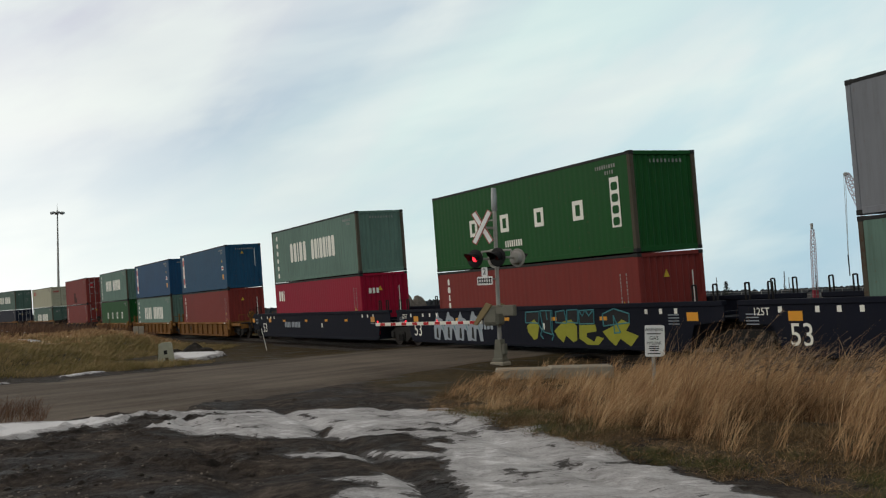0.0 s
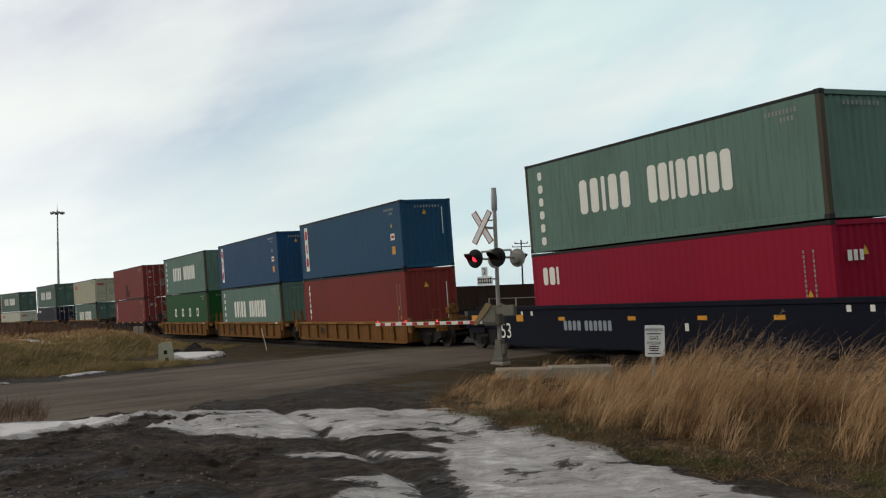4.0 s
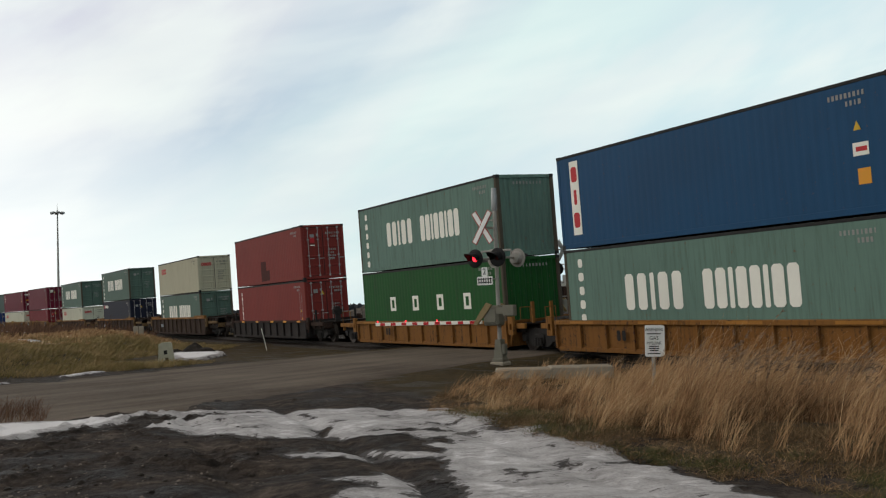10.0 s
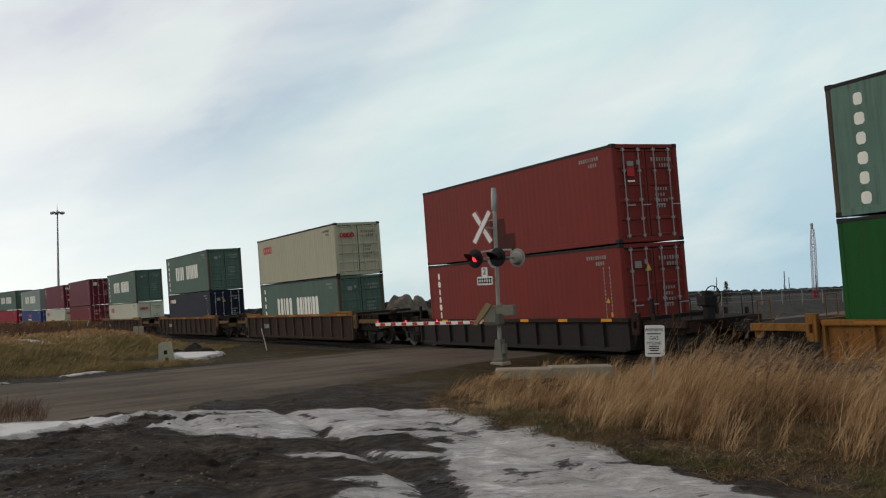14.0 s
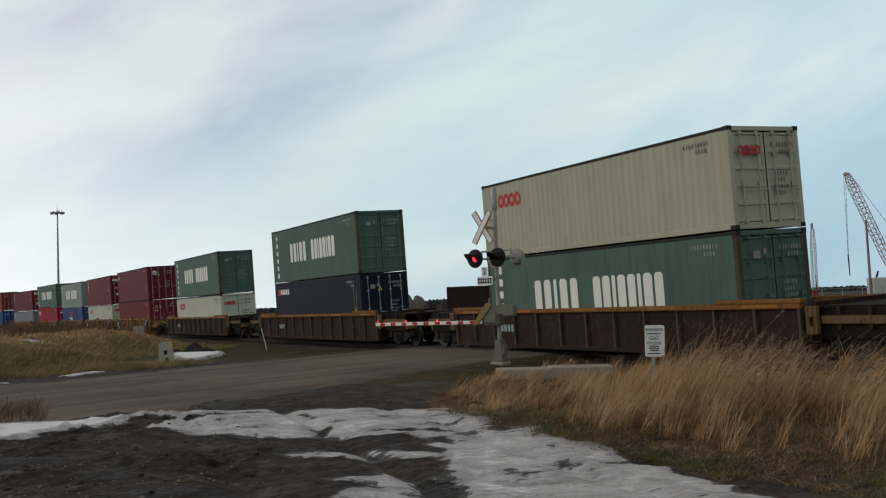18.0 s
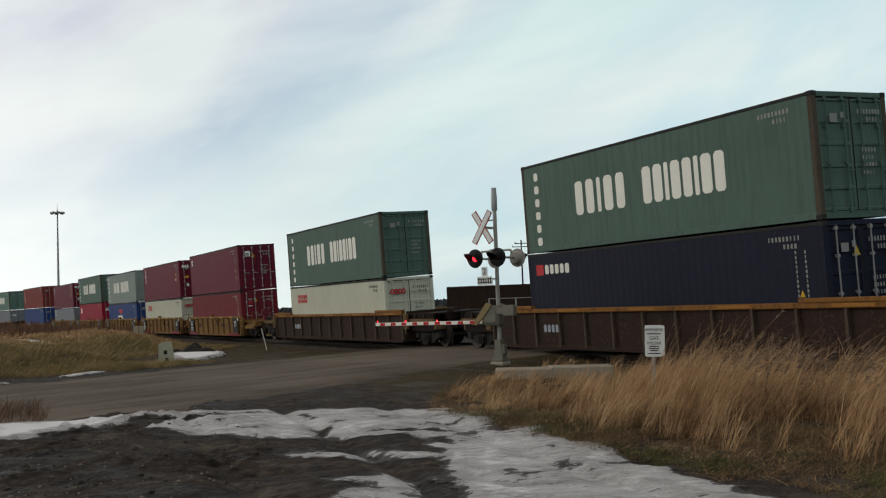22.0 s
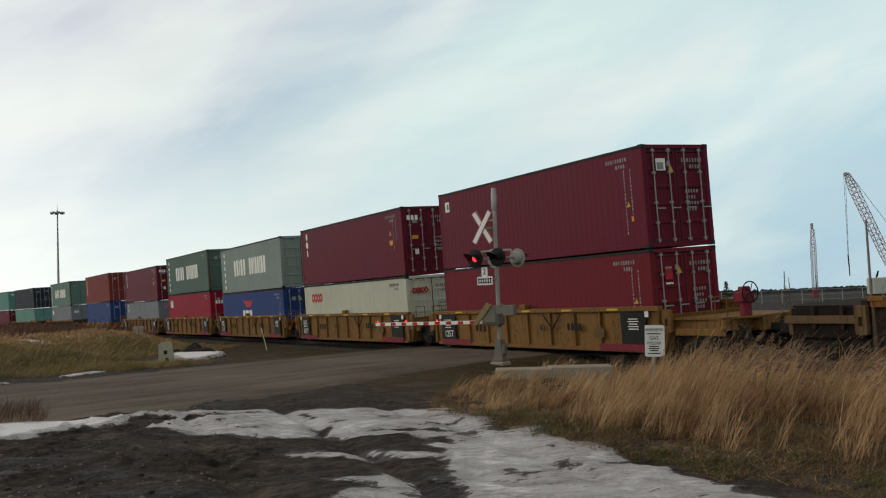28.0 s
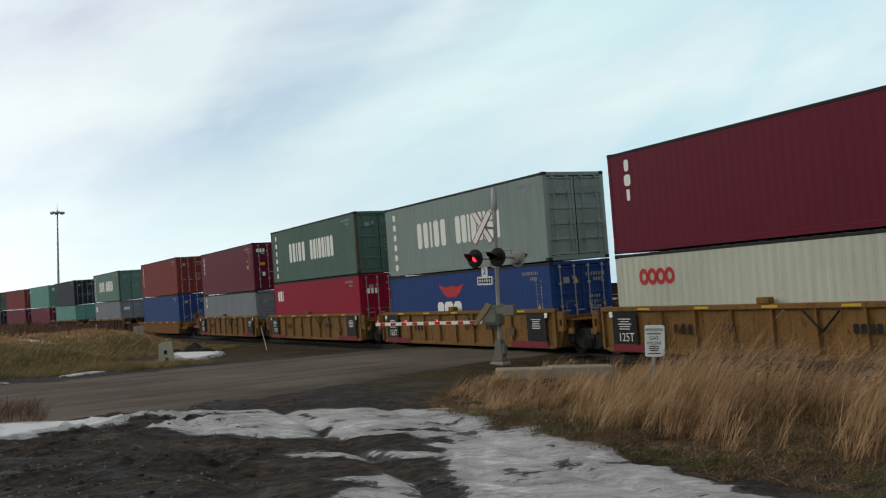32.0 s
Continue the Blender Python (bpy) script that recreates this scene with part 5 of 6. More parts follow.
# ---- snow ----
def snow_mesh(x0, x1, y0, y1, step, lobes, worn, thick, seed, rough=0.22, lump=0.9, soft=0.55, deep=0.45):
    """Old snow: overlapping drifts (x, y, half width, to x, y, half width), cut by worn strips (x, y, x, y, half width), with a frayed rim."""
    xs, ys = np.arange(x0, x1, step), np.arange(y0, y1, step)
    X, Y = np.meshgrid(xs, ys)
    f = np.full(X.shape, -1.0)
    for ax, ay, wa, bx, by, wb in lobes:
        t = np.clip(((X - ax) * (bx - ax) + (Y - ay) * (by - ay)) / ((bx - ax) ** 2 + (by - ay) ** 2), 0, 1)
        d = np.hypot(X - ax - t * (bx - ax), Y - ay - t * (by - ay))
        f = np.maximum(f, (wa + (wb - wa) * t - d) / soft)
    fray = fractal(X, Y * 0.75, lump, 5, seed, 0.6)
    for ax, ay, bx, by, w in worn:
        t = np.clip(((X - ax) * (bx - ax) + (Y - ay) * (by - ay)) / ((bx - ax) ** 2 + (by - ay) ** 2), 0, 1)
        d = np.hypot(X - ax - t * (bx - ax), Y - ay - t * (by - ay)) / w
        f = np.minimum(f, (d - 1.0) * 0.35 + 0.12 * fray)
    f = np.minimum(f, deep) + rough * fray
    Z = height(X, Y) + smooth(-0.02, 0.22, f) * thick - 0.012
    keep = np.maximum(np.maximum(f[:-1, :-1], f[1:, :-1]), np.maximum(f[:-1, 1:], f[1:, 1:])) > -0.03
    i = np.arange(X.size).reshape(X.shape)
    fs = np.stack([i[:-1, :-1], i[:-1, 1:], i[1:, 1:], i[1:, :-1]], -1)[keep]
    used, inv = np.unique(fs, return_inverse=True)
    V = np.stack([X.ravel(), Y.ravel(), Z.ravel() + 0.018], 1)[used]
    me = bpy.data.meshes.new("snow")
    me.from_pydata(V.tolist(), [], inv.reshape(-1, 4).tolist())
    me.polygons.foreach_set("use_smooth", [True] * len(me.polygons))
    cover = me.attributes.new("cover", "FLOAT", "POINT")
    cover.data.foreach_set("value", np.clip(f.ravel()[used], 0, 1).astype(np.float32))
    me.materials.append(SNOW)
    return me


def snow(label, *args):
    return tagged(new("snow_patch", snow_mesh(*args)), label, "snow", "patches of old snow", "stuff")


snow("broad sheet of old icy snow on the muddy lane", -4.8, 4.4, 6.0, 18.5, 0.045,
     [(-4.0, 14.35, 0.12, -3.3, 14.7, 0.8), (-3.3, 14.9, 1.2, -2.4, 15.1, 1.9), (-2.4, 15.1, 1.9, -1.0, 14.75, 1.95), (-1.0, 14.7, 1.7, -0.1, 13.95, 0.85), (-0.1, 13.9, 0.8, 0.5, 12.5, 0.78), (0.5, 12.5, 0.78, 0.85, 10.9, 0.98),
      (0.85, 10.9, 0.98, 1.15, 9.2, 1.15), (1.15, 9.2, 1.15, 1.4, 7.2, 1.35), (-0.64, 11.25, 0.12, -0.15, 11.0, 0.2), (-1.80, 11.75, 0.18, -1.50, 11.65, 0.52), (-1.50, 11.6, 0.50, -1.08, 11.3, 0.24),
      (-0.95, 9.5, 0.25, -0.6, 9.45, 0.50), (-0.6, 10.0, 0.2, -0.42, 9.0, 0.36), (-0.75, 8.6, 0.3, -0.35, 8.1, 0.42)],
     [(-2.45, 16.2, -2.1, 15.2, 0.05), (-1.8, 13.7, -1.67, 13.0, 0.12), (-1.67, 13.0, -1.0, 11.6, 0.16), (-1.0, 11.6, -0.55, 10.65, 0.18), (-0.5, 10.5, -0.25, 9.5, 0.16), (-0.25, 9.5, 0.05, 8.4, 0.14),
      (-0.55, 13.3, -0.1, 13.05, 0.12), (-0.85, 12.3, -0.4, 12.2, 0.3)], 0.012, 3.7, 0.36, 0.5, 0.55, 0.38)
snow("narrow drift of snow along the road's edge", -9.5, -1.6, 12.2, 21.0, 0.05,
     [(-8.2, 14.35, 1.30, -6.9, 14.6, 1.25), (-6.9, 14.6, 1.25, -5.8, 15.05, 0.76), (-5.8, 15.15, 0.58, -5.3, 15.7, 0.38), (-5.3, 15.8, 0.32, -4.4, 16.4, 0.28), (-4.4, 16.4, 0.26, -3.2, 16.9, 0.22)], [], 0.035, 8.1, 0.34, 0.5, 0.5, 1.2)
snow("snow lying beside the green utility cabinet", -13.0, -7.0, 33.0, 47.0, 0.1, [(-9.1, 34.8, 0.45, -9.9, 38.6, 1.0), (-10.0, 38.2, 0.9, -10.7, 42.6, 0.9)], [], 0.12, 12.3, 0.8, 0.5, 0.3, 1.2)
TURF_SNOW = [(-10.85, 27.7, 0.14, -10.55, 29.2, 0.26), (-11.9, 25.4, 0.08, -11.8, 25.8, 0.10)]
BANK_SNOW = [(-35.0, 76.0, 1.6, -30.5, 68.0, 1.3), (-29.5, 66.5, 0.9, -26.2, 60.8, 0.9), (-22.6, 51.4, 0.30, -19.8, 47.2, 0.34), (-19.0, 46.0, 0.3, -17.2, 43.4, 0.25)]
snow("small snow remnant in the turf", -13.0, -9.0, 24.5, 31.5, 0.08, TURF_SNOW, [], 0.04, 16.9, 0.7, 0.4, 0.25, 1.2)
snow("strips of snow on the grassy bank", -40.0, -15.0, 41.0, 80.0, 0.22, BANK_SNOW, [], 0.05, 21.0, 0.5, 1.6, 0.4, 1.2)


def off_snow(x, y):
    """True where the bank's snow leaves the turf bare, and in front of it where grass would stand over it."""
    ok = np.ones(x.shape, bool)
    for ax, ay, wa, bx, by, wb in TURF_SNOW + BANK_SNOW:
        t = np.clip(((x - ax) * (bx - ax) + (y - ay) * (by - ay)) / ((bx - ax) ** 2 + (by - ay) ** 2), 0, 1)
        ok &= np.hypot(x - ax - t * (bx - ax), y - ay - t * (by - ay)) > (wa + (wb - wa) * t) * 1.25
    return ok


# ---- stones and clods ----
def stone_mesh(seed):
    rng = random.Random(seed)
    bm = bmesh.new()
    bmesh.ops.create_icosphere(bm, subdivisions=1, radius=1.0)
    for v in bm.verts:
        v.co *= rng.uniform(0.7, 1.15)
        v.co.z *= 0.6
    k = Mesh()
    k.bm(bm)
    return k


def scatter(name, n, region, size, mat, label, category, seed):
    rng = random.Random(seed)
    kinds = [stone_mesh(seed + i) for i in range(5)]
    k = Mesh()
    for _ in range(n):
        x, y = region(rng)
        r = size * rng.lognormvariate(0, 0.5)
        z = float(height(x, y))
        src = rng.choice(kinds)
        k.add(src.v, src.f, Matrix.Translation((x, y, z + r * 0.15)) @ Euler((rng.uniform(0, 0.5), 0, rng.uniform(0, 6.3))).to_matrix().to_4x4() @ Matrix.Scale(r, 4))
    return single(name, k, mat, label, category, kind="stuff")


def mud_spot(rng):
    while True:
        y = 7.5 + 11 * rng.random() ** 1.6
        x = rng.uniform(-0.48 * y - 0.5, 0.1 * y)
        if x < -1.7 - 0.25 * max(0.0, y - 10.5) or y > 17.3:
            return x, y


scatter("gravel", 1000, mud_spot, 0.009, STONE, "loose pebbles lying in the mud", "gravel", 7)
scatter("mud_clods", 420, mud_spot, 0.018, MUD, "dark clods of churned wet mud", "mud", 17)


# ---- grass ----
def grass(name, n, region, tall, lean, mat, label, category, seed, width=0.006, heads=None, curl=0.35, rise=None, tuft=0):
    """Thin bent blades, and feathery heads on some of them."""
    rng = np.random.default_rng(seed)
    xy = region(rng, n)
    own = np.zeros((len(xy), 3))
    if tuft:
        own = np.repeat(rng.normal(0, 1, (len(xy), 3)), tuft, axis=0)
        xy = np.repeat(xy, tuft, axis=0) + rng.normal(0, 0.06, (len(xy) * tuft, 2))
    n = len(xy)
    x, y = xy[:, 0], xy[:, 1]
    z = height(x, y) - 0.02
    h = tall * rng.uniform(0.4, 1.1, n) * np.clip(1 + 0.2 * own[:, 0], 0.4, 1.4) * (0.85 + 0.35 * fractal(x, y, 1.3, 3, seed))
    if rise:
        h = h * rise(x, y)
    ang = lean[0] + rng.normal(0, lean[2], n) + 0.3 * own[:, 1] + 0.5 * fractal(x, y, 0.8, 2, seed + 5)
    amt = np.abs(rng.normal(lean[1], lean[1] * 0.45, n)) * h * np.clip(1 + 0.3 * own[:, 2] + 0.45 * fractal(x, y, 0.9, 2, seed + 9), 0.3, 2.2)
    turn = rng.uniform(0, math.pi, n)
    w = width * rng.uniform(0.7, 1.4, n) * np.clip(np.hypot(x, y) / 12.0, 1.0, 4.0)
    levels = ((0.0, 0.0, 1.0), (0.36, 0.28, 0.9), (0.72, 0.66, 0.65), (1.0, 1.0 + curl, 0.12))
    vs = []
    for up_, out, wid in levels:
        bx, by = x + np.cos(ang) * amt * out, y + np.sin(ang) * amt * out
        bz = z + h * up_ * (1 - 0.15 * out * lean[1])
        for sgn in (-1, 1):
            vs.append(np.stack([bx + sgn * np.cos(turn) * w * wid, by + sgn * np.sin(turn) * w * wid, bz], 1))
    V = np.stack(vs, 1)
    F = np.array([(0, 1, 3, 2), (2, 3, 5, 4), (4, 5, 7, 6)])
    fs = (np.arange(n)[:, None, None] * 8 + F[None]).reshape(-1, 4)
    me = bpy.data.meshes.new(name)
    me.from_pydata(V.reshape(-1, 3).tolist(), [], fs.tolist())
    me.materials.append(mat)
    tagged(new(name, me), label, category, kind="stuff")
    if heads:
        pick = np.where((rng.random(n) < heads) & (h > 0.75 * tall) & (verge_side(x, y) > 1.6))[0]
        vs, fs = [], []
        for i in pick:
            tip = V[i, 6:8].mean(0)
            low_ = V[i, 4:6].mean(0)
            d = (tip - low_) / (np.linalg.norm(tip - low_) + 1e-6)
            size = rng.uniform(0.12, 0.26)
            for _ in range(20):
                p = tip - d * size * rng.uniform(0, 1)
                q = p + np.array([np.cos(ang[i]), np.sin(ang[i]), 0.15]) * size * rng.uniform(0.1, 0.32) + rng.normal(0, 0.014, 3)
                sd = rng.normal(0, 1, 3)
                sd = sd / np.linalg.norm(sd) * 0.0042
                o = len(vs)
                vs += [tuple(p - sd), tuple(p + sd), tuple(q + sd * 0.7), tuple(q - sd * 0.7)]
                fs.append((o, o + 1, o + 2, o + 3))
        me = bpy.data.meshes.new("seed_heads")
        me.from_pydata(vs, [], fs)
        me.materials.append(SEED)
        tagged(new("seed_heads", me), "feathery pale seed heads above the tall grass", "grass", kind="stuff")


def verge_side(x, y):
    """How far a point lies inside the verge on the far side of the lane's edge."""
    return (x - 0.2) * 0.91 - (16.3 - y) * 0.41


def tall_rise(x, y):
    """The verge's grass stands full height away from the road and low beside it."""
    near = np.maximum(smooth(0.165, 0.21, x / y), smooth(18.0, 15.0, y) * smooth(0.08, 0.14, x / y) * 0.6)
    back = smooth(22.8, 23.8, y)
    return 0.47 + 0.53 * np.maximum(near, back * 0.3)


def tall_region(rng, n):
    y = rng.uniform(6.5, 30.0, n * 4)
    x = rng.uniform(-0.5, 17.0, n * 4)
    v = verge_side(x, y) + 0.75 * fractal(x, y, 1.6, 3, 2.0)
    side = x * 0.8 - y * 0.6
    ok = (v > 0.1) & (x > 0.05 + 0.19 * (y - 18.1) + 0.3 * waves(x, y, 0.8)) & (x < 0.50 * y + 1.5) & (line_distance(x, y) > 2.9) & (side > -13.9 + 0.4 * waves(x, y, 1.2)) & (y < 27.5)
    tuft = 0.06 + 0.94 * smooth(-0.15, 0.25, fractal(x, y, 0.85, 3, 4.0))
    thin = rng.random(len(x)) < tuft * np.clip((v + 0.15) / 0.9, 0.15, 1.0) * np.clip(14.0 / y, 0.35, 1.0) * np.where(y > 23.6, 0.35, 1.0)
    slab_ = (np.abs(x - 2.6) < 1.8) & (np.abs(y - 23.3) < 0.5)
    return np.stack([x, y], 1)[ok & thin & ~slab_][:n]


def short_region(rng, n):
    y = rng.uniform(6.5, 27.0, n * 4)
    x = rng.uniform(-1.0, 9.0, n * 4)
    v = verge_side(x, y) + 0.3 * waves(x, y, 0.5, 2.0)
    side = x * 0.8 - y * 0.6
    ok = (v > -0.75) & (v < 2.2) & (x > -0.2 + 0.19 * (y - 18.1) + 0.3 * waves(x, y, 0.8)) & (fractal(x, y, 0.5, 3, 6.0) > -0.25) & (side > -14.4 + 0.5 * waves(x, y, 1.0)) & (x < 0.5 * y + 1)
    return np.stack([x, y], 1)[ok][:n]


def stalk_region(rng, n):
    return np.stack([rng.uniform(4.9, 6.0, n), rng.uniform(17.0, 19.0, n)], 1)


def green_region(rng, n):
    y = rng.uniform(6.5, 16.0, n * 12)
    x = rng.uniform(-0.5, 5.0, n * 12)
    v = verge_side(x, y)
    ok = (v > -0.8) & (v < 0.4) & (fractal(x, y, 0.9, 3, 14.0) > 0.05)
    return np.stack([x, y], 1)[ok][:n]


def bank_region(rng, n):
    y = rng.uniform(22.0, 85.0, n * 5)
    x = rng.uniform(-52.0, -7.0, n * 5)
    side = x * 0.8 - y * 0.6
    ok = (side < -26.3 + 1.0 * fractal(x, y, 3.0, 3)) & (line_distance(x, y) > 3.4) & (x > -0.52 * y - 2)
    ok &= off_snow(x, y) & ~((x > -12.0) & (y > 33.5)) & (fractal(x, y, 2.5, 3, 8.0) > -0.75)
    thin = rng.random(len(x)) < np.clip(30.0 / y, 0.25, 1.0)
    return np.stack([x, y], 1)[ok & thin][:n]


def hay_region(rng, n):
    y = rng.uniform(42.0, 90.0, n * 5)
    x = rng.uniform(-50.0, -12.0, n * 5)
    ok = off_snow(x, y) & (line_distance(x, y) > 3.6) & (x > -0.52 * y - 2) & (x < -0.29 * y + 1.0 * fractal(x, y, 4.0, 3)) & (fractal(x, y, 5.0, 3, 7.0) > -0.3)
    return np.stack([x, y], 1)[ok][:n]


def brush_region(rng, n):
    y = rng.uniform(55.0, 150.0, n * 5)
    x = rng.uniform(-80.0, -14.0, n * 5)
    d = line_distance(x, y)
    ok = (d > 3.2) & (d < 16.0) & (x > -0.52 * y - 4) & (x < -0.30 * y)
    return np.stack([x, y], 1)[ok][:n]


def corner_region(rng, n):
    y = rng.uniform(15.5, 18.5, n * 3)
    x = rng.uniform(-9.5, -6.2, n * 3)
    ok = (x < -0.41 * y + 0.25 * waves(x, y, 0.5))
    return np.stack([x, y], 1)[ok][:n]


grass("tall_grass", 1900, tall_region, 1.0, (0.0, 0.58, 0.42), GOLD, "tall dry golden grass bent by the wind on the verge", "grass", 3, 0.0024, 0.16, 0.12, tall_rise, 26)
grass("stray_stems", 5200, tall_region, 0.85, (0.05, 0.45, 0.8), GOLD, "single dry stems leaning across the tufts", "grass", 47, 0.0024, 0.30, 0.25, tall_rise)
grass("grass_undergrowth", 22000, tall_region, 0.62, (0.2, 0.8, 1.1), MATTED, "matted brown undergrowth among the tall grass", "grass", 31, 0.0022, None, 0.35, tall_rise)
grass("weed_stalks", 14, stalk_region, 1.9, (0.2, 0.06, 1.0), MATTED, "a few thin bare weed stalks", "weeds", 37, 0.0022)
grass("green_tufts", 1300, green_region, 0.12, (0.2, 0.9, 1.6), GREENISH, "low greenish grass tufts by the snow", "grass", 41, 0.0018, None, 0.35, None, 16)
grass("straw_litter", 15000, short_region, 0.13, (0.3, 2.2, 1.6), GOLD, "flattened straw lying at the foot of the tall grass", "grass", 23, 0.002)
grass("short_grass", 46000, short_region, 0.17, (0.5, 1.1, 1.6), STRAW, "short trampled brown and green grass at the lane's edge", "grass", 5, 0.0028)
grass("bank_turf", 120000, bank_region, 0.27, (0.3, 0.7, 0.7), TURF, "rough brownish winter turf on the bank", "grass", 9, 0.0032)
grass("bank_hay", 36000, hay_region, 0.36, (0.3, 0.4, 0.9), GOLD, "pale dry hay-coloured grass on the bank's crest", "grass", 29, 0.005)
grass("track_brush", 16000, brush_region, 0.95, (0.4, 0.3, 0.9), REDBRUSH, "reddish dry brush along the railway", "brush", 13, 0.006)
grass("corner_weeds", 1500, corner_region, 0.42, (0.4, 0.4, 1.0), REDBRUSH, "sparse reddish weeds by the road", "grass", 19, 0.0022)


# ---- level crossing signals ----
def lamp_head(parent, m, lit, rear=False):
    """A round signal lamp facing -y: backing disc, housing, hood and lens."""
    base = part("lamp_housing", shared("lamp_housing", lambda k: k.lathe([(0.05, -0.20), (0.15, -0.17), (0.19, -0.06), (0.19, 0.0)], 20, pose(0, 0, 0, 90))), GALV if rear else BLACK, parent, "", m)
    part("backing_disc", shared("backing_disc", lambda k: k.lathe([(0.12, 0.0), (0.255, -0.004), (0.265, 0.006), (0.255, 0.012), (0.12, 0.012)], 28, pose(0, 0, 0, 90))), GALV if rear else BLACK, base, "round backing disc")

    def hood(k):
        seg, r = 14, 0.15
        for i in range(seg):
            a, b = radians(-20 + 220 * i / seg), radians(-20 + 220 * (i + 1) / seg)
            la, lb = 0.18 + 0.30 * max(0, math.sin(a)), 0.18 + 0.30 * max(0, math.sin(b))
            pts = [(r * math.cos(a), -0.01, r * math.sin(a)), (r * math.cos(b), -0.01, r * math.sin(b)), (r * math.cos(b), -lb, r * math.sin(b) - 0.02), (r * math.cos(a), -la, r * math.sin(a) - 0.02)]
            k.add(pts, [(0, 1, 2, 3)])
            k.add([(x * 0.96, y, z * 0.96) for x, y, z in pts], [(3, 2, 1, 0)])
        k.smooth = True

    part("hood", shared("hood", hood), BLACK, base)
    part("lens", shared("lens", lambda k: k.lathe([(0.088, 0.0), (0.076, 0.016), (0.045, 0.026), (0.015, 0.029)], 22, pose(0, -0.012, 0, 90))), LENS_ON if lit else LENS_OFF, base, "glowing red lens" if lit else "dark unlit red lens")
    return base


def board(k, w, h, t=0.012, r=0.03):
    pts = []
    for cx, cz, a0 in ((w / 2 - r, h / 2 - r, 0), (-w / 2 + r, h / 2 - r, 90), (-w / 2 + r, -h / 2 + r, 180), (w / 2 - r, -h / 2 + r, 270)):
        pts += [(cx + r * math.cos(radians(a0 + d)), cz + r * math.sin(radians(a0 + d))) for d in (0, 45, 90)]
    k.prism(pts, -t / 2, t / 2)


def crossing_signal(label, m, top, arm_len, lit_first, lift=0.0):
    """Local axes: traffic faces it from -y, its gate reaches out along -x."""
    ob = thing("crossing_signal", label, "crossing signal", m, "signals of the level crossing")
    part("pole", shared(("pole", top), lambda k: k.rod((0, 0, 0.1), (0, 0, top), 0.062, 0.056, 16)), GALV, ob)
    part("pole_sleeve", shared("pole_sleeve", lambda k: k.lathe([(0.062, 0), (0.085, 0.04), (0.085, 0.42), (0.075, 0.5), (0.075, 0.66), (0.0601, 0.66)], 16)), STEEL, ob, "", pose(0, 0, top - 0.6))
    part("pole_base", shared("pole_base", lambda k: [k.box(-0.17, 0.17, -0.17, 0.17, 0.0, 0.1, c=0.02), k.prism([(-0.15, 0.1), (0.15, 0.1), (0.085, 0.62), (-0.085, 0.62)], -0.11, 0.11), k.box(0.09, 0.2, -0.09, 0.09, 0.2, 0.5, c=0.02)]), KHAKI, ob)
    part("footing", shared("footing", lambda k: k.box(-0.22, 0.22, -0.22, 0.22, -0.75, 0.0, c=0.03)), CONCRETE, ob)
    arm = part("lamp_arm", shared("lamp_arm", lambda k: [k.rod((-0.5, 0, 0), (0.5, 0, 0), 0.03, seg=10), k.rod((-0.5, 0, 0), (-0.5, 0, -0.12), 0.025, seg=8), k.rod((0.5, 0, 0), (0.5, 0, -0.12), 0.025, seg=8), k.box(-0.14, 0.14, -0.13, 0.13, -0.09, 0.05, c=0.02)]), GALV, ob, "", pose(0, 0, 3.12))
    for x, y, turn, lit in ((-0.38, -0.5, 0, lit_first), (0.38, -0.5, 0, not lit_first), (-0.38, 0.5, 180, False), (0.38, 0.5, 180, not lit_first)):
        lamp_head(ob, pose(x, y, 2.91, 0, 0, turn), lit, turn > 0 and lit_first)
        part("lamp_bracket", shared("lamp_bracket", lambda k: k.rod((0, 0, 0), (0, 0.3, 0.0), 0.03, seg=8)), GALV, ob, "", pose(x, y + (0.2 if turn == 0 else -0.2), 2.91, 0, 0, turn))
    blade = shared("crossbuck_blade", lambda k: board(k, 1.0, 0.125, 0.014, 0.006))
    trim = shared("crossbuck_edge", lambda k: board(k, 1.04, 0.185, 0.010, 0.008))
    cb = part("crossbuck", shared("crossbuck_bracket", lambda k: [k.box(-0.04, 0.04, 0.0, 0.46, -0.03, 0.03), k.box(-0.22, 0.34, -0.005, 0.03, 0.16, 0.2)]), GALV, ob, "", pose(-0.15, -0.40, 3.78))
    for a, y in ((57, -0.02), (-57, -0.04)):
        part("blade_edge", trim, SIGNRED, cb, "red rim of a crossbuck blade", pose(0, y, 0, 0, a, 0))
        part("blade", blade, SIGNWHITE, cb, "white crossbuck blade", pose(0, y - 0.006, 0, 0, a, 0))
        part("blade_back", trim, STEEL, cb, "bare metal back of a blade", pose(0, y + 0.013, 0, 0, a, 0))
    sign = part("track_count_sign", shared("track_count_top", lambda k: board(k, 0.2, 0.26, 0.01)), SIGNWHITE, ob, "white plate with track count", pose(-0.15, -0.40, 2.53))
    low_ = part("track_count_board", shared("track_count_low", lambda k: board(k, 0.52, 0.24, 0.01)), SIGNWHITE, sign, "", pose(0, 0, -0.25))
    part("sign_bracket", shared("sign_bracket", lambda k: k.box(-0.02, 0.02, 0.006, 0.42, -0.02, 0.02)), GALV, sign, "", pose(0.05, 0, -0.2))
    part("lettering", text_mesh("2", 0.24), BLACK, sign, "", pose(0, -0.009, 0))
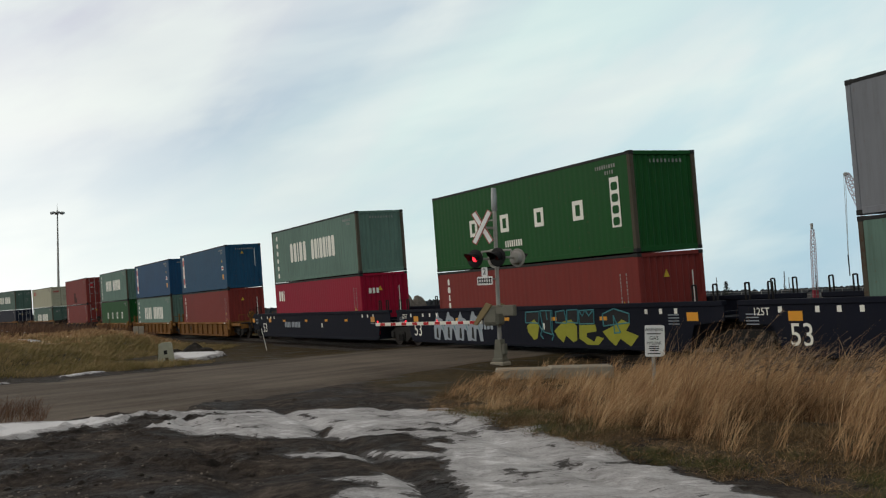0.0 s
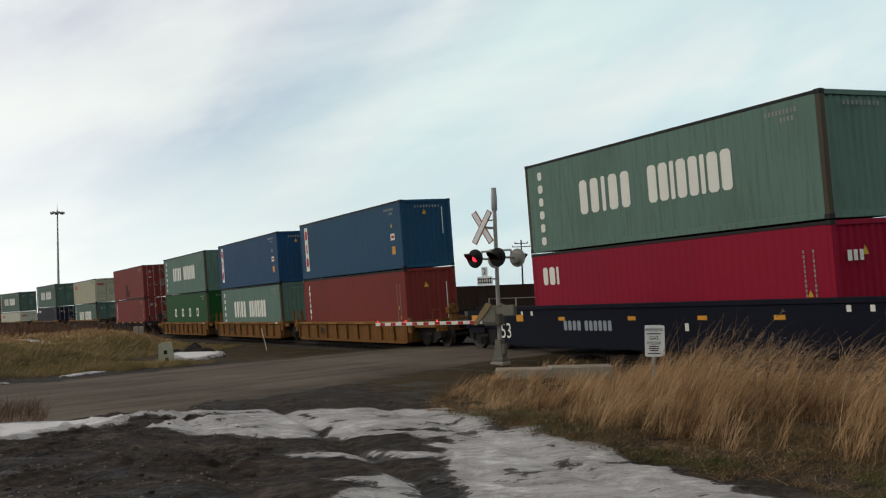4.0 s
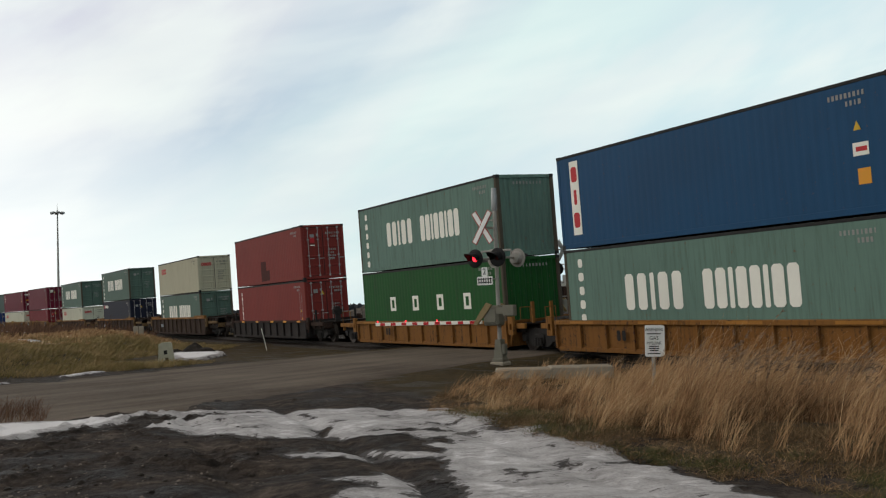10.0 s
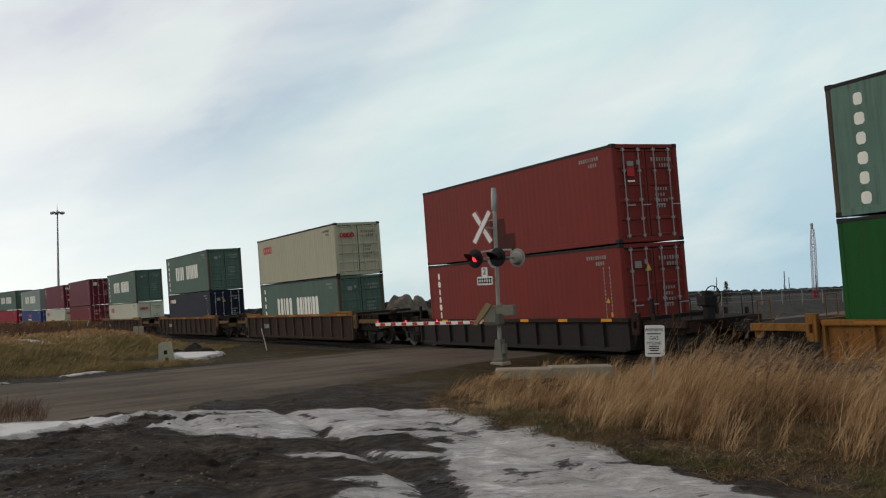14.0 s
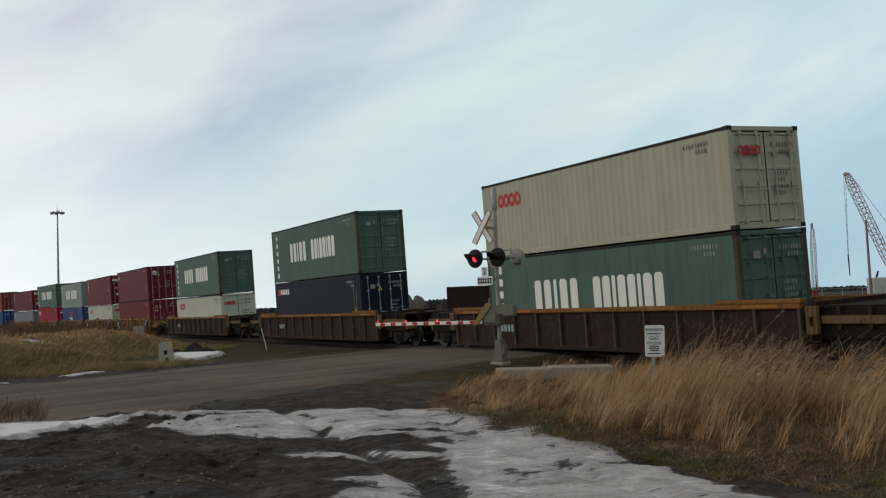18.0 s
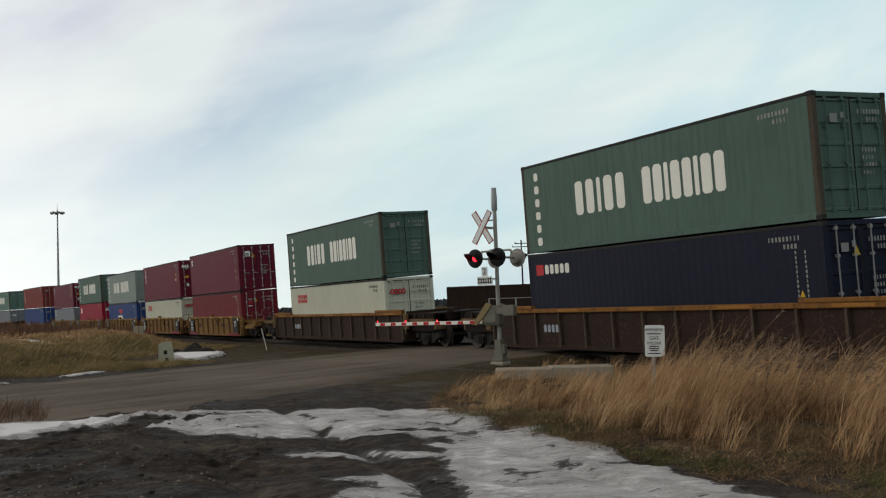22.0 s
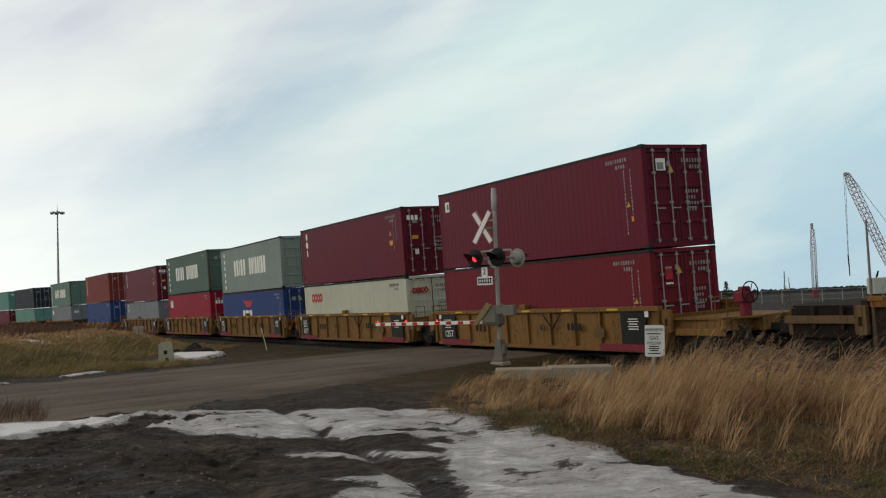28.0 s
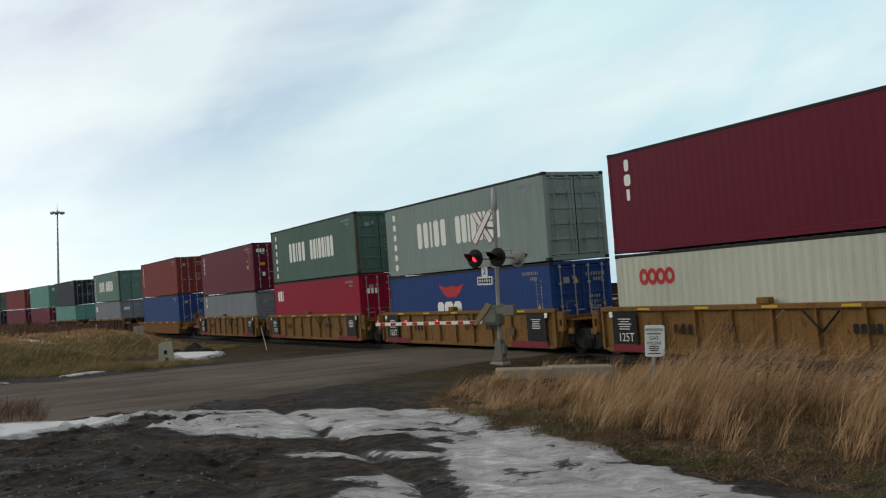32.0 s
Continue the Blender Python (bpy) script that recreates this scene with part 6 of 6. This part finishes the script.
    for x in np.linspace(-0.2, 0.2, 6):
        part("drawn_sleeper", shared("drawn_sleeper", lambda k: k.box(-0.014, 0.014, -0.003, 0, -0.085, 0.085)), BLACK, low_, "", pose(float(x), -0.0065, 0))
    for z in (-0.048, 0.048):
        part("drawn_rail", shared("drawn_rail", lambda k: k.box(-0.235, 0.235, -0.003, 0, -0.011, 0.011)), BLACK, low_, "", pose(0, -0.0072, z))
    mech = part("gate_mechanism", shared("gate_mechanism", lambda k: [k.box(-0.26, 0.26, -0.42, -0.06, 1.02, 1.58, c=0.05), k.box(-0.2, 0.2, -0.46, -0.41, 1.1, 1.5, c=0.02), k.box(-0.12, 0.12, -0.08, 0.1, 1.1, 1.5)]), KHAKI, ob, "grey motor housing")
    part("gate_crank", shared("gate_crank", lambda k: [k.prism([(-0.55, 1.06), (-0.42, 1.04), (-0.1, 1.36), (0.1, 1.6), (-0.08, 1.66), (-0.3, 1.4)], -0.5, -0.45), k.prism([(-0.55, 1.06), (-0.42, 1.04), (-0.1, 1.36), (0.1, 1.6), (-0.08, 1.66), (-0.3, 1.4)], 0.14, 0.19)]), OCHRE, ob, "faded ochre gate crank")
    part("counterweight", shared("counterweight", lambda k: [k.box(0.24, 0.86, -0.5, -0.44, 1.34, 1.52, c=0.01), k.box(0.5, 0.86, -0.56, -0.38, 1.28, 1.58, c=0.02)]), KHAKI, ob)
    gate = part("gate_arm", shared(("gate_arm", arm_len), lambda k: k.box(-0.45 - arm_len, -0.42, -0.24, -0.20, 1.07, 1.17, c=0.006)), WHITE, ob, "red and white striped gate arm, lowered")
    n = int(arm_len / 0.42)
    for i in range(n):
        part("stripe", shared("gate_stripe", lambda k: k.prism([(-0.095, -0.042), (0.095, -0.042), (0.095, 0.042), (-0.095, 0.042)], -0.023, 0.023)), RED, gate, "", pose(-0.75 - i * 0.42, -0.22, 1.12))
    for i, x in enumerate((-0.5 - arm_len + 0.12, -0.45 - arm_len * 0.7, -0.45 - arm_len * 0.4)):
        part("gate_lamp", shared("gate_lamp", lambda k: k.lathe([(0.01, 0), (0.022, 0.01), (0.022, 0.045), (0.01, 0.055)], 10)), LENS_ON, gate, "small lit red gate lamp", pose(x, -0.22, 1.17))
    gate.matrix_basis = pose(0, 0, lift)
    return ob


crossing_signal("grey crossing signal with crossbuck, red lamps and lowered gate", pose(1.50, 27.43, 0.0, 0, 0, -36.9), 4.85, 3.95, True)
crossing_signal("second crossing signal with lowered gate beyond the track", pose(5.0, 43.0, 0.1, 0, 0, 143.1), 4.3, 4.9, False, 0.4)


# ---- things beside the road ----
def pipeline_sign(m):
    ob = thing("pipeline_sign", "white warning sign with black lettering on a post in tall grass", "sign", m)
    part("post", Mesh().box(-0.03, 0.03, 0.012, 0.06, -0.1, 1.1, c=0.006), GALV, ob)
    k = Mesh()
    board(k, 0.335, 0.58, 0.012, 0.03)
    face = part("sign_board", k, SIGNWHITE, ob, "", pose(0, 0, 0.85))
    k = Mesh()
    k.prism([(0.172, -0.28), (0.205, -0.25), (0.205, 0.27), (0.172, 0.285)], -0.006, 0.05)
    part("folded_edge", k, SIGNWHITE, ob, "", pose(0, 0, 0.85))
    for words, size, z in (("WARNING", 0.074, 0.205), ("GAS", 0.095, 0.05), ("PIPELINE", 0.074, -0.045)):
        part("lettering", text_mesh(words, size), BLACK, face, "black lettering", pose(0, -0.010, z))
    for z, w in ((0.13, 0.26), (-0.10, 0.18), (-0.14, 0.2), (-0.18, 0.16), (-0.235, 0.24)):
        part("small_print", shared(("small_print", w), lambda q: q.box(-w / 2, w / 2, -0.003, 0, -0.009, 0.009)), BLACK, face, "", pose(0, -0.0065, z))
    return ob


pipeline_sign(pose(3.80, 18.0, 0.0, 0, 2, 6))

k = Mesh()
k.box(-1.38, -0.1, -0.35, 0.35, -0.2, 0.06, c=0.03)
k.box(-0.11, 1.38, -0.34, 0.36, -0.2, 0.09, c=0.03)
single("concrete_slab", k, CONCRETE, "low pale concrete block half hidden in the grass", "concrete block", pose(2.55, 23.4, 0.0, 0, 1.0, 2))

cab = thing("utility_cabinet", "pale green leaning utility cabinet on the snowy bank", "utility cabinet", pose(-10.0, 34.8, -0.16, 0, -4, 12))
part("cabinet_body", Mesh().prism([(-0.29, 0.0), (0.29, 0.0), (0.22, 0.76), (-0.22, 0.76)], -0.2, 0.2), BOXGREEN, cab)
part("cabinet_lid", Mesh().prism([(-0.225, 0.74), (0.225, 0.74), (0.215, 0.80), (0.12, 0.84), (-0.12, 0.84), (-0.215, 0.80)], -0.21, 0.21), BOXGREEN, cab)
part("label_plate", Mesh().box(-0.06, 0.06, -0.205, -0.199, 0.42, 0.56), DARK, cab)
part("label_plate", Mesh().box(-0.03, 0.08, -0.206, -0.199, 0.2, 0.3), DARK, cab)

marker = thing("track_marker", "pale concrete marker beside the railway", "marker post", pose(-15.8, 50.0, float(height(-15.8, 50.0)) - 0.16, 0, 0, 10))
for x in (-0.13, 0.13):
    part("marker_slab", Mesh().box(x - 0.12, x + 0.12, -0.1, 0.1, 0, 0.72, c=0.03), CONCRETE, marker)

stake = single("survey_stake", Mesh().rod((0, 0, -0.1), (-0.24, 0.05, 0.95), 0.017, 0.015, 8), WHITE, "thin white leaning stake beside the track", "stake", pose(-8.55, 46.3, -0.12))


# ---- far things ----
def far_ground(x, y):
    return float(height(x, y))


mast = thing("light_mast", "tall slender lighting mast with a crown of floodlights", "light mast", pose(-87.5, 220.0, far_ground(-87.5, 220.0)))
part("pole", Mesh().rod((0, 0, 0), (0, 0, 26.2), 0.32, 0.14, 12), GALV, mast)
part("lamp_ring", Mesh().rod((0, 0, 25.5), (0, 0, 25.7), 0.9, 0.9, 14), GALV, mast)
part("lightning_rod", Mesh().rod((0, 0, 26.2), (0, 0, 27.6), 0.05, 0.02, 6), GALV, mast)
for i in range(6):
    a = 2 * math.pi * i / 6
    part("floodlight", shared("floodlight", lambda k: k.box(-0.42, 0.42, -0.3, 0.3, -0.25, 0.25, c=0.08)), STEEL, mast, "", pose(1.25 * math.cos(a), 1.25 * math.sin(a), 25.55, 12, 0, math.degrees(a) + 90))


def lattice(k, a, b, w0, w1, bays, t=0.09):
    """A four-legged braced boom from a to b, w0 and w1 wide."""
    a, b = Vector(a), Vector(b)
    d = (b - a).normalized()
    s = d.cross(Vector((0, 1, 0)) if abs(d.y) < 0.9 else Vector((1, 0, 0))).normalized()
    u = d.cross(s)
    ring = lambda f: [a.lerp(b, f) + (w0 + (w1 - w0) * f) / 2 * (p * s + q * u) for p, q in ((-1, -1), (1, -1), (1, 1), (-1, 1))]
    for i in range(bays):
        r0, r1 = ring(i / bays), ring((i + 1) / bays)
        for j in range(4):
            k.rod(r0[j], r1[j], t, seg=5, caps=False)
            k.rod(r0[j], r1[(j + 1) % 4], t * 0.6, seg=4, caps=False)
            k.rod(r1[j], r1[(j + 1) % 4], t * 0.6, seg=4, caps=False)


crane = thing("lattice_tower", "upright red and white lattice crane boom with a red base", "crane", pose(83.9, 220.0, far_ground(83.9, 220)))
k = Mesh()
lattice(k, (0, 0, 2.0), (0.1, 0, 12.0), 0.95, 0.95, 13, 0.07)
lattice(k, (0.1, 0, 12.0), (0.15, 0, 15.5), 0.95, 0.55, 4, 0.07)
part("boom", k, plain("faded_boom_paint", (0.56, 0.44, 0.46), 0.6), crane)
part("boom_head", Mesh().box(-0.2, 0.3, -0.3, 0.3, 15.6, 16.9, c=0.1), GALV, crane)
part("boom_base", Mesh().box(-0.55, 0.55, -0.55, 0.55, -0.5, 1.7, c=0.1), DULLRED, crane)

crane2 = thing("crawler_crane", "pale crawler crane with a long raised lattice boom", "crane", pose(101.5, 220.0, far_ground(101.5, 220)))
k = Mesh()
lattice(k, (2.2, 0, 1.8), (-1.2, 0, 9.0), 1.2, 1.6, 6)
lattice(k, (-1.2, 0, 9.0), (-7.6, 0, 24.6), 1.6, 1.6, 13)
lattice(k, (-7.6, 0, 24.6), (-8.9, 0, 27.8), 1.6, 0.8, 4)
part("boom", k, plain("pale_boom_paint", (0.58, 0.45, 0.47), 0.6), crane2)
part("boom_head", Mesh().box(-9.6, -8.6, -0.35, 0.35, 27.5, 28.2, c=0.15), GALV, crane2)
part("crane_house", Mesh().box(-5.2, -1.2, -1.8, 1.8, -0.4, 4.0, c=0.2), plain("pale_crane_house", (0.55, 0.54, 0.46), 0.6), crane2)
part("exhaust_pipe", Mesh().rod((-3.6, 0, 4.0), (-3.1, 0, 5.5), 0.22, 0.22, 8), DARK, crane2)
part("tracks", Mesh().box(-5.6, 4.0, -2.4, 2.4, -1.2, 0.4, c=0.4), DARK, crane2)
part("hoist_rope", Mesh().rod((-9.6, 0, 28.0), (-9.7, 0, 9.2), 0.05, 0.05, 5), GALV, crane2)
part("hoist_rope", Mesh().rod((-9.2, 0, 28.0), (-9.6, 0, 9.2), 0.05, 0.05, 5), GALV, crane2)
part("hook_block", Mesh().rod((-9.7, 0, 9.4), (-9.55, 0, 4.6), 0.17, 0.12, 8), DARK, crane2)
part("pendant_line", Mesh().rod((-8.4, 0, 28.2), (4.5, 0, 9.0), 0.06, 0.06, 5), GALV, crane2)
single("timber_pole", Mesh().rod((0.15, 0, -0.5), (0, 0, 17.0), 0.32, 0.24, 12), plain("grey_timber", (0.3, 0.25, 0.23), 0.85), "thick weathered timber pole by the cranes", "pole", pose(95.9, 219.0, far_ground(95.9, 219)))

pp = thing("power_pole", "slim wooden power pole with two crossarms", "power pole", pose(13.75, 170.0, far_ground(13.75, 170)))
part("pole", Mesh().rod((0, 0, -0.3), (0, 0, 12.5), 0.17, 0.12, 8), TIMBER, pp)
for z, w in ((11.9, 1.2), (11.3, 1.6)):
    part("crossarm", Mesh().box(-w, w, -0.07, 0.07, z - 0.07, z + 0.07), TIMBER, pp)
    for x in (-w + 0.1, w - 0.1):
        part("insulator", shared("insulator", lambda q: q.lathe([(0.03, 0), (0.07, 0.05), (0.07, 0.2), (0.03, 0.26)], 8)), STEEL, pp, "", pose(x, 0, z + 0.07))


def gondola(length, high, m):
    ob = thing("gondola_wagon", "dark brown open goods wagon standing in the yard", "railway wagon", m, "wagons in the yard")
    for sy in (-1, 1):
        part("side_wall", Mesh().box(-length / 2, length / 2, sy * 1.45 - 0.04, sy * 1.45 + 0.04, 0.95, high, c=0.02), PAINT["car_rust"], ob)
        part("top_edge", Mesh().box(-length / 2, length / 2, sy * 1.47 - 0.08, sy * 1.47 + 0.08, high - 0.1, high + 0.06, c=0.02), PAINT["car_rust"], ob)
    for sx in (-1, 1):
        part("end_wall", Mesh().box(sx * length / 2 - 0.05, sx * length / 2 + 0.05, -1.4, 1.4, 0.95, high, c=0.01), PAINT["car_rust"], ob)
    part("floor", Mesh().box(-length / 2, length / 2, -1.4, 1.4, 0.85, 1.0), DARK, ob)
    for i in range(int(length / 1.3) + 1):
        part("stake", shared(("stake", high), lambda k: k.box(-0.06, 0.06, -0.12, 0.0, 0.9, high - 0.05)), PAINT["car_rust"], ob, "", pose(-length / 2 + 0.1 + i * 1.3, -1.49, 0))
    for sx in (-1, 1):
        for x in (-0.9, 0.9):
            for sy in (-1, 1):
                part("wheel", shared("wheel", wheel), WHEEL, ob, "", pose(sx * (length / 2 - 2) + x, sy * 0.76, 0.483, 0, 0, 180 if sy < 0 else 0))
    return ob


for x, length, high in ((5.6, 10.6, 3.2), (14.4, 5.6, 3.0)):
    y = 96.0 - 0.05 * x
    gondola(length, high, pose(x, y, far_ground(x, y) + 0.1, 0, 0, -2.5))


def spoil_heap(x0, x1, y0, y1, step, bumps, seed, mat, label):
    """A heap of tipped earth: rounded bumps (x, y, half width, height) broken by lumps."""
    xs, ys = np.arange(x0, x1, step), np.arange(y0, y1, step)

    def top(X, Y):
        h = np.zeros(X.shape)
        for bx, by, w, up_ in bumps:
            h = np.maximum(h, up_ * smooth(1.0, 0.15, np.hypot((X - bx) / w, (Y - by) / (0.8 * w))))
        return height(X, Y) - 0.06 + h * (1 + 0.28 * fractal(X, Y, 1.2 * step * 5, 4, seed, 0.6))

    ob = sheet("spoil_heap", xs, ys, top, mat)
    return tagged(ob, label, "earth heap")


HEAP = earth("tipped_earth", [(0.34, (0.05, 0.042, 0.036)), (0.5, (0.12, 0.105, 0.09)), (0.66, (0.24, 0.22, 0.195))], 0.8, 0.95, 3.0, 0.2)
spoil_heap(-13.0, 1.5, 92.0, 100.0, 0.2, [(-4.4, 96.0, 3.0, 2.75), (-2.6, 96.5, 2.0, 2.2), (-8.5, 96.0, 4.0, 1.5), (-0.6, 96.5, 1.8, 1.7)], 5.0, HEAP, "greyish heap of tipped earth beyond the railway")
RUBBLE = earth("dark_rubble", [(0.34, (0.010, 0.009, 0.008)), (0.5, (0.028, 0.024, 0.021)), (0.68, (0.085, 0.075, 0.066))], 2.0, 0.95, 8.0, 0.1)
spoil_heap(-12.6, -9.0, 39.0, 43.4, 0.1, [(-10.7, 41.3, 0.9, 0.42), (-10.1, 41.0, 0.7, 0.30), (-11.5, 41.6, 0.6, 0.25)], 9.0, RUBBLE, "low pile of dark rubble on snow by the cabinet")


def fence(x0, y0, x1, y1, n, label):
    ob = thing("wire_fence", label, "fence")
    for i in range(n):
        f = i / (n - 1)
        x, y = x0 + (x1 - x0) * f, y0 + (y1 - y0) * f
        part("post", shared("fence_post", lambda k: k.rod((0, 0, -0.3), (0, 0, 1.95), 0.05, 0.05, 8)), GALV, ob, "", pose(x, y, far_ground(x, y)))
    z0, z1 = far_ground(x0, y0), far_ground(x1, y1)
    for h in (0.5, 1.2, 1.9):
        part("rail" if h > 1.5 else "wire", Mesh().rod((x0, y0, z0 + h), (x1, y1, z1 + h), 0.03 if h > 1.5 else 0.012, seg=6), GALV, ob)
    return ob


fence(3.0, 66.0, 17.5, 66.0, 9, "galvanised wire fence with slim posts behind the crossing")
fence(34.0, 140.0, 66.0, 140.0, 12, "far row of pale fence posts")


def bare_tree(m, tall, seed, label):
    """Trunk, limbs and twigs, leafless."""
    rng = random.Random(seed)
    ob = thing("bare_tree", label, "tree", m, "leafless trees")
    trunk, crown = Mesh(), Mesh()
    trunk.rod((0, 0, -0.3), (0, 0, tall * 0.45), tall * 0.016, tall * 0.010, 7)
    trunk.rod((0, 0, tall * 0.45), (0.02 * tall, 0, tall * 0.95), tall * 0.010, tall * 0.003, 6)
    for _ in range(34):
        z = tall * rng.uniform(0.18, 0.9)
        a, l = rng.uniform(0, 6.3), tall * rng.uniform(0.08, 0.24) * (1.15 - z / tall)
        p = Vector((0.01 * tall, 0, z))
        q = p + Vector((math.cos(a) * l * 0.28, math.sin(a) * l * 0.28, l * 1.1))
        crown.rod(p, q, tall * 0.005, tall * 0.002, 4, False)
        for _ in range(4):
            b = rng.uniform(0, 6.3)
            r = p.lerp(q, rng.uniform(0.3, 1))
            crown.rod(r, r + Vector((math.cos(b) * l * 0.2, math.sin(b) * l * 0.2, l * 0.5)), tall * 0.0025, tall * 0.001, 3, False)
    part("trunk", trunk, TWIG, ob)
    part("crown", crown, TWIG, ob)
    return ob


for x, y, h, seed in ((24.3, 150.0, 9.6, 1), (59.5, 170.0, 5.6, 2), (61.0, 172.0, 4.4, 3), (76.5, 200.0, 5.5, 4), (42.0, 150.0, 4.6, 5)):
    bare_tree(pose(x, y, far_ground(x, y)), h, seed, "leafless slender tree on the plain")


def conifer(m, tall, seed):
    rng = random.Random(seed)
    ob = thing("conifer", "small dark conifer on the plain", "tree", m)
    part("trunk", Mesh().rod((0, 0, -0.2), (0, 0, tall * 0.95), tall * 0.03, 0.02, 7), TWIG, ob)
    k = Mesh()
    for _ in range(420):
        z = tall * rng.uniform(0.08, 1.0)
        r = tall * 0.26 * (1.04 - z / tall) * rng.uniform(0.2, 1.1)
        a = rng.uniform(0, 6.3)
        c, s = math.cos(a), math.sin(a)
        p = Vector((c * r, s * r, z))
        q = p + Vector((c * 0.3, s * 0.3, rng.uniform(-0.2, 0.1)))
        w = Vector((-s, c, rng.uniform(-0.4, 0.4))) * 0.12
        k.add([p - w, p + w, q], [(0, 1, 2)])
    part("crown", k, NEEDLE, ob)
    return ob


conifer(pose(43.5, 150.0, far_ground(43.5, 150.0)), 3.6, 8)


# distance haze is mixed into the wood's bluish grey colour
FARWOOD = plain("haze_tinted_wood", (0.075, 0.080, 0.088), 0.95, 0.0, 0.4, 0.05)


def treeline(name, x0, x1, y, tall, n, seed, label):
    """A far dark belt of scrub, uneven along its top."""
    rng = np.random.default_rng(seed)
    x = rng.uniform(x0, x1, n)
    yy = y + rng.uniform(-25, 25, n)
    h = tall * rng.uniform(0.4, 1.0, n) * (0.75 + 0.35 * waves(x, yy * 0, 30.0, seed))
    w = rng.uniform(1.0, 3.2, n)
    z = height(x, yy) - 0.4
    V = np.stack([np.stack([x - w, yy, z], 1), np.stack([x + w, yy, z], 1), np.stack([x + w * 0.6, yy + w * 0.4, z + h * 0.8], 1), np.stack([x, yy - w * 0.3, z + h], 1), np.stack([x - w * 0.7, yy + w * 0.3, z + h * 0.75], 1), np.stack([x, yy + w, z], 1)], 1)
    F = np.array([(0, 1, 2), (0, 2, 3), (0, 3, 4), (1, 5, 2), (5, 0, 4), (5, 4, 3), (5, 3, 2)])
    fs = (np.arange(n)[:, None, None] * 6 + F[None]).reshape(-1, 3)
    me = bpy.data.meshes.new(name)
    me.from_pydata(V.reshape(-1, 3).tolist(), [], fs.tolist())
    me.materials.append(FARWOOD)
    return tagged(new(name, me), label, "scrub", kind="stuff")


treeline("far_scrub", -700, 900, 560, 6.0, 9000, 3, "dark distant belt of leafless scrub on the horizon")


# ---- the train runs ----
def motions():
    times = [float(i) for i in range(33)]
    for ob, s, reach, z in MOVING:
        walk(ob, [(t, line_pose(s + run(t), reach) @ pose(0, 0, z)) for t in times])
    for w, x in TURNING:
        walk(w, [(i / 10, pose(x, 0, 0.483, 0, math.degrees(run(i / 10) / 0.483), 0)) for i in range(321)])


motions()
